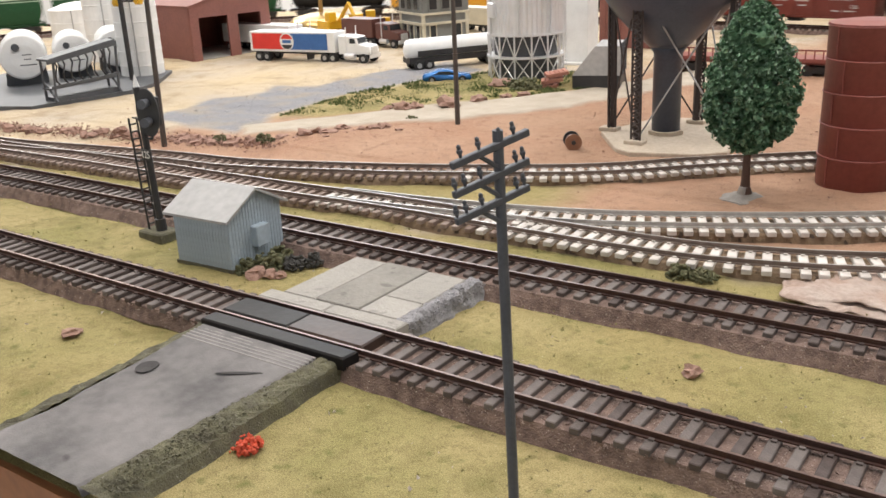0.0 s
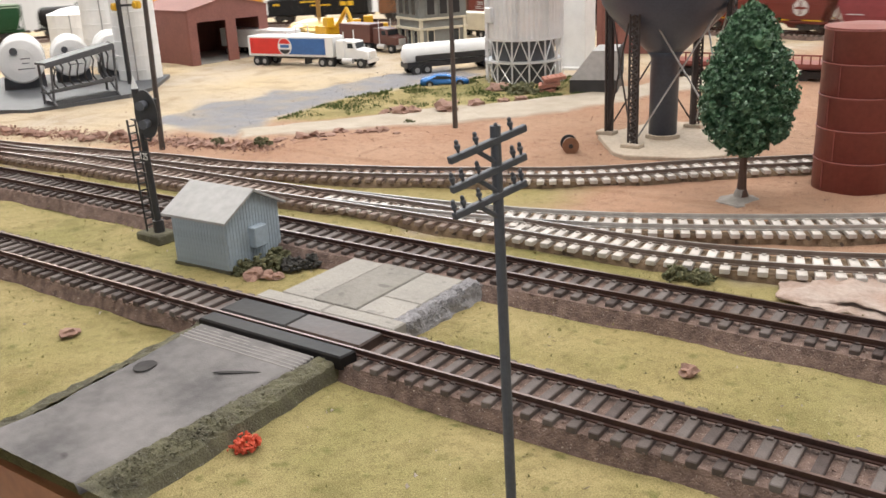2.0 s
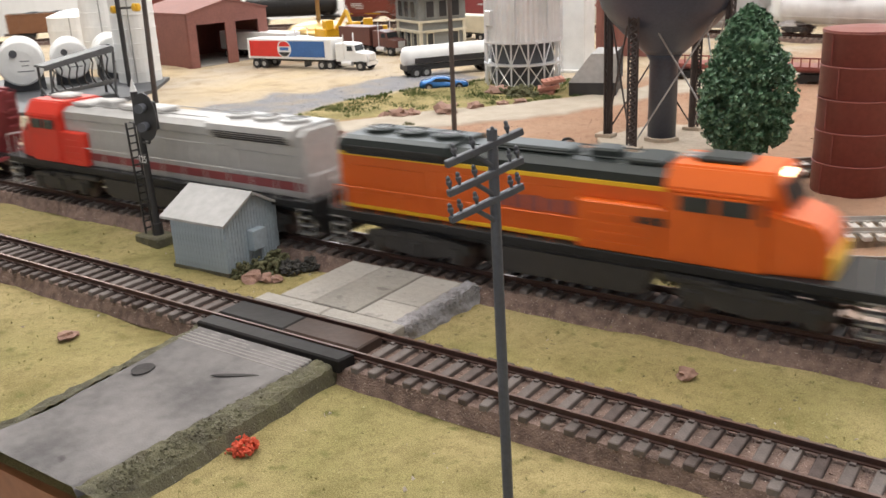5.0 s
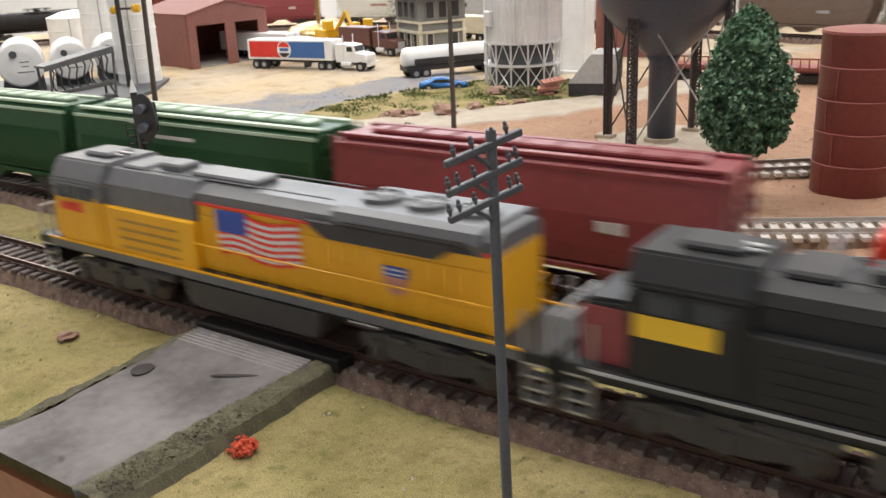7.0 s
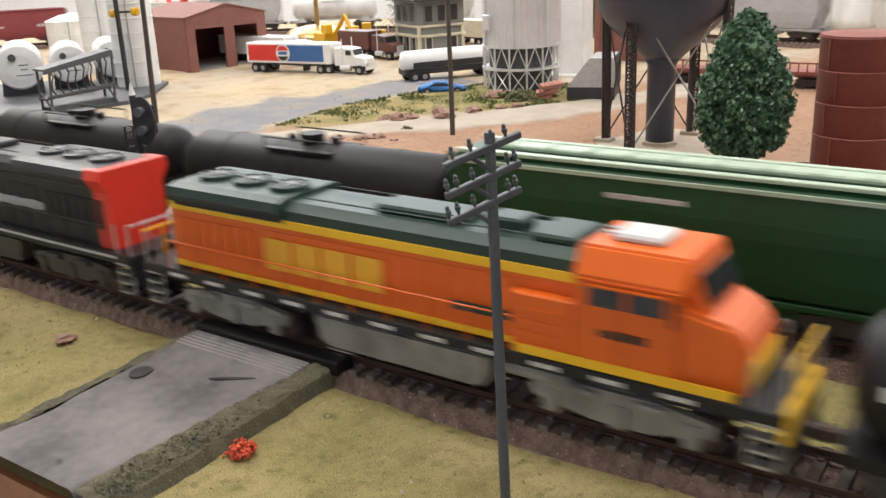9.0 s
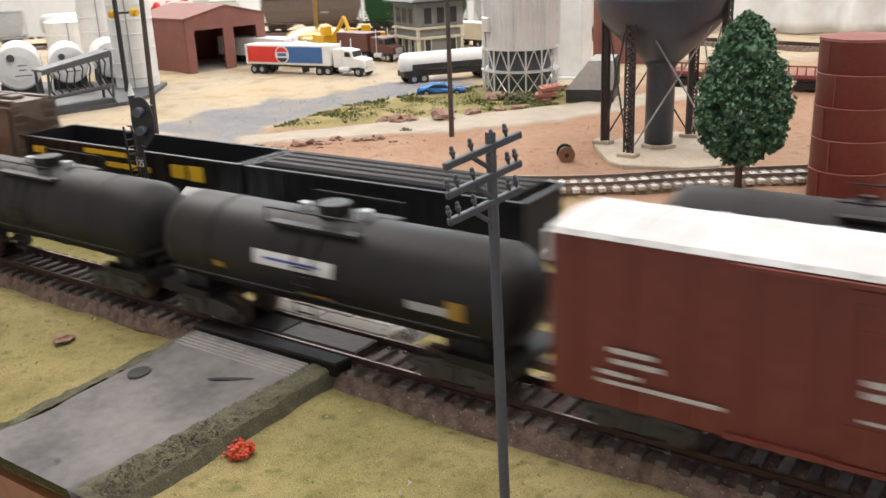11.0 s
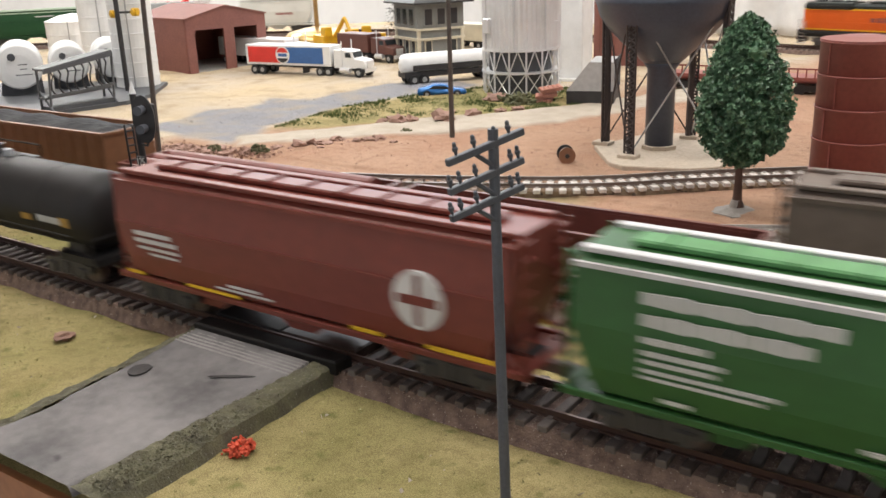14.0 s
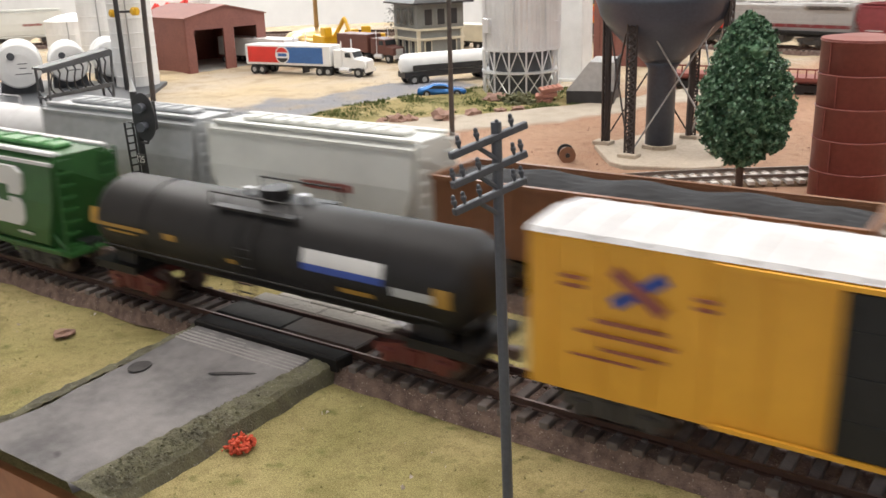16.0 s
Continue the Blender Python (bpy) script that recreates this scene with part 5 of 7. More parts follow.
tagged(part("arch_form", bm, "board_brown"), "brown cardboard tunnel arch beside the cloth", "arch")
bm = B()
sw = [(-0.10, 0.0), (-0.06, 0.035), (-0.03, 0.0), (0.01, 0.04), (0.04, -0.005), (0.07, 0.03), (0.12, 0.05)]
for a, b in zip(sw, sw[1:]):
    rod(bm, (a[0], 0, a[1]), (b[0], 0, b[1]), 0.009, 8)
bmesh.ops.transform(bm, matrix=pose(-2.99, 2.215, -0.075), verts=bm.verts[:])
tagged(part("wall_sign", bm, "truck_red"), "red flowing script shape on the wall", "sign")

# ---- loose scenery ----
rng = random.Random(21)


def bush(x, y, r, mat, label, seed, z=0.0):
    b = thing("bush", pose(x, y, z), label, "bush", "lineside bushes")
    bm = B()
    q = random.Random(seed)
    for k in range(int(60 + r * 9000)):
        d = Vector((q.gauss(0, 1), q.gauss(0, 1), abs(q.gauss(0, 0.7)))).normalized()
        lump(bm, d * r * q.uniform(0.55, 1.0) * (1 + 0.3 * noise.noise(d * 2 + Vector((seed, 0, 0)))), r * q.uniform(0.10, 0.2), q.random() * 50, 0.5, 1, 0.9)
    part("foliage", bm, mat, b)


for x, y, r, mat, lab in ((-0.3035, 0.0515, 0.006, "bush", "olive lichen bush beside the shed"), (-0.2965, 0.0605, 0.0075, "bush", "olive lichen bush beside the shed"), (-0.3005, 0.0715, 0.0065, "bush", "olive lichen bush beside the shed"), (-0.2865, 0.067, 0.0062, "bush_dark", "dark lichen bush beside the shed"), (-0.282, 0.0735, 0.0055, "bush_dark", "dark lichen bush beside the shed"),
                          (-0.4928, 0.2523, 0.007, "bush", "olive bush at the foot of the bank"), (-0.5256, 0.2378, 0.006, "bush", "olive bush at the foot of the bank"), (-0.4149, 0.5055, 0.014, "bush", "dark olive bush beside the silo"), (-0.435, 0.512, 0.010, "bush", "dark olive bush beside the silo"), (-0.4352, 0.358, 0.005, "bush", "small grey-green bush on the verge"), (-0.1294, 0.1375, 0.006, "bush", "dry olive bush beside the siding"), (-0.119, 0.1385, 0.0055, "bush", "dry olive bush beside the siding")):
    bush(x, y, r, mat, lab, int(1000 * (abs(x) + y)))
bush(-0.1895, -0.0565, 0.0045, "red_foam", "bright red foam bush beside the road", 77)


def rock(x, y, r, label, seed, flat=0.6, mat="rock", z=0.0):
    bm = B(); lump(bm, (0, 0, 0), r, seed, 0.45, 2, flat)
    ob = part("rock", bm, mat)
    ob.matrix_world = pose(x, y, z + r * flat * 0.45, 0, 0, seed * 57)
    tagged(ob, label, "rock", "loose rocks")


for x, y, r in ((-0.2935, 0.0495, 0.0042), (-0.288, 0.0522, 0.0035), (-0.284, 0.0545, 0.003)):
    rock(x, y, r, "pinkish rock beside the shed", x * 91)
rock(-0.3133, -0.0325, 0.0038, "flat tan rock on the turf", 3.0, 0.45)
rock(-0.0936, 0.0549, 0.0030, "small orange-brown rock on the turf", 4.0)
for k in range(46):
    t = k / 45
    base = [(-0.80, 0.188), (-0.745, 0.196), (-0.651, 0.211), (-0.566, 0.226), (-0.513, 0.238), (-0.472, 0.289), (-0.44, 0.325)]
    i = min(5, int(t * 6)); f = t * 6 - i
    x = base[i][0] * (1 - f) + base[i + 1][0] * f + rng.uniform(-0.008, 0.008)
    y = base[i][1] * (1 - f) + base[i + 1][1] * f + rng.uniform(-0.006, 0.012)
    rock(x, y, rng.uniform(0.0022, 0.0062), "jagged pinkish rock along the bank", rng.random() * 90, rng.uniform(0.35, 0.7))
for x, y, r in ((-0.4351, 0.4097, 0.010), (-0.445, 0.42, 0.008), (-0.4639, 0.3848, 0.008), (-0.455, 0.392, 0.006), (-0.4469, 0.5109, 0.009), (-0.425, 0.44, 0.007), (-0.475, 0.378, 0.005), (-0.40, 0.475, 0.006), (-0.41, 0.462, 0.005)):
    rock(x, y, r, "pink-brown rock on the grassy strip", x * 77, 0.6, "rock", 0.002)
bm = B(); lump(bm, (0, 0, 0), 0.027, 9.0, 0.35, 5, 0.10)
for v in bm.verts:
    v.co.x *= 1.15
    k = 0.0013 * noise.noise(v.co * 140) + 0.0007 * noise.noise(v.co * 420)
    v.co.z = max(v.co.z + k, -0.002)
    v.co.x += 0.004 * noise.noise(v.co * 60); v.co.y += 0.004 * noise.noise(v.co * 60 + Vector((9, 0, 0)))
M["plaster"] = material("pinkish_plaster", (0.42, 0.34, 0.295), 0.85, 0, (0.30, 0.19, 0.14), 60, bump=0.6, bump_scale=500)
ob = part("plaster_mound", bm, "plaster", smooth=True)
ob.matrix_world = pose(-0.055, 0.152, 0.0008, 0, 0, 25)
tagged(ob, "pale pinkish plaster patch beside the siding", "plaster patch")

for k in range(90):
    t = k / 89
    base = [(-0.85, 0.18), (-0.745, 0.196), (-0.651, 0.213), (-0.566, 0.228), (-0.513, 0.238), (-0.472, 0.286), (-0.43, 0.33)]
    i = min(5, int(t * 6)); f = t * 6 - i
    rock(base[i][0] * (1 - f) + base[i + 1][0] * f + rng.uniform(-0.01, 0.01), base[i][1] * (1 - f) + base[i + 1][1] * f + rng.uniform(-0.012, 0.014), rng.uniform(0.0012, 0.0032), "small pinkish stone along the bank", rng.random() * 90, rng.uniform(0.35, 0.8))
# turf clumps and grit: too many and too small to count
bm = B()
for k in range(1500):
    x, y = rng.uniform(-0.62, 0.06), rng.choice((rng.uniform(-0.098, -0.014), rng.uniform(0.032, 0.078), rng.uniform(0.115, 0.137)))
    if -0.283 < x < -0.19 and (y < 0.0 or 0.02 < y < 0.09):
        continue
    if -0.345 < x < -0.30 and 0.04 < y < 0.085:
        continue
    s = rng.uniform(0.0003, 0.0007) * (1.7 if rng.random() < 0.04 else 1)
    c = Vector((x, y, 0.0003))
    for j in range(4):
        a = rng.uniform(0, 6.28)
        d = Vector((math.cos(a) * s, math.sin(a) * s, s * rng.uniform(0.6, 1.6)))
        e = Vector((-math.sin(a), math.cos(a), 0)) * s * 0.6
        bm.faces.new([bm.verts.new(c - e), bm.verts.new(c + e), bm.verts.new(c + d)])
M["strip_grass"] = material("verge_grass", (0.10, 0.13, 0.035), 0.9, 0, (0.05, 0.08, 0.02), 120)
gm = B()
inside = 0
while inside < 9000:
    x, y = rng.uniform(-0.57, -0.33), rng.uniform(0.31, 0.62)
    if signed(STRIP, np.array([x]), np.array([y]))[0] < 0.004 or noise.noise(Vector((x * 40, y * 40, 0))) < -0.12:
        continue
    inside += 1
    s = rng.uniform(0.0010, 0.0026)
    c = Vector((x, y, 0.0015))
    for j in range(4):
        a = rng.uniform(0, 6.28)
        d = Vector((math.cos(a) * s * 0.7, math.sin(a) * s * 0.7, s * rng.uniform(0.8, 1.8)))
        e = Vector((-math.sin(a), math.cos(a), 0)) * s * 0.35
        gm.faces.new([gm.verts.new(c - e), gm.verts.new(c + e), gm.verts.new(c + d)])
tagged(part("verge_grass", gm, "strip_grass"), "short green grass tufts on the verge strip", "grass", kind="stuff")
tagged(part("turf_clumps", bm, "tuft"), "tiny dry turf clumps scattered over the ground", "turf", kind="stuff")


def grit(name, mat, count, area, size, label, seed):
    q = random.Random(seed)
    bm = B()
    for k in range(count):
        p = area(q)
        s = size * q.uniform(0.5, 1.4)
        c = Vector(p)
        vs = [bm.verts.new(c + Vector((q.uniform(-1, 1), q.uniform(-1, 1), q.uniform(-0.5, 1))) * s) for _ in range(4)]
        for t in ((0, 1, 2), (0, 2, 3), (0, 3, 1), (1, 3, 2)):
            bm.faces.new([vs[i] for i in t])
    tagged(part(name, bm, mat), label, "gravel", kind="stuff")


def along(line_y, lo, hi, x0=-0.6, x1=0.06, z=0.0046):
    def f(q):
        x = q.uniform(x0, x1)
        return (x, line_y(x) + q.choice((-1, 1)) * q.uniform(lo, hi), z)
    return f


grit("ballast_grit", "ballast", 5200, along(lambda x: A_Y, 0.0, 0.0165, z=0.0044), 0.0008, "loose ballast chips along the near main line", 1)
grit("ballast_grit", "ballast", 4200, along(b_mid, 0.0, 0.0185, -0.75, z=0.0044), 0.0008, "loose ballast chips along the second main line", 2)
grit("pale_grit", "pebble", 260, lambda q: (q.uniform(-0.6, 0.05), q.uniform(-0.09, 0.13), 0.0009), 0.0007, "scattered pale grit on the turf", 3)
grit("earth_grit", "rock", 1500, lambda q: (q.uniform(-0.55, 0.0), q.uniform(0.21, 0.46), 0.0014), 0.0007, "scattered earth crumbs on the red ground", 4)
grit("shoulder_grit", "shoulder", 1800, lambda q: (q.uniform(-0.2065, -0.1965), q.uniform(-0.096, -0.008), q.uniform(0.0038, 0.0058)), 0.0006, "loose gravel on the road shoulder", 5)
grit("slab_edge_grit", "gravel_grey", 900, lambda q: (q.uniform(-0.197, -0.190), q.uniform(0.028, 0.078), q.uniform(0.003, 0.0072)), 0.0007, "grey gravel along the slab edge", 6)
grit("gravel_grit", "gravel_grey", 900, lambda q: (q.uniform(-0.645, -0.555), q.uniform(0.29, 0.6), 0.0014), 0.0006, "fine grey gravel on the yard road", 7)
grit("sand_grit", "rock", 400, lambda q: (q.uniform(-0.95, -0.6), q.uniform(0.22, 0.62), 0.0012), 0.0007, "scattered brown crumbs over the sand", 8)
grit("bank_grit", "rock", 2600, lambda q: (lambda x: (x, 0.205 + (x + 0.7) * 0.17 + q.gauss(0, 0.009), 0.0014))(q.uniform(-0.8, -0.47)), 0.0012, "broken rock crumbs along the bank", 9)


# ---- trains ----
def paint(name, c, rough=0.42, second=None, scale=25):
    M[name] = material(name, c, rough, 0, second or tuple(v * 0.8 for v in c), scale, ramp=(0.4, 0.8), spec=0.25 if max(c) < 0.08 else 0.4)


paint("loco_yellow", (0.74, 0.37, 0.012)); paint("loco_grey", (0.12, 0.123, 0.13)); paint("loco_orange", (0.72, 0.13, 0.012)); paint("loco_dark", (0.028, 0.034, 0.032))
paint("loco_slate", (0.05, 0.05, 0.053)); paint("loco_green", (0.03, 0.055, 0.045)); paint("loco_black", (0.022, 0.022, 0.023)); paint("scarlet", (0.70, 0.045, 0.025)); paint("loco_silver", (0.42, 0.41, 0.40), 0.35)
paint("hopper_brown", (0.165, 0.036, 0.025)); paint("hopper_green", (0.026, 0.098, 0.024)); paint("green_dark", (0.016, 0.065, 0.024)); paint("tank_black", (0.016, 0.0145, 0.0145), 0.5)
paint("box_brown", (0.165, 0.038, 0.028)); paint("box_yellow", (0.75, 0.38, 0.04)); paint("roof_white", (0.62, 0.61, 0.61), 0.6, (0.46, 0.44, 0.44), 60); paint("hopper_red", (0.23, 0.045, 0.05)); paint("hopper_taupe", (0.14, 0.105, 0.085))
paint("gon_black", (0.012, 0.013, 0.015)); paint("gon_maroon", (0.14, 0.045, 0.035)); paint("gon_rust", (0.22, 0.10, 0.05)); paint("coal", (0.03, 0.03, 0.032), 0.8); paint("hopper_white", (0.66, 0.66, 0.62)); paint("hopper_grey", (0.42, 0.43, 0.44))
paint("decal_white", (0.62, 0.61, 0.60)); paint("decal_yellow", (0.80, 0.50, 0.03)); paint("decal_blue", (0.03, 0.07, 0.32)); paint("wheel_steel", (0.09, 0.06, 0.05)); paint("bogie_grey", (0.06, 0.056, 0.054)); paint("light_green", (0.10, 0.27, 0.10)); paint("pale_green", (0.42, 0.52, 0.40))
paint("decal_ochre", (0.34, 0.19, 0.03)); paint("bogie_red", (0.13, 0.03, 0.025)); paint("loco_gold", (0.78, 0.40, 0.03)); paint("stripe_yellow", (0.85, 0.50, 0.02)); paint("bogie_silver", (0.27, 0.262, 0.245), 0.5, (0.07, 0.068, 0.065), 110)
M["head_lamp"] = material("lit_headlamp", (1.0, 0.9, 0.7), 0.3)
hl = M["head_lamp"].node_tree.nodes["Principled BSDF"]
hl.inputs["Emission Color"].default_value, hl.inputs["Emission Strength"].default_value = (1.0, 0.85, 0.5, 1), 6.0
CACHE = {}


def shared(key, build, mat):
    if key not in CACHE:
        bm = B(); build(bm)
        me = bpy.data.meshes.new(key[0])
        bm.normal_update(); bm.to_mesh(me); bm.free()
        me.materials.append(M[mat])
        CACHE[key] = me
    return CACHE[key]


def put(name, me, parent, x=0.0, y=0.0, z=0.0):
    ob = new(name, me); ob.parent = parent
    ob.matrix_basis = Matrix.Translation((x, y, z))
    return ob


def bogie(car, x, axles=2, mat="bogie_grey"):
    half = 0.0105 if axles == 2 else 0.021

    def frame_(bm):
        for y in (-0.0125, 0.0125):
            prism(bm, [(-half - 0.006, 0.006), (-half * 0.4, 0.0035), (half * 0.4, 0.0035), (half + 0.006, 0.006), (half + 0.006, 0.0088), (half * 0.5, 0.0105), (-half * 0.5, 0.0105), (-half - 0.006, 0.0088)], y - 0.0013, y + 0.0013, "y")
            for k in range(axles):
                xx = -half + 2 * half * k / (axles - 1)
                box(bm, (xx, y * 1.12, 0.0055), (0.005, 0.002, 0.005), bevel=0.0006)
        box(bm, (0, 0, 0.0088), (0.008, 0.024, 0.004))
        if axles == 3:
            for v in bm.verts:
                v.co.z = 0.0035 + (v.co.z - 0.0035) * 1.45
            for y in (-0.0148, 0.0148):
                rod(bm, (-0.014, y, 0.0120), (-0.006, y, 0.0120), 0.0013, 8); rod(bm, (0.006, y, 0.0120), (0.014, y, 0.0120), 0.0013, 8)
        else:
            for y in (-0.0138, 0.0138):
                for q in (-0.0016, 0.0016):
                    rod(bm, (q, y, 0.0042), (q, y, 0.0092), 0.0011, 8)

    def wheel_(bm):
        for y in (-0.0078, 0.0078):
            rod(bm, (0, y - 0.0013, 0.0056), (0, y + 0.0013, 0.0056), 0.0056, 18)
            rod(bm, (0, y * 0.86 - 0.0003, 0.0056), (0, y * 0.86 + 0.0003, 0.0056), 0.0064, 18)
        rod(bm, (0, -0.009, 0.0056), (0, 0.009, 0.0056), 0.0012, 8)
    f = put("bogie", shared(("bogie", axles, mat), frame_, mat), car, x)
    for k in range(axles):
        put("wheelset", shared(("wheelset",), wheel_, "wheel_steel"), f, -half + 2 * half * k / (axles - 1))


def couplers(car, L):
    def knuckle(bm):
        box(bm, (0, 0, 0.0098), (0.012, 0.003, 0.003)); box(bm, (0.005, 0, 0.0098), (0.004, 0.0042, 0.0046), bevel=0.0008)
    me = shared(("coupler",), knuckle, "wheel_steel")
    put("coupler", me, car, L / 2 + 0.0005)
    ob = put("coupler", me, car, -L / 2 - 0.0005); ob.matrix_basis = ob.matrix_basis @ Matrix.Rotation(math.pi, 4, "Z")


def ladder(car, x, y0, y1, z0, z1, mat, n=6, name="grab_iron"):
    for k in range(n):
        z = z0 + (z1 - z0) * k / (n - 1)
        put(name, shared((name, round(y1 - y0, 4), mat), lambda bm: box(bm, (0, 0, 0), (0.0008, y1 - y0, 0.0011)), mat), car, x, (y0 + y1) / 2, z)


def bars(car, rows, side, mat="decal_white", name="lettering_bar"):
    """Plain bars (x0, x1, z, height) on the side of a car; side is the y of the surface."""
    for x0, x1, z, h in rows:
        n = max(1, int((x1 - x0) / (h * 1.05))) if name == "lettering_bar" and x1 - x0 > 2.2 * h else 1
        bm = B()
        for k in range(n):
            a, b = x0 + (x1 - x0) * k / n, x0 + (x1 - x0) * (k + (0.78 if n > 1 else 1.0)) / n
            hh = h * (0.8 + 0.2 * ((k * 7) % 3) / 2) if n > 1 else h
            box(bm, ((a + b) / 2, side + math.copysign(0.00025, side), z), (b - a, 0.0004, hh))
        part(name, bm, mat, car)


def loco(L, cab_end, label, hood, top, cab, nose, stripes=(), walk_mat="loco_black", bog="bogie_grey", flag=False, lamp=False, cab_roof=None, front=0.0115, nose_l=0.017, cab_l=0.030, rear=0.006, locker=0.020, upper=None, pilot_mat=None, low_nose=False):
    """A hood-unit diesel: walkway frame, engine hood with doors and radiator wings, wide cab, nose, rails and trucks."""
    c = thing("diesel_locomotive", Matrix(), label, "locomotive", "locomotives")
    e = cab_end
    H2 = L / 2
    rail_mat = hood
    Z0, ZS, ZT = 0.0206, 0.0462, 0.0524

    def X(v):
        return v * e

    def span(a, b):
        return min(X(a), X(b)), max(X(a), X(b))
    bm = B(); box(bm, (0, 0, 0.0187), (L - 0.002, 0.0345, 0.0038), bevel=0.0004); box(bm, (0, 0, 0.0152), (L - 0.012, 0.022, 0.0045))
    part("frame", bm, walk_mat, c, "dark walkway frame")
    bm = B(); prism(bm, [(-0.036, 0.0160), (0.036, 0.0160), (0.034, 0.0062), (0.030, 0.0040), (-0.030, 0.0040), (-0.034, 0.0062)], -0.0148, 0.0148, "y")
    bmesh.ops.bevel(bm, geom=bm.edges[:], offset=0.0012, segments=2, affect="EDGES")
    part("fuel_tank", bm, bog, c, "rounded fuel tank")
    for y in (-0.0135, 0.0135):
        bm = B(); rod(bm, (X(0.040), y, 0.0135), (X(0.062), y, 0.0135), 0.0020, 10)
        part("air_reservoir", bm, bog, c)
    cx1 = H2 - front - nose_l
    cx0 = cx1 - cab_l
    hx0, hx1 = -H2 + rear, cx0 + 0.001
    w = 0.0130
    bm = B()
    box(bm, (X((hx0 + hx1) / 2), 0, (Z0 + ZS) / 2), (hx1 - hx0, 2 * w, ZS - Z0), bevel=0.0004)
    hd = part("hood", bm, hood, c, "long engine hood side")
    bm = B()
    prism(bm, [(-w - 0.0003, ZS), (w + 0.0003, ZS), (w + 0.0003, ZT - 0.0024), (w - 0.0034, ZT), (-w + 0.0034, ZT), (-w - 0.0003, ZT - 0.0024)], *span(hx0, hx1), "x")
    part("hood_top", bm, top, c, "dark sloping hood top")
    # radiator wings at the rear of the hood
    bm = B()
    prism(bm, [(-w - 0.0006, ZS - 0.001), (w + 0.0006, ZS - 0.001), (w + 0.0038, ZT - 0.0028), (w + 0.0030, ZT + 0.0006), (w - 0.001, ZT + 0.0016), (-w + 0.001, ZT + 0.0016), (-w - 0.0030, ZT + 0.0006), (-w - 0.0038, ZT - 0.0028)], *span(hx0 + 0.004, hx0 + 0.060), "x")
    rad = part("radiator", bm, top, c)
    for y in (-1, 1):
        bm = B()
        for k in range(4):
            z = ZS + 0.0002 + k * 0.0012
            box(bm, (X(hx0 + 0.032), y * (w + 0.0012 + k * 0.0006), z), (0.048, 0.0022, 0.0006))
        part("grille", bm, "black", rad)
    for k in range(3):
        x = X(hx0 + 0.015 + k * 0.018)
        bm = B(); lathe(bm, [(0.0074, 0.0), (0.0074, 0.0016), (0.0062, 0.0019), (0.0060, 0.0010), (0.0015, 0.0010), (0.0013, 0.0018)], 24, pose(x, 0, ZT + 0.0014))
        fan = part("cooling_fan", bm, top, c)
        for j in range(4):
            ob = put("guard_bar", shared(("guard_bar",), lambda bm: box(bm, (0, 0, 0), (0.0124, 0.0004, 0.0003)), "steel_dull"), fan, x, 0, ZT + 0.0032)
            ob.matrix_basis = ob.matrix_basis @ Matrix.Rotation(j * 0.7854, 4, "Z")
    for xo, lx, wy, hz in ((-0.060, 0.034, 0.013, 0.0030), (-0.030, 0.012, 0.010, 0.0042), (-0.012, 0.014, 0.018, 0.0026)):
        bm = B(); box(bm, (X(hx1 + xo), 0, ZT + hz / 2 - 0.0002), (lx, wy, hz), bevel=0.0008)
        part("exhaust_housing", bm, top, c)
    for s in (-1, 1):
        bm = B(); rod(bm, (X(hx0 + 0.066), s * 0.0085, ZT + 0.0016), (X(hx1 - 0.004), s * 0.0085, ZT + 0.0016), 0.00030, 5)
        part("roof_rail", bm, top, c)
    # hood doors with latches, and a louvred rear compartment
    nd = 13
    d0, d1 = hx0 + 0.050, hx1 - locker - 0.001
    for k in range(nd):
        x = X(d0 + (k + 0.5) * (d1 - d0) / nd)
        for y in (-1, 1):
            dw = (d1 - d0) / nd - 0.0011
            put("hood_door", shared(("hood_door", hood, round(dw, 5), y), lambda bm: (box(bm, (0, 0, 0), (dw, 0.0006, ZS - Z0 - 0.0062), bevel=0.0002), box(bm, (dw * 0.32, y * 0.0004, 0.002), (0.0009, 0.0006, 0.0022))), hood), hd, x, y * (w + 0.0001), (Z0 + ZS) / 2 - 0.0012)
    for y in (-1, 1):
        for k in range(7):
            put("louvre", shared(("louvre", hood), lambda bm: box(bm, (0, 0, 0), (0.0040, 0.0010, 0.0125), bevel=0.0002), hood), hd, X(hx0 + 0.006 + k * 0.0060), y * (w + 0.0002), (Z0 + ZS) / 2 + 0.0012)
    for mat, z, h in stripes:
        for y in (-1, 1):
            bm = B(); box(bm, (X((hx0 + hx1) / 2), y * (w + 0.0006), z), (hx1 - hx0 - 0.002, 0.0006, h))
            part("stripe", bm, mat, hd, "painted stripe")
    # cab with chamfered roof
    cab_prof = [(-0.0170, Z0), (0.0170, Z0), (0.0170, 0.0468), (0.0118, 0.0544), (-0.0118, 0.0544), (-0.0170, 0.0468)]
    bm = B(); prism(bm, cab_prof, *span(cx0, cx1), "x")
    bmesh.ops.bevel(bm, geom=bm.edges[:], offset=0.0007, segments=2, affect="EDGES")
    cb = part("cab", bm, cab, c, "wide driving cab")
    bm = B()
    prism(bm, [(-0.0175, 0.0464), (0.0175, 0.0464), (0.0175, 0.0476), (0.0122, 0.0552), (-0.0122, 0.0552), (-0.0175, 0.0476)], *span(cx0 - 0.0004, cx1 + 0.0012), "x")
    bmesh.ops.bevel(bm, geom=bm.edges[:], offset=0.0009, segments=2, affect="EDGES")
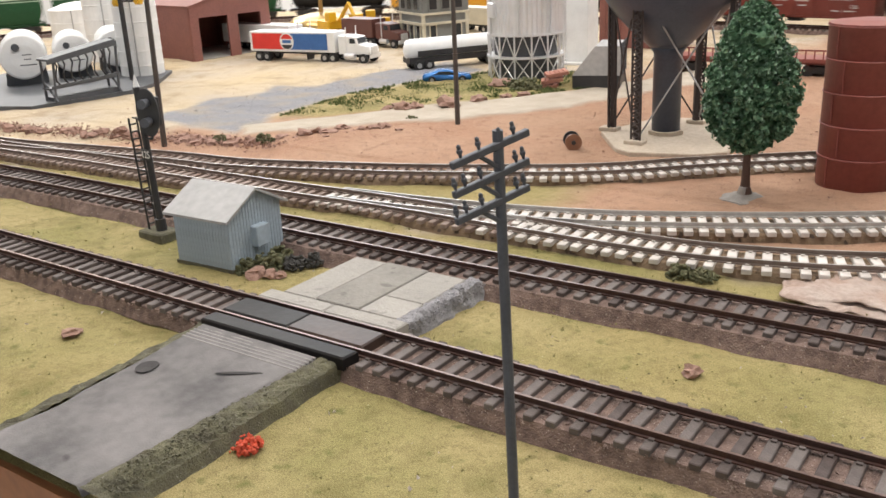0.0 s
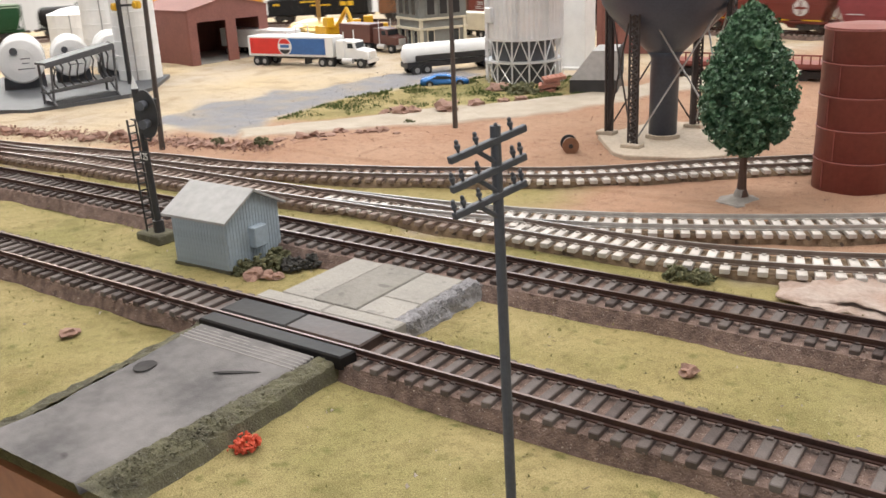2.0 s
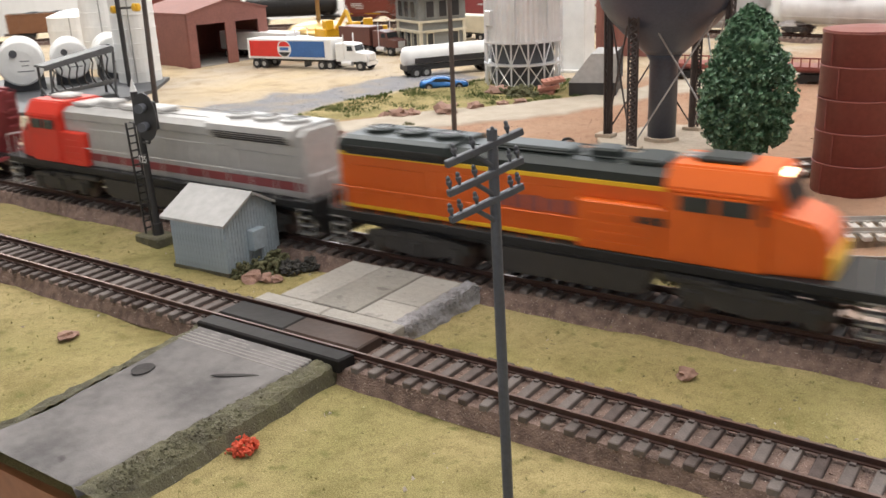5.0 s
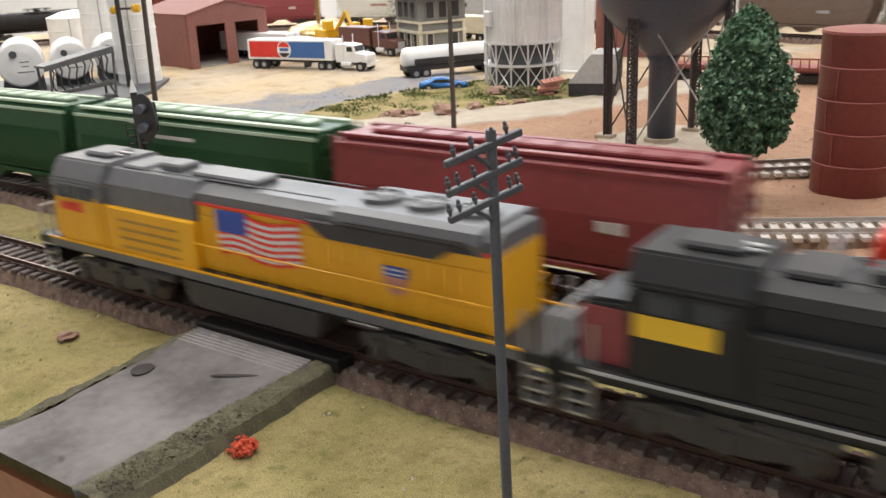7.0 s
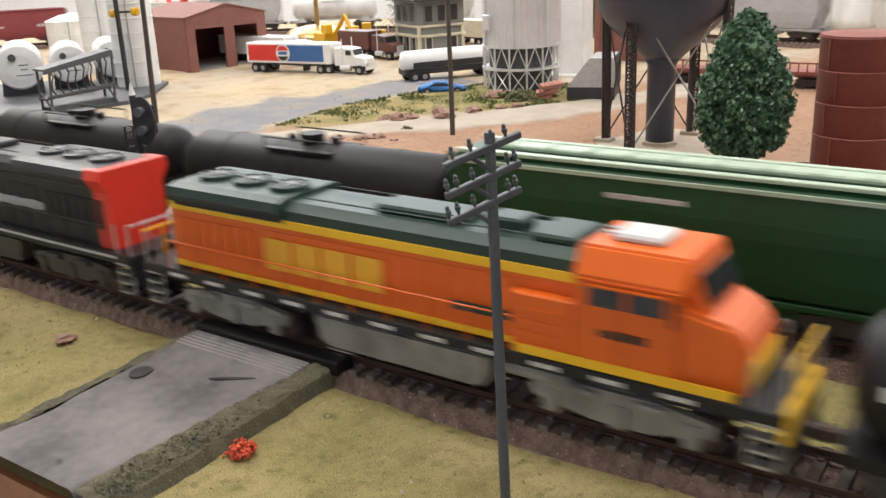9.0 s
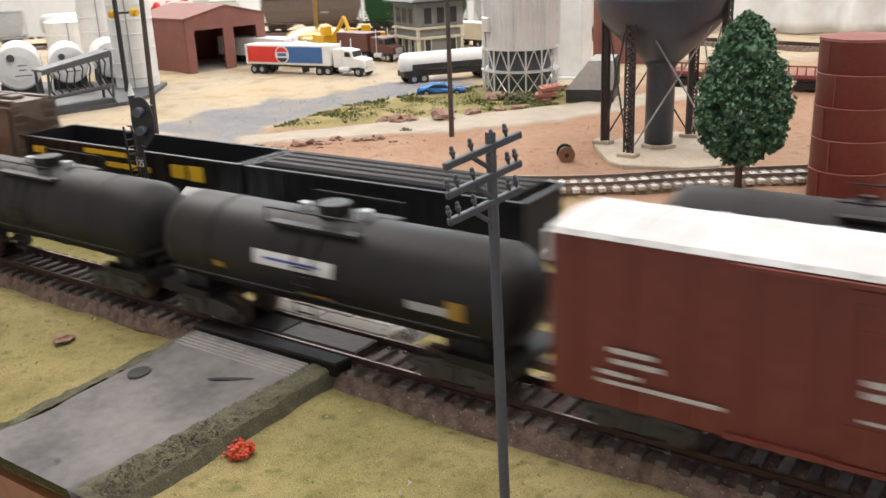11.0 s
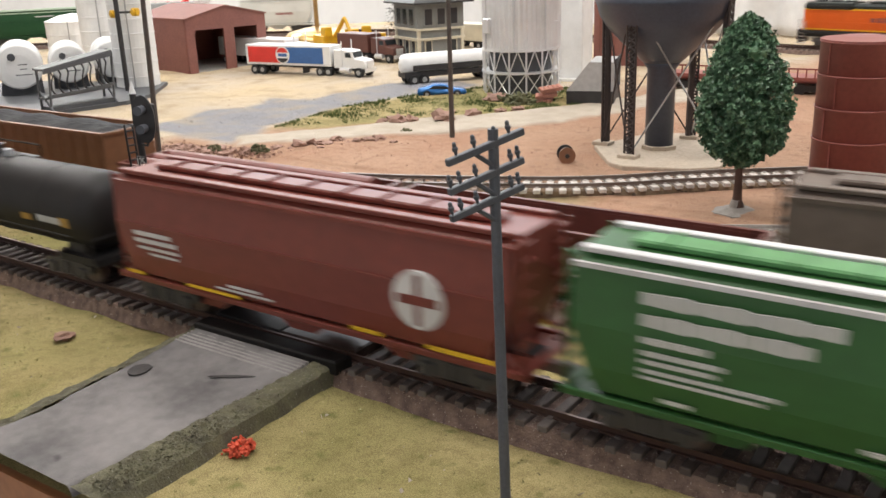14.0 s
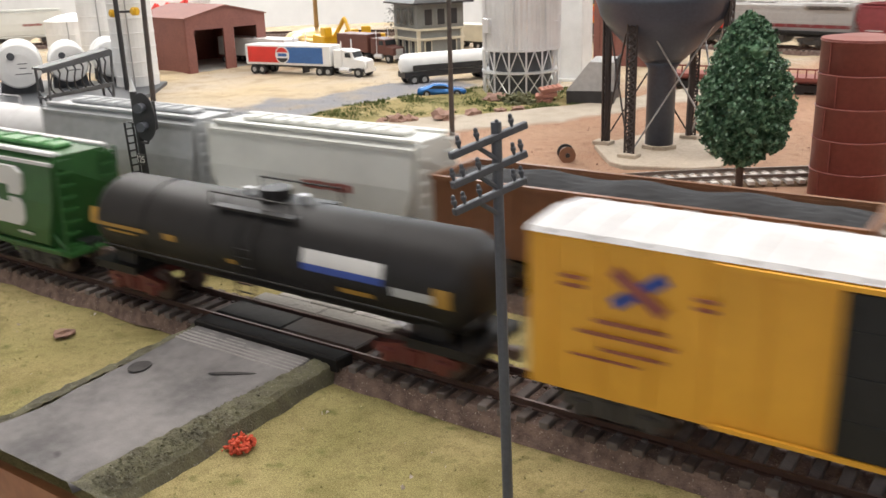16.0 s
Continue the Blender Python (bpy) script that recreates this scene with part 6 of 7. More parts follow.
    part("cab_roof", bm, cab_roof or cab, cb)
    if upper:
        bm = B(); prism(bm, [(-0.0174, 0.0400), (0.0174, 0.0400), (0.0174, 0.0466), (-0.0174, 0.0466)], *span(cx0 - 0.0002, cx1 + 0.0006), "x")
        part("cab_band", bm, upper, cb, "grey band round the cab windows")
        bm = B(); prism(bm, [(-0.0150, 0.0395), (0.0150, 0.0395), (0.0150, 0.0480), (0.0105, 0.0534), (-0.0105, 0.0534), (-0.0150, 0.0480)], *span(cx0 - locker, cx0), "x")
        part("equipment_bay", bm, upper, c, "grey bay behind the cab")
    for y in (-1, 1):
        bm = B(); box(bm, (X(cx0 - locker / 2), y * 0.0148, (Z0 + 0.0395) / 2), (locker, 0.0044, 0.0395 - Z0), bevel=0.0006)
        lk = part("equipment_locker", bm, cab, c)
        for k in range(4):
            bm = B(); box(bm, (X(cx0 - locker / 2), y * 0.0171, 0.0240 + k * 0.0036), (locker * 0.66, 0.0006, 0.0009))
            part("locker_louvre", bm, "decal_ochre" if upper else cab, lk)
    # nose: wide and blunt, sloping up to the windscreen
    nx1 = H2 - front
    bm = B()
    if low_nose:
        prism(bm, [(X(cx1 - 0.001), Z0), (X(nx1), Z0), (X(nx1), 0.0375), (X(nx1 - 0.002), 0.0392), (X(cx1 - 0.001), 0.0400)], -0.0125, 0.0125, "y")
    else:
        prism(bm, [(X(cx1 - 0.001), Z0), (X(nx1), Z0), (X(nx1 - 0.0008), 0.0345), (X(nx1 - 0.0048), 0.0392), (X(cx1 - 0.001), 0.0428)], -0.0160, 0.0160, "y")
        for v in bm.verts:
            if abs(v.co.x) > abs(cx1) + 0.004:
                v.co.y *= 0.80
    bmesh.ops.bevel(bm, geom=bm.edges[:], offset=0.0012, segments=2, affect="EDGES")
    ns = part("nose", bm, nose, c, "blunt short nose")
    # windscreen: two slanting panes under the roof's brow
    wedge = 0.006 if not low_nose else 0.0012
    bm = B(); prism(bm, [(X(cx1 - 0.001), 0.0395), (X(cx1 + wedge), 0.0410), (X(cx1 + 0.0008), 0.0542), (X(cx1 - 0.001), 0.0542)], -0.0120, 0.0120, "y")
    part("windscreen_frame", bm, cab_roof or cab, cb)
    for y in (-0.0056, 0.0056):
        a, b = Vector((X(cx1 + wedge * 0.92 + 0.0004), y, 0.0432)), Vector((X(cx1 + 0.0010 + wedge * 0.26), y, 0.0510))
        bm = B()
        d = (b - a)
        m = Matrix.Translation((a + b) / 2) @ d.to_track_quat("Z", "Y").to_matrix().to_4x4()
        tq = math.atan2(d.x, d.z)
        box(bm, (0, 0, 0), (0.0008, 0.0092, d.length), m=Matrix.Translation((a + b) / 2) @ Matrix.Rotation(tq, 4, "Y"))
        part("windscreen", bm, "glass_dark", cb)
    for y in (-1, 1):
        for f0, f1 in ((0.16, 0.48), (0.54, 0.86)):
            bm = B(); box(bm, (X(cx0 + cab_l * (f0 + f1) / 2), y * 0.0174, 0.0428), (cab_l * (f1 - f0), 0.0007, 0.0054))
            win = part("side_window", bm, "glass_dark", cb)
            bm = B(); box(bm, (X(cx0 + cab_l * (f0 + f1) / 2), y * 0.0177, 0.0459), (cab_l * (f1 - f0) + 0.0012, 0.0014, 0.0006))
            part("drip_strip", bm, cab_roof or cab, win)
        bm = B(); box(bm, (X(cx0 + cab_l * 0.26), y * 0.0172, 0.0320), (cab_l * 0.30, 0.0005, 0.0190))
        part("cab_door", bm, cab, cb)
        bm = B(); rod(bm, (X(cx1 - 0.001), y * 0.0192, 0.0385), (X(cx1 - 0.001), y * 0.0192, 0.0455), 0.0006, 6); rod(bm, (X(cx1 - 0.001), y * 0.0170, 0.0440), (X(cx1 - 0.001), y * 0.0192, 0.0440), 0.0003, 5)
        part("mirror", bm, "black", cb)
    bm = B(); box(bm, (X(cx0 + cab_l * 0.45), 0, 0.0561), (cab_l * 0.5, 0.013, 0.0026), bevel=0.0009)
    part("air_conditioner", bm, top if top != "loco_green" else "roof_white", cb)
    for k, y in enumerate((-0.0022, 0.0, 0.0022)):
        bm = B(); rod(bm, (X(cx0 + 0.002), y, 0.0560 + 0.0006 * (k == 1)), (X(cx0 + 0.0075), y, 0.0560 + 0.0006 * (k == 1)), 0.0004, 8, 0.0009)
        part("horn", bm, "steel_dull", cb)
    if lamp:
        for y in (-0.0024, 0.0024):
            bm = B(); rod(bm, (X(cx1 + 0.001), y, 0.0532), (X(cx1 + 0.0024), y, 0.0532), 0.0012, 10)
            part("headlight", bm, "head_lamp", cb, "lit round headlight")
        for y in (-0.0095, 0.0095):
            bm = B(); rod(bm, (X(H2 - 0.002), y, 0.0235), (X(H2 - 0.0004), y, 0.0235), 0.0016, 10)
            part("ditch_light", bm, "head_lamp", c, "lit ditch light")
    # ends: pilots, steps, rails, hoses
    for s in (-1, 1):
        pm = (pilot_mat or walk_mat) if s == e else walk_mat
        bm = B(); box(bm, (s * (H2 - 0.0012), 0, 0.0165), (0.0022, 0.032, 0.0090), bevel=0.0004)
        part("pilot", bm, pm, c)
        bm = B(); prism(bm, [(-0.0140, 0.0135), (0.0140, 0.0135), (0.0115, 0.0050), (-0.0115, 0.0050)], *sorted((s * (H2 - 0.0016), s * (H2 + 0.0008))), "x")
        part("plough", bm, walk_mat, c)
        for y in (-0.0155, 0.0155):
            for k in range(4):
                put("step", shared(("step",), lambda bm: box(bm, (0, 0, 0), (0.0070, 0.0035, 0.0008)), "steel_dull"), c, s * (H2 - 0.0058), y, 0.0050 + 0.0040 * k)
            bm = B(); rod(bm, (s * (H2 - 0.0015), y, 0.0045), (s * (H2 - 0.0015), y, 0.0325), 0.00045, 6); rod(bm, (s * (H2 - 0.0100), y, 0.0045), (s * (H2 - 0.0100), y, 0.0325), 0.00045, 6)
            part("handrail_post", bm, "steel_dull", c)
            bm = B(); rod(bm, (s * (H2 + 0.0006), y * 0.42, 0.0150), (s * (H2 + 0.0022), y * 0.46, 0.0062), 0.0005, 6)
            part("air_hose", bm, "black", c)
        bm = B(); rod(bm, (s * (H2 - 0.0012), -0.0155, 0.0325), (s * (H2 - 0.0012), 0.0155, 0.0325), 0.00045, 6)
        for y in (-0.006, 0.006):
            rod(bm, (s * (H2 - 0.0012), y, 0.0205), (s * (H2 - 0.0012), y, 0.0325), 0.0004, 6)
        part("end_rail", bm, "stripe_yellow" if pilot_mat else "steel_dull", c)
    for y in (-0.0166, 0.0166):
        bm = B(); rod(bm, (X(hx0), y, 0.0315), (X(cx0 - locker), y, 0.0315), 0.00033, 6)
        part("handrail", bm, rail_mat, c)
        for k in range(10):
            put("stanchion", shared(("stanchion", rail_mat), lambda bm: rod(bm, (0, 0, 0.0200), (0, 0, 0.0315), 0.00033, 5), rail_mat), c, X(hx0 + (cx0 - locker - hx0) * k / 10), y)
    if flag:
        for y in (-1, 1):
            s = y * (w + 0.0007)
            fx0 = cx0 - locker - 0.011
            n = 13
            for k in range(n):
                bm = B()
                for j in range(6):
                    xa = fx0 - 0.040 * j / 6; xb = fx0 - 0.040 * (j + 1) / 6
                    wv = lambda x: 0.0011 * math.sin((fx0 - x) * 190)
                    z = 0.0285 + k * 0.00122
                    prism(bm, [(X(xa), z + wv(xa)), (X(xb), z + wv(xb)), (X(xb), z + wv(xb) + 0.00122), (X(xa), z + wv(xa) + 0.00122)], min(s, s + y * 0.0003), max(s, s + y * 0.0003), "y")
                part("flag_stripe", bm, "scarlet" if k % 2 == 0 else "decal_white", hd)
            bm = B(); box(bm, (X(fx0 - 0.0072), y * (w + 0.0012), 0.0414), (0.0150, 0.0005, 0.0080)); part("flag_canton", bm, "decal_blue", hd)
            sx = X(fx0 - 0.080)
            bm = B(); box(bm, (sx, s, 0.0352), (0.0092, 0.0005, 0.0036)); part("shield_top", bm, "decal_blue", hd)
            for q in (-0.0006, 0.0010):
                bm = B(); box(bm, (sx, s + y * 0.0003, 0.0350 + q), (0.0074, 0.0004, 0.0005)); part("shield_line", bm, "decal_white", hd)
            bm = B(); prism(bm, [(sx - 0.0046, 0.0334), (sx - 0.0036, 0.0290), (sx, 0.0270), (sx + 0.0036, 0.0290), (sx + 0.0046, 0.0334)], min(s, s + y * 0.0004), max(s, s + y * 0.0004), "y"); part("shield_foot", bm, "pallet", hd)
            bm = B(); prism(bm, [(X(hx0 + 0.012), 0.0482), (X(hx0 + 0.072), 0.0482), (X(hx0 + 0.070), 0.0462), (X(hx0 + 0.064), 0.0430), (X(hx0 + 0.020), 0.0430)], min(s, s + y * 0.0026), max(s, s + y * 0.0026), "y"); part("intake_panel", bm, "black", hd)
            bars(c, [(min(X(cx1 - 0.004), X(cx0 + 0.012)), max(X(cx1 - 0.004), X(cx0 + 0.012)), 0.0365, 0.0040)], y * 0.0172, "scarlet")
            bm = B(); box(bm, (0, y * 0.0176, 0.0190), (L - 0.02, 0.0005, 0.0030)); part("sill_band", bm, "loco_grey", c, "grey sill band")
            bm = B(); box(bm, (0, y * 0.0177, 0.0211), (L - 0.02, 0.0006, 0.0008)); part("sill_line", bm, hood, c)
    bogie(c, H2 - 0.046, 3, bog); bogie(c, -H2 + 0.046, 3, bog)
    couplers(c, L)
    return c


def underframe(c, L, mat):
    bm = B(); box(bm, (0, 0, 0.0118), (L - 0.004, 0.008, 0.004)); box(bm, (0, 0.0, 0.0085), (0.018, 0.012, 0.005))
    part("underframe", bm, "loco_black", c)
    bogie(c, L / 2 - 0.025); bogie(c, -L / 2 + 0.025)
    couplers(c, L)


def boxcar(L, body, label, roof="roof_white", door=None, rows=(), mark="decal_white", big=(), top=0.0485, doors=((-0.018, 0.018),), end_cap=False):
    c = thing("boxcar", Matrix(), label, "boxcar", "freight cars")
    y, z0, z1 = 0.0172, 0.0115, top
    bm = B(); box(bm, (0, 0, (z0 + z1) / 2), (L, 2 * y, z1 - z0), bevel=0.0004)
    b = part("body", bm, body, c)
    bm = B(); prism(bm, [(-y - 0.0004, z1), (y + 0.0004, z1), (y - 0.001, z1 + 0.0013), (0, z1 + 0.0028), (-y + 0.001, z1 + 0.0013)], -L / 2 - 0.0004, L / 2 + 0.0004, "x")
    part("roof", bm, roof, c, "pale sheet roof")
    for k in range(14):
        put("roof_rib", shared(("roof_rib", roof), lambda bm: prism(bm, [(-y, 0), (y, 0), (y, 0.0014), (0, 0.0033), (-y, 0.0014)], -0.0006, 0.0006, "x"), roof), c, -L / 2 + L * (k + 0.5) / 14, 0, z1)
    for s in (-1, 1):
        for k in range(int((z1 - z0 - (0.012 if end_cap else 0.004)) / 0.0047)):
            put("end_rib", shared(("end_rib", body), lambda bm: box(bm, (0, 0, 0), (0.0012, 0.030, 0.0024), bevel=0.0005), body), c, s * (L / 2 + 0.0004), 0, z0 + 0.004 + k * 0.0047)
        for k in range(13):
            xx = -L / 2 + L * (k + 0.5) / 13
            put("side_post", shared(("side_post", body, top), lambda bm: box(bm, (0, 0, 0), (0.0012, 0.0008, z1 - z0 - 0.003)), body), c, xx, s * (y + 0.0002), (z0 + z1) / 2)
        for d0, d1 in doors:
            bm = B(); box(bm, ((d0 + d1) / 2, s * (y + 0.0006), (z0 + z1) / 2), (d1 - d0, 0.0011, z1 - z0 - 0.004), bevel=0.0003)
            dr = part("door", bm, door or body, c, "sliding side door")
            for j in range(3):
                bm = B(); box(bm, ((d0 + d1) / 2, s * (y + 0.0012), z0 + (z1 - z0) * (0.25 + 0.25 * j)), (d1 - d0 - 0.002, 0.0005, 0.0008))
                part("door_rib", bm, door or body, dr)
            bm = B(); rod(bm, (d0 + 0.0025, s * (y + 0.0016), z0 + 0.004), (d0 + 0.0025, s * (y + 0.0016), z1 - 0.005), 0.0004, 6)
            part("lock_rod", bm, door or body, dr)
        dm, dl = (doors[0][0] + doors[-1][1]) / 2, (doors[-1][1] - doors[0][0]) * 2
        for zz in (z0 + 0.0012, z1 - 0.001):
            bm = B(); box(bm, (dm, s * (y + 0.0012), zz), (min(dl, L - 0.02), 0.0012, 0.0012))
            part("door_track", bm, body, c)
        if end_cap:
            bm = B(); box(bm, (s * (L / 2 + 0.0008), 0, z1 - 0.0042), (0.0018, 2 * y + 0.0006, 0.0086), bevel=0.0004)
            part("end_cap", bm, roof, c, "white upper end panel")
        for yy in (-0.0105, 0.0105):
            bm = B(); rod(bm, (s * (L / 2 + 0.0018), yy, z0 + 0.001), (s * (L / 2 + 0.0018), yy, z1 - 0.012), 0.0004, 6)
            part("end_ladder_rail", bm, body, c)
        bars(c, rows, s * (y + 0.0012), mark)
        bars(c, big, s * (y + 0.0012), mark)
        ladder(c, -s * (L / 2 - 0.004), s * (y + 0.0004), s * (y + 0.0012), z0 + 0.002, z1 - 0.016, body, 5)
    underframe(c, L, body)
    return c


def hopper(L, body, label, roof=None, marks=(), disc=None, trough=None, sill=None, big=None, seam=False, ribs=0):
    c = thing("covered_hopper", Matrix(), label, "hopper car", "freight cars")
    y, z0, z1 = 0.0174, 0.0120, 0.0535
    sl = 0.009
    # bulged body with slanting ends
    bm = B()
    prof = [(-y + 0.0045, z0), (-y + 0.0008, z0 + 0.003), (-y, z0 + 0.010), (-y + 0.0002, z0 + 0.022), (-y + 0.0022, z1 - 0.0035), (-y + 0.0065, z1), (y - 0.0065, z1), (y - 0.0022, z1 - 0.0035), (y - 0.0002, z0 + 0.022), (y, z0 + 0.010), (y - 0.0008, z0 + 0.003), (y - 0.0045, z0)]
    ringz = []
    for x, cut in ((-L / 2 + 0.003, 1), (L / 2 - 0.003, 1)):
        sg = -1 if x < 0 else 1
        ringz.append([bm.verts.new((x - sg * sl * max(0.0, (z0 + 0.020 - pz)) / 0.020, py, pz)) for py, pz in prof])
    n = len(prof)
    for i in range(n):
        bm.faces.new((ringz[0][i], ringz[0][(i + 1) % n], ringz[1][(i + 1) % n], ringz[1][i]))
    bm.faces.new(ringz[0]); bm.faces.new(ringz[1][::-1])
    bmesh.ops.recalc_face_normals(bm, faces=bm.faces[:])
    part("body", bm, body, c)
    roof = roof or body
    for yy in (-0.0118, 0.0118):
        bm = B(); box(bm, (0, yy, z1 + 0.0005), (L - 0.008, 0.0035, 0.0016), bevel=0.0003)
        part("running_board", bm, roof, c, "roof running board")
    bm = B(); box(bm, (0, 0, z1 + 0.0012), (L - 0.03, 0.009, 0.0022), bevel=0.0006)
    part("hatch_cover", bm, trough or roof, c, "long roof hatch cover")
    for k in range(9):
        put("hatch_strap", shared(("hatch_strap", trough or roof), lambda bm: box(bm, (0, 0, 0), (0.0012, 0.012, 0.0012)), trough or roof), c, -L / 2 + 0.025 + (L - 0.05) * k / 8, 0, z1 + 0.0024)
    for s in (-1, 1):
        bm = B(); box(bm, (0, s * (y - 0.001), z0 + 0.0006), (L - 0.002, 0.0022, 0.0022), bevel=0.0003)
        part("side_sill", bm, sill or body, c)
        bm = B(); box(bm, (0, s * (y - 0.0022), z1 - 0.0032), (L - 0.006, 0.0012, 0.0014))
        part("roof_rail", bm, roof, c)
        if seam:
            bm = B(); box(bm, (0, s * (y - 0.0002), z0 + 0.0228), (L - 0.008, 0.0010, 0.0007))
            part("side_seam", bm, body, c)
        for k in range(ribs):
            put("side_rib", shared(("side_rib", body), lambda bm: box(bm, (0, 0, 0), (0.0010, 0.0009, 0.0240)), body), c, -L / 2 + 0.010 + (L - 0.020) * k / max(1, ribs - 1), s * (y - 0.0001), z0 + 0.0160)
        bm = B(); box(bm, (s * (L / 2 - 0.012), 0, z0 - 0.0005), (0.026, 0.031, 0.002)); part("end_platform", bm, body, c)
        for yy in (-0.0145, 0.0145):
            bm = B(); rod(bm, (s * (L / 2 - 0.001), yy, z0), (s * (L / 2 - 0.001), yy, z1), 0.0007, 6); rod(bm, (s * (L / 2 - 0.001), yy, z0), (s * (L / 2 - 0.02), yy, z0 + 0.016), 0.0007, 6)
            part("end_post", bm, body, c)
        for side in (-1, 1):
            ladder(c, s * (L / 2 - 0.0008), side * 0.0110 - 0.0038, side * 0.0110 + 0.0038, z0 + 0.003, z1 - 0.002, body, 8)
    for x in (-L * 0.26, 0, L * 0.26):
        bm = B(); prism(bm, [(x - 0.020, z0 + 0.001), (x + 0.020, z0 + 0.001), (x + 0.006, 0.0045), (x - 0.006, 0.0045)], -0.010, 0.010, "y")
        part("discharge_chute", bm, body, c)
    for s in (-1, 1):
        for m_ in marks:
            bars(c, [m_[:4]], s * (y + 0.0001), m_[4] if len(m_) > 4 else "decal_white")
        if disc:
            bm = B(); rod(bm, (disc, s * (y - 0.0008), z0 + 0.0178), (disc, s * (y + 0.0005), z0 + 0.0178), 0.0096, 28)
            part("round_emblem", bm, "decal_white", c, "white round emblem")
            bm = B(); box(bm, (disc, s * (y + 0.0006), z0 + 0.0178), (0.0150, 0.0005, 0.0030)); box(bm, (disc, s * (y + 0.0006), z0 + 0.0178), (0.0022, 0.0004, 0.0165))
            part("emblem_cross", bm, body, c)
        if big:
            for poly in ([(0.003, 0.0125), (0.024, 0.0125), (0.0275, 0.010), (0.0275, 0.003), (0.0255, 0.0008), (0.0185, 0.0008), (0.0185, 0.0045), (0.0115, 0.0045), (0.0085, 0.0062), (0.001, 0.0062)],
                         [(-0.0035, -0.0015), (0.004, -0.0005), (0.0095, -0.0005), (0.0115, -0.003), (0.0185, -0.003), (0.0185, -0.0005), (0.0245, -0.0005), (0.0268, -0.003), (0.0265, -0.0095), (0.0235, -0.0125), (-0.006, -0.0125), (-0.0065, -0.010)]):
                bm = B(); prism(bm, [(big + px * 1.22, 0.0348 + pz * 1.05) for px, pz in poly], min(s * (y - 0.0012), s * (y + 0.0004)), max(s * (y - 0.0012), s * (y + 0.0004)), "y")
                part("emblem", bm, "decal_white", c, "white angular emblem")
    underframe(c, L, body)
    return c


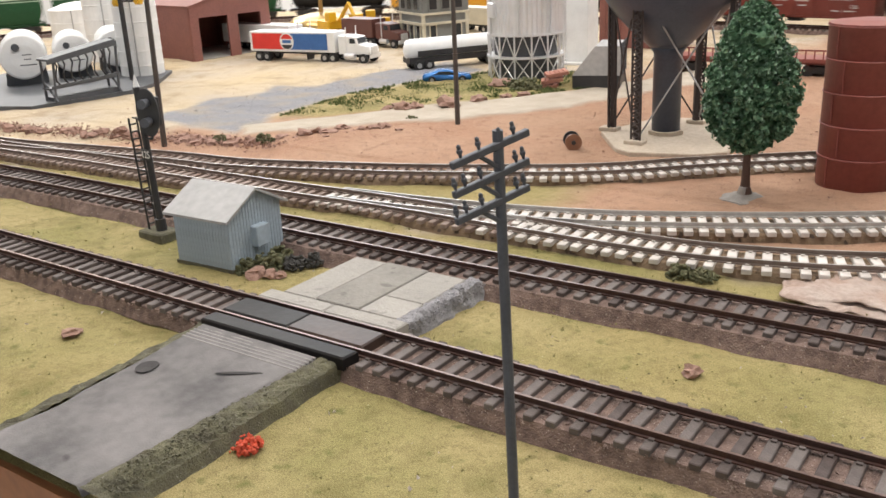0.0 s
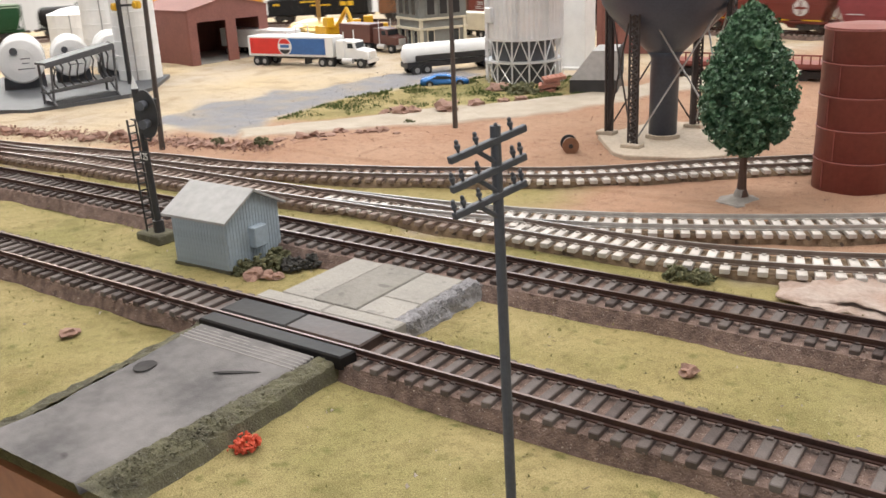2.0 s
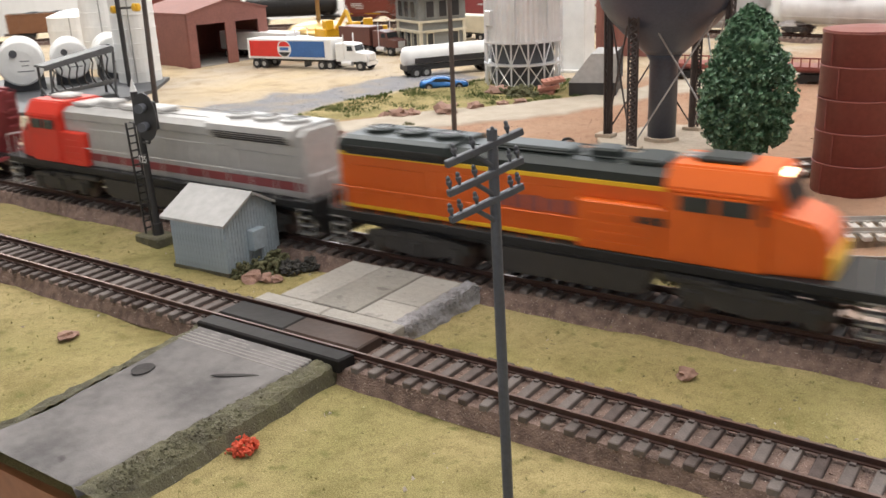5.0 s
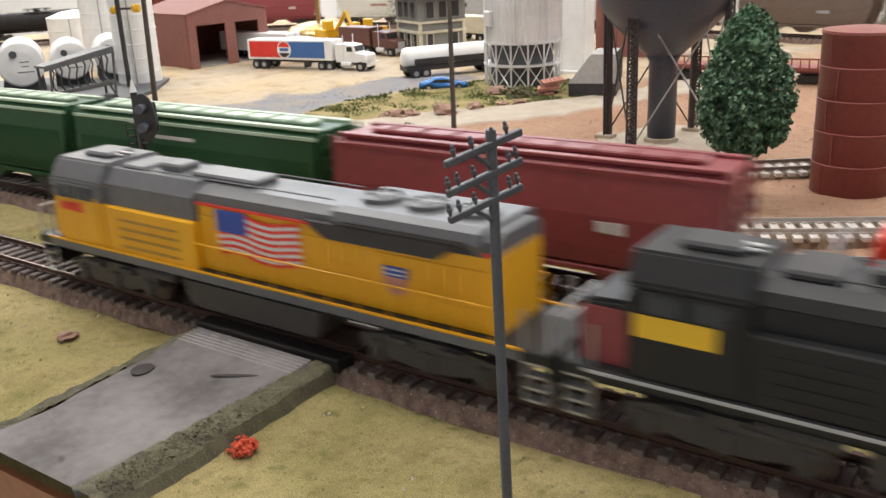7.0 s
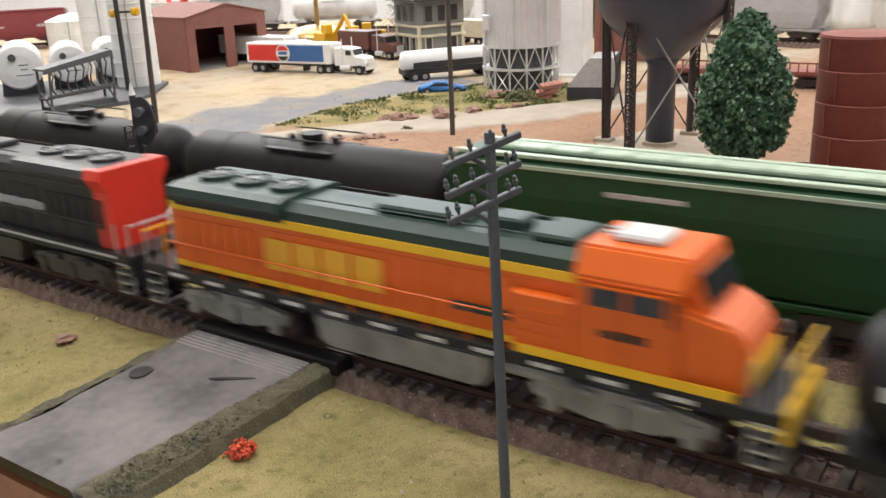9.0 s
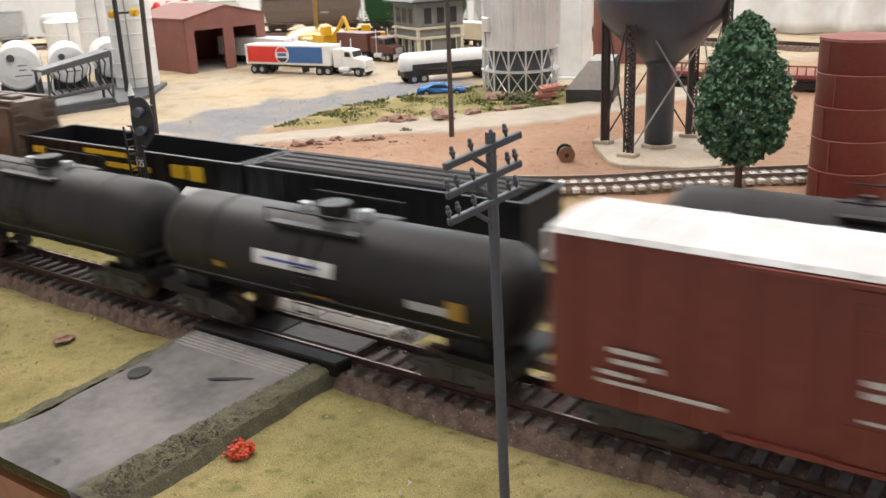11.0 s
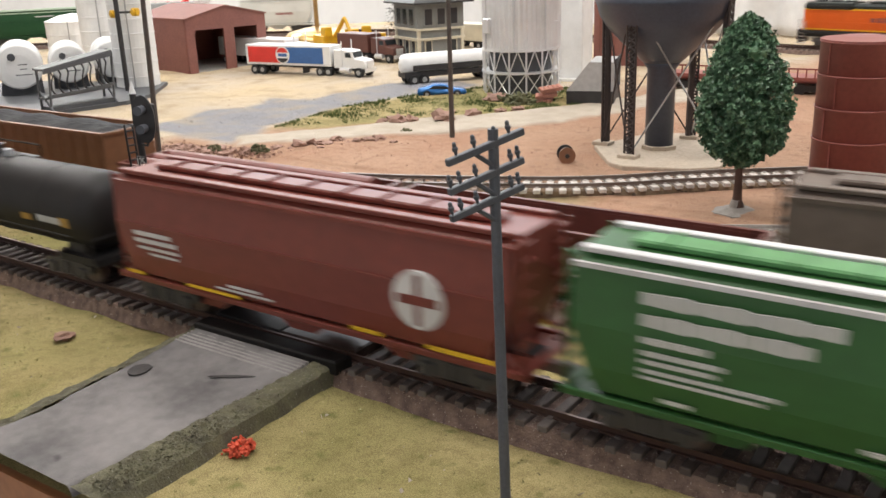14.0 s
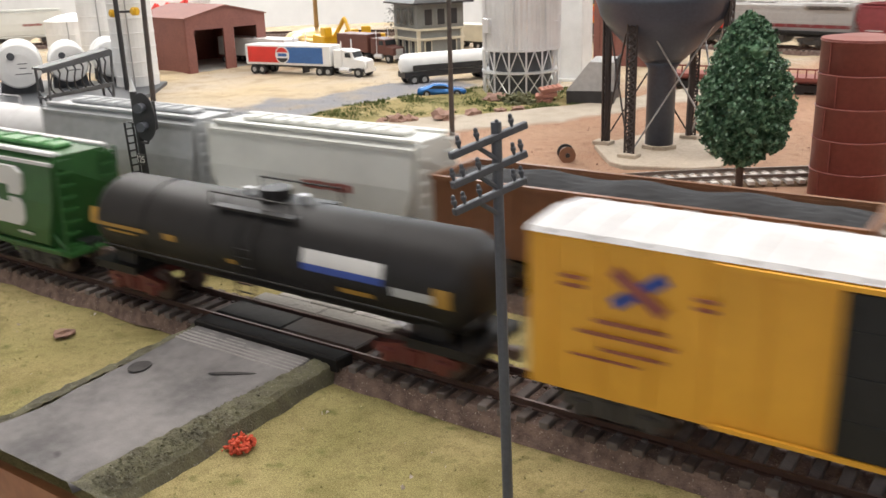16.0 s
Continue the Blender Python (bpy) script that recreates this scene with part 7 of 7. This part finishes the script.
def tankcar(L, label, body="tank_black", panels=(), trucks="bogie_grey"):
    c = thing("tank_car", Matrix(), label, "tank car", "freight cars")
    r, zc = 0.0170, 0.0303
    bm = B(); lathe(bm, [(0.003, -L / 2 + 0.001), (0.010, -L / 2 + 0.0022), (0.0148, -L / 2 + 0.006), (r, -L / 2 + 0.011), (r, L / 2 - 0.011), (0.0148, L / 2 - 0.006), (0.010, L / 2 - 0.0022), (0.003, L / 2 - 0.001)], 40, pose(0, 0, zc, 0, 90, 0))
    part("tank", bm, body, c, "long cylindrical tank shell", smooth=True)
    for x in (-L * 0.3, -L * 0.1, L * 0.1, L * 0.3):
        bm = B(); lathe(bm, [(r, -0.0006), (r + 0.0003, -0.0005), (r + 0.0003, 0.0005), (r, 0.0006)], 40, pose(x, 0, zc, 0, 90, 0))
        part("weld_band", bm, body, c, smooth=False)
    bm = B(); rod(bm, (0, 0, zc + r - 0.001), (0, 0, zc + r + 0.0040), 0.0058, 20); part("manway", bm, body, c, "domed manway")
    bm = B(); rod(bm, (0.014, 0, zc + r - 0.001), (0.014, 0, zc + r + 0.003), 0.0022, 12); part("valve", bm, "hopper_grey" if panels else body, c)
    bm = B(); rod(bm, (-0.013, 0, zc + r - 0.001), (-0.013, 0, zc + r + 0.0025), 0.002, 12); part("valve", bm, "hopper_grey" if panels else body, c)
    for s in (-1, 1):
        bm = B(); box(bm, (0, s * 0.0105, zc + r - 0.0025), (0.040, 0.004, 0.0010)); rod(bm, (-0.02, s * 0.0125, zc + r + 0.003), (0.02, s * 0.0125, zc + r + 0.003), 0.0004, 6)
        rod(bm, (-0.02, s * 0.0125, zc + r - 0.002), (-0.02, s * 0.0125, zc + r + 0.003), 0.0004, 6); rod(bm, (0.02, s * 0.0125, zc + r - 0.002), (0.02, s * 0.0125, zc + r + 0.003), 0.0004, 6)
        part("walkway", bm, body, c)
        bm = B()
        for xx in (-0.004, 0.004):
            rod(bm, (xx, s * (r + 0.0016), 0.0125), (xx, s * (r + 0.0016), zc + 0.004), 0.0004, 6); rod(bm, (xx, s * (r + 0.0016), zc + 0.004), (xx, s * 0.0118, zc + r - 0.002), 0.0004, 6)
        for k in range(7):
            rod(bm, (-0.004, s * (r + 0.0016), 0.014 + k * 0.0032), (0.004, s * (r + 0.0016), 0.014 + k * 0.0032), 0.0003, 5)
        part("side_ladder", bm, body, c)
        bm = B(); rod(bm, (-L / 2 + 0.012, s * (r + 0.0004), zc - 0.0075), (L / 2 - 0.012, s * (r + 0.0004), zc - 0.0075), 0.0004, 6)
        part("grab_rail", bm, body, c)
        bm = B(); box(bm, (s * (L / 2 - 0.014), 0, 0.0120), (0.026, 0.030, 0.0032)); prism(bm, [(s * (L / 2 - 0.024), 0.0125), (s * (L / 2 - 0.012), 0.0125), (s * (L / 2 - 0.012), 0.0215), (s * (L / 2 - 0.024), 0.0215)], -0.012, 0.012, "y")
        part("saddle", bm, body, c)
        bm = B(); rod(bm, (s * (L / 2 - 0.002), -0.0155, 0.022), (s * (L / 2 - 0.002), 0.0155, 0.022), 0.0004, 6)
        for yy in (-0.0155, 0.0155):
            rod(bm, (s * (L / 2 - 0.002), yy, 0.012), (s * (L / 2 - 0.002), yy, 0.022), 0.0004, 6)
        part("end_rail", bm, body, c)
        for x0, x1, a0, a1, mat in panels:
            bm = B()
            q = [math.radians(a0 + (a1 - a0) * i / 5) for i in range(6)]
            vs = [[bm.verts.new((x, s * (r + 0.0003) * math.cos(a), zc + (r + 0.0003) * math.sin(a))) for a in q] for x in (x0, x1)]
            for i in range(5):
                bm.faces.new((vs[0][i], vs[1][i], vs[1][i + 1], vs[0][i + 1]))
            part("decal_panel", bm, mat, c)
    bogie(c, L / 2 - 0.024, 2, trucks); bogie(c, -L / 2 + 0.024, 2, trucks)
    couplers(c, L)
    return c


def gondola(L, body, label, load=None, marks=(), h=0.024, mark="decal_yellow"):
    c = thing("gondola_car", Matrix(), label, "gondola", "freight cars")
    y, z0 = 0.0170, 0.0118
    z1 = z0 + h
    for s in (-1, 1):
        bm = B(); box(bm, (0, s * (y - 0.0006), (z0 + z1) / 2), (L, 0.0012, h)); part("side_wall", bm, body, c)
        bm = B(); box(bm, (s * (L / 2 - 0.0006), 0, (z0 + z1) / 2), (0.0012, 2 * y - 0.0026, h)); part("end_wall", bm, body, c)
        bm = B(); box(bm, (0, s * (y + 0.0001), z1 + 0.0004), (L + 0.001, 0.0022, 0.0016)); part("top_chord", bm, body, c)
        bm = B(); box(bm, (s * L / 2, 0, z1 + 0.0004), (0.002, 2 * y - 0.002, 0.0016)); part("end_chord", bm, body, c)
    bm = B(); box(bm, (0, 0, z0 + 0.0005), (L, 2 * y, 0.0012)); part("floor_plate", bm, body, c)
    for s in (-1, 1):
        for k in range(15):
            put("side_post", shared(("gon_post", body, h), lambda bm: box(bm, (0, 0, 0), (0.0016, 0.0011, h - 0.001)), body), c, -L / 2 + L * (k + 0.5) / 15, s * (y + 0.0003), (z0 + z1) / 2)
        bars(c, marks, s * (y + 0.0009), mark)
    if load == "coal":
        bm = B()
        nx, ny = 60, 12
        g = [[bm.verts.new((-L / 2 + 0.0015 + (L - 0.003) * i / nx, -y + 0.0015 + (2 * y - 0.003) * j / ny, z1 - 0.0015 + 0.0052 * math.sin(math.pi * j / ny) * (0.75 + 0.25 * math.cos(i * 0.42)) * min(1, i / 4, (nx - i) / 4) + 0.0006 * noise.noise(Vector((i * 1.3, j * 1.3, 0))))) for j in range(ny + 1)] for i in range(nx + 1)]
        for i in range(nx):
            for j in range(ny):
                bm.faces.new((g[i][j], g[i + 1][j], g[i + 1][j + 1], g[i][j + 1]))
        part("coal_load", bm, "coal", c, "heaped black coal load")
    if load == "pipes":
        for k, yy in enumerate((-0.010, 0.0, 0.010)):
            bm = B(); rod(bm, (-L / 2 + 0.01, yy, z1 - 0.001), (L / 2 - 0.01, yy, z1 - 0.001), 0.0047, 16)
            part("pipe", bm, "box_brown", c, "brown steel pipe load")
    if load == "dark":
        for k, yy in enumerate((-0.0105, -0.0035, 0.0035, 0.0105)):
            bm = B(); rod(bm, (-L / 2 + 0.006, yy, z1), (L / 2 - 0.006, yy, z1), 0.0034, 12)
            part("pipe", bm, "tank_black", c, "black steel pipe load")
    underframe(c, L, body)
    return c


YS = "stripe_yellow"
# cars of the near train: build, then the place of the middle along the train
NEAR = []


def near(c, a, b):
    NEAR.append((c, (a + b) / 2))


near(loco(0.2495, -1, "yellow diesel locomotive with grey roof and a flag", "loco_yellow", "loco_grey", "loco_yellow", "loco_yellow", [("scarlet", 0.0462, 0.0009)], flag=True, cab_roof="loco_grey", front=0.0075, nose_l=0.010, cab_l=0.032, locker=0.052, rear=0.0195, upper="loco_grey"), -0.3600, -0.1105)
sp_ = loco(0.2325, -1, "black and grey diesel locomotive with scarlet end", "loco_black", "loco_slate", "loco_black", "loco_black", [], front=0.0045, nose_l=0.016, cab_l=0.032, rear=0.014, low_nose=True, locker=0.034)
near(sp_, -0.1085, 0.1240)
for s in (-1, 1):
    bars(sp_, [(-0.0938, -0.0718, 0.0362, 0.0064)], s * 0.0172, "decal_yellow", "number_panel")
    bars(sp_, [(-0.1110, -0.0975, 0.0290, 0.0165)], s * 0.0127, "hopper_red", "end_patch")
    bars(sp_, [(-0.0250, 0.0120, 0.0385, 0.0022), (-0.002, 0.058, 0.0335, 0.0042)], s * 0.0138, "hopper_grey")
    bars(sp_, [(-0.108, 0.108, 0.0196, 0.0009)], s * 0.0174, "hopper_grey", "sill_stripe")
bm = B(); prism(bm, [(-0.0134, 0.0207), (0.0134, 0.0207), (0.0134, 0.0440), (0.0172, 0.0500), (0.0160, 0.0538), (-0.0160, 0.0538), (-0.0172, 0.0500), (-0.0134, 0.0440)], 0.0935, 0.1035, "x")
part("end_panel", bm, "scarlet", sp_, "scarlet rear end")
bn_ = loco(0.245, 1, "orange diesel locomotive with dark green roof, yellow stripes", "loco_orange", "loco_green", "loco_orange", "loco_orange", [(YS, 0.0452, 0.0028), (YS, 0.0226, 0.0020)], bog="bogie_silver", rear=0.0165, pilot_mat=YS)
near(bn_, 0.1310, 0.3760)
for s in (-1, 1):
    bars(bn_, [(-0.0560, -0.0440, 0.0338, 0.0112), (-0.0425, -0.0310, 0.0338, 0.0112), (-0.0295, -0.0180, 0.0338, 0.0112), (-0.0165, -0.0045, 0.0338, 0.0112)], s * 0.0139, "loco_gold")
    bars(bn_, [(0.072, 0.086, 0.0325, 0.0026)], s * 0.0172, "loco_dark")
    bars(bn_, [(0.022, 0.055, 0.0300, 0.0028)], s * 0.0139, "loco_green", "side_vent")
    bars(bn_, [(0.046, 0.109, 0.0226, 0.0028)], s * 0.0172, YS, "cab_stripe")
    bars(bn_, [(-0.105 + k * 0.0195, -0.096 + k * 0.0195, 0.0186, 0.0014) for k in range(11)], s * 0.0174)
bm = B(); box(bm, (0.1112, 0, 0.0262), (0.0012, 0.0235, 0.006)); part("nose_stripe", bm, YS, bn_)
near(tankcar(0.160, "black tank car with a white lettering band", panels=[(-0.07, -0.02, 0, 12, "decal_white")]), 0.386, 0.546)
near(tankcar(0.160, "black tank car with a white placard", panels=[(-0.024, 0.012, 2, 19, "decal_white"), (-0.019, 0.006, 9, 12, "decal_blue"), (0.042, 0.057, -12, -2, "hopper_grey"), (0.057, 0.063, -14, 6, "decal_ochre"), (-0.005, 0.01, -30, -24, "decal_ochre"), (-0.045, -0.040, -14, -6, "decal_ochre")]), 0.5525, 0.7125)
near(boxcar(0.203, "box_brown", "long tall oxide brown boxcar with a white roof", top=0.0592, doors=((-0.0243, 0.0047), (0.0051, 0.0300)), end_cap=True, rows=[(-0.083, -0.070, 0.0292, 0.0016), (-0.082, -0.068, 0.0262, 0.0016), (-0.086, -0.074, 0.0225, 0.0014), (-0.086, -0.052, 0.0198, 0.0012), (-0.020, -0.0045, 0.0352, 0.0017), (-0.020, -0.0036, 0.0322, 0.0020), (0.0072, 0.0215, 0.0358, 0.0012), (0.0065, 0.0225, 0.0322, 0.0024), (0.010, 0.0200, 0.0262, 0.0014), (-0.020, -0.010, 0.0255, 0.0009), (0.052, 0.062, 0.0205, 0.0013), (0.066, 0.080, 0.0205, 0.0016), (0.074, 0.083, 0.0270, 0.0007), (0.074, 0.083, 0.0256, 0.0007), (0.074, 0.083, 0.0242, 0.0007)], big=[(0.0430, 0.0510, 0.0456, 0.0072), (0.0520, 0.0845, 0.0444, 0.0046), (0.0475, 0.0555, 0.0366, 0.0072), (0.0565, 0.0785, 0.0350, 0.0046)]), 0.7245, 0.9275)
near(tankcar(0.187, "black tank car with white lettering and yellow squares", panels=[(-0.0764, -0.0290, 13, 22, "decal_white"), (-0.0764, -0.0500, 5, 8, "hopper_grey"), (-0.0764, -0.0540, 0, 3, "hopper_grey"), (-0.050, -0.044, -8, 2, "decal_ochre"), (-0.022, -0.015, -10, 0, "decal_ochre"), (0.012, 0.019, -12, -2, "decal_ochre"), (0.046, 0.053, -14, -4, "decal_ochre"), (0.058, 0.074, -12, -2, "hopper_grey"), (0.074, 0.080, -14, 0, "decal_ochre")]), 0.9475, 1.1345)
near(hopper(0.1845, "hopper_brown", "oxide brown covered hopper with a white round emblem", seam=True, marks=[(-0.078, -0.057, 0.0318, 0.0018), (-0.078, -0.054, 0.0290, 0.0018), (-0.076, -0.053, 0.0262, 0.0012), (-0.070, -0.054, 0.0240, 0.0010), (-0.05, -0.022, 0.0152, 0.0012, "decal_yellow"), (0.03, 0.042, 0.0152, 0.0014, "decal_yellow"), (0.06, 0.085, 0.0152, 0.0016, "decal_yellow"), (-0.085, -0.075, 0.0152, 0.0014, "decal_yellow"), (-0.028, -0.012, 0.0188, 0.0010), (-0.034, -0.006, 0.0172, 0.0008)], disc=0.057), 1.1510, 1.3355)
near(hopper(0.180, "hopper_green", "bright green covered hopper with white roof boards", roof="roof_white", trough="light_green", marks=[(-0.066, -0.0165, 0.0448, 0.0040), (-0.066, -0.0230, 0.0388, 0.0040), (-0.066, -0.048, 0.0332, 0.0020), (-0.066, -0.044, 0.0296, 0.0016), (-0.066, -0.046, 0.0272, 0.0014), (-0.066, -0.030, 0.0246, 0.0012), (-0.066, -0.034, 0.0226, 0.0010), (-0.060, -0.052, 0.0170, 0.0012), (-0.010, -0.004, 0.0170, 0.0014), (0.020, 0.028, 0.0170, 0.0012), (0.060, 0.070, 0.0190, 0.0012)], big=0.0335), 1.3486, 1.5286)
near(tankcar(0.187, "dark grey tank car with a white and blue placard", trucks="bogie_red", panels=[(0.0265, 0.0605, 8, 24, "decal_white"), (0.0265, 0.0605, 0, 8, "decal_blue"), (0.064, 0.080, -8, 2, "hopper_grey"), (0.080, 0.0865, -10, 10, "decal_ochre"), (-0.082, -0.054, 0, 5, "decal_ochre"), (-0.078, -0.060, -6, -3, "decal_ochre"), (-0.044, -0.037, -2, 6, "decal_ochre"), (-0.010, -0.005, -14, -8, "decal_ochre"), (0.042, 0.056, -18, -12, "decal_ochre"), (-0.088, -0.083, 0, 22, "decal_ochre")]), 1.5455, 1.7325)
yb = boxcar(0.188, "box_yellow", "yellow boxcar with a black door section", top=0.0568, doors=((-0.012, 0.020), (0.0204, 0.046)), rows=[(-0.083, -0.076, 0.0462, 0.0012), (-0.083, -0.076, 0.0438, 0.0012), (-0.046, -0.040, 0.0462, 0.0012), (-0.046, -0.040, 0.0438, 0.0012), (-0.073, -0.053, 0.0350, 0.0013), (-0.078, -0.050, 0.0312, 0.0012), (-0.071, -0.053, 0.0270, 0.0010), (-0.080, -0.060, 0.0240, 0.0008)], door="loco_black", mark="tank_rust")
near(yb, 1.7520, 1.9400)
for s in (-1, 1):
    for a in (35, -35):
        bm = B(); box(bm, (0, 0, 0), (0.017, 0.0004, 0.0035), m=Matrix.Translation((-0.061, s * (0.0181 + (0.0004 if a > 0 else 0)), 0.045)) @ Matrix.Rotation(radians(a), 4, "Y"))
        part("cross_emblem", bm, "tank_rust" if a > 0 else "decal_blue", yb)

# cars of the far train, heading the other way
FAR = []


def far(c, a, b):
    FAR.append((c, (a + b) / 2))


l1 = loco(0.2355, 1, "orange diesel locomotive with black roof and lit headlights", "loco_orange", "loco_dark", "loco_orange", "loco_orange", [(YS, 0.0458, 0.0016), (YS, 0.0222, 0.0014)], lamp=True, locker=0.034, front=0.0215, nose_l=0.020, cab_l=0.036)
far(l1, 0.1955, 0.431)
for s in (-1, 1):
    bars(l1, [(-0.03, 0.012, 0.0345, 0.006)], s * 0.0139, "tank_rust")
    bars(l1, [(0.030, 0.042, 0.0345, 0.003)], s * 0.0171, "loco_dark")
bm = B(); box(bm, (0.0966, 0, 0.0248), (0.0014, 0.0250, 0.0075)); part("nose_stripe", bm, YS, l1)
l2 = loco(0.245, -1, "silver diesel locomotive with a scarlet cab", "loco_silver", "loco_silver", "scarlet", "scarlet", [("hopper_red", 0.0262, 0.004)])
far(l2, -0.059, 0.186)
far(hopper(0.179, "hopper_red", "dull red covered hopper with white panel", marks=[(0.04, 0.052, 0.030, 0.005), (-0.075, -0.055, 0.024, 0.0015), (-0.02, -0.01, 0.030, 0.003)]), -0.269, -0.090)
g1 = hopper(0.182, "green_dark", "dark green covered hopper with pale roof boards", roof="pale_green", trough="pale_green", ribs=30, marks=[(-0.02, 0.01, 0.044, 0.002)])
far(g1, -0.457, -0.275)
g2 = copy_thing(g1, Matrix()); far(g2, -0.640, -0.466)
t1 = tankcar(0.165, "plain black tank car with a low dome"); far(t1, -0.812, -0.647)
for k, (a, b) in enumerate(((-0.985, -0.820),)):
    far(copy_thing(t1, Matrix()), a, b)
far(gondola(0.150, "gon_black", "black gondola loaded with black pipes", "dark"), -1.185, -1.035)
gb = gondola(0.177, "gon_black", "black gondola with yellow panel lettering", marks=[(-0.078, -0.066, 0.030, 0.0045), (-0.030, 0.006, 0.0335, 0.0030), (-0.012, 0.024, 0.0275, 0.0032), (0.04, 0.066, 0.029, 0.0085)])
far(gb, -1.367, -1.190)
far(hopper(0.173, "hopper_taupe", "grey-brown covered hopper with slanting ends", marks=[(0.02, 0.035, 0.030, 0.004, "hopper_grey")]), -1.551, -1.378)
mg = gondola(0.160, "gon_maroon", "empty maroon gondola with ribbed sides", h=0.0150); far(mg, -1.72, -1.56)
far(gondola(0.162, "gon_maroon", "maroon gondola loaded with brown pipes", "pipes", h=0.0150), -1.892, -1.73)
far(gondola(0.166, "gon_rust", "rust brown gondola heaped with coal", "coal", h=0.0295), -2.070, -1.904)
wh = hopper(0.128, "hopper_white", "off-white covered hopper with a small red panel", marks=[(0.0, 0.03, 0.031, 0.004, "tank_rust")]); far(wh, -2.206, -2.078)
gh = hopper(0.130, "hopper_grey", "light grey covered hopper with dark emblem", marks=[(-0.02, 0.0, 0.03, 0.006, "loco_dark")]); far(gh, -2.342, -2.212)
wt = tankcar(0.15, "plain white tank car with a dome", body="roof_white"); far(wt, -2.50, -2.350)

# trains on the rear loop, seen between the buildings
REAR_LINE = spline([(3.55, 0.36), (2.4, 0.41), (1.8, 0.45), (1.2, 0.53), (0.6, 0.69), (0.3, 0.80), (0.0, 0.92), (-0.33, 1.0), (-0.7, 1.055), (-0.98, 1.05), (-1.18, 0.96), (-1.32, 0.84), (-1.43, 0.70), (-1.52, 0.56), (-1.62, 0.42), (-1.8, 0.28), (-2.2, 0.20), (-4.0, 0.20), (-5.1, 0.20)])
ARC = [0.0]
for p_, q_ in zip(REAR_LINE, REAR_LINE[1:]):
    ARC.append(ARC[-1] + (q_ - p_).length)


def rear_pose(s):
    s = max(0.0, min(ARC[-1] - 0.001, s))
    i = int(np.searchsorted(ARC, s)) - 1
    i = max(0, min(len(REAR_LINE) - 2, i))
    a, b = REAR_LINE[i], REAR_LINE[i + 1]
    f = (s - ARC[i]) / max(1e-9, ARC[i + 1] - ARC[i])
    lo, hi = REAR_LINE[max(0, i - 8)], REAR_LINE[min(len(REAR_LINE) - 1, i + 9)]
    d = (hi - lo)
    p = a.lerp(b, f)
    return pose(p.x, p.y, 0.0090, 0, 0, math.degrees(math.atan2(d.y, d.x)) + 180)


track("dark rear loop track behind the buildings", REAR_LINE[::-1], 0.009, "tie_rust", ["rail", "rail_top"], -5.15, 3.6, (9, 9), 0.015, seed=7.7)
def arc_at(x):
    return min((abs(p.x - x), s) for p, s in zip(REAR_LINE, ARC) if p.y > 0.5)[1]


S_WIN = arc_at(-0.29)   # the stretch seen between tree and red tank
REAR = []
tail = [NEAR[5][0], t1, NEAR[7][0], FAR[2][0], wh, gh, wt, wh, FAR[9][0], g1, gh, wh]
for k, src in enumerate(tail):
    REAR.append((copy_thing(src, Matrix()), S_WIN + 0.02 - 0.19 * k + (0.03 if k > 5 else 0)))
ahead = [FAR[12][0], gb, yb, t1, g1, g1, g1, FAR[2][0], t1]
for k, src in enumerate(ahead):
    REAR.append((copy_thing(src, Matrix()), S_WIN + 0.215 + 0.195 * k))
for src, t_pass in ((l1, 14.55), (l2, 15.75), (FAR[2][0], 16.75)):
    REAR.append((copy_thing(src, Matrix()), S_WIN - 0.21 * t_pass))


# ---- movement of the trains ----
S_FAR = [(0, -1.414), (1, -1.234), (2, -1.054), (2.5, -0.962), (3, -0.8736), (3.5, -0.785), (4, -0.6895), (4.5, -0.582), (5, -0.468), (5.5, -0.352), (6, -0.234), (6.5, -0.1155), (7, 0.0), (7.5, 0.117), (8, 0.2255), (8.5, 0.331), (9, 0.4375), (10, 0.651), (11, 0.865), (11.5, 0.968), (12, 1.068), (12.5, 1.168), (13, 1.275), (13.5, 1.377), (14, 1.475), (14.5, 1.571), (15, 1.665), (15.5, 1.761), (16, 1.857)]


def s_near(t):
    return 0.2105 * (t - 7) if t <= 9 else 0.421 + 0.207 * (t - 9)


def motions():
    for c, u in NEAR:
        walk(c, [(t, pose(u - s_near(t), A_Y, TOP)) for t in (0, 3, 6, 7, 8, 9, 10, 12, 14, 16)])
    for c, u in FAR:
        rows = []
        for t, s in S_FAR:
            x = u + s
            slope = (b_mid(x + 0.08) - b_mid(x - 0.08)) / 0.16
            rows.append((t, pose(x, b_mid(x), TOP, 0, 0, math.degrees(math.atan(slope)))))
        walk(c, rows)
    for c, s0 in REAR:
        walk(c, [(t, rear_pose(s0 + 0.21 * t)) for t in range(0, 17)])


motions()
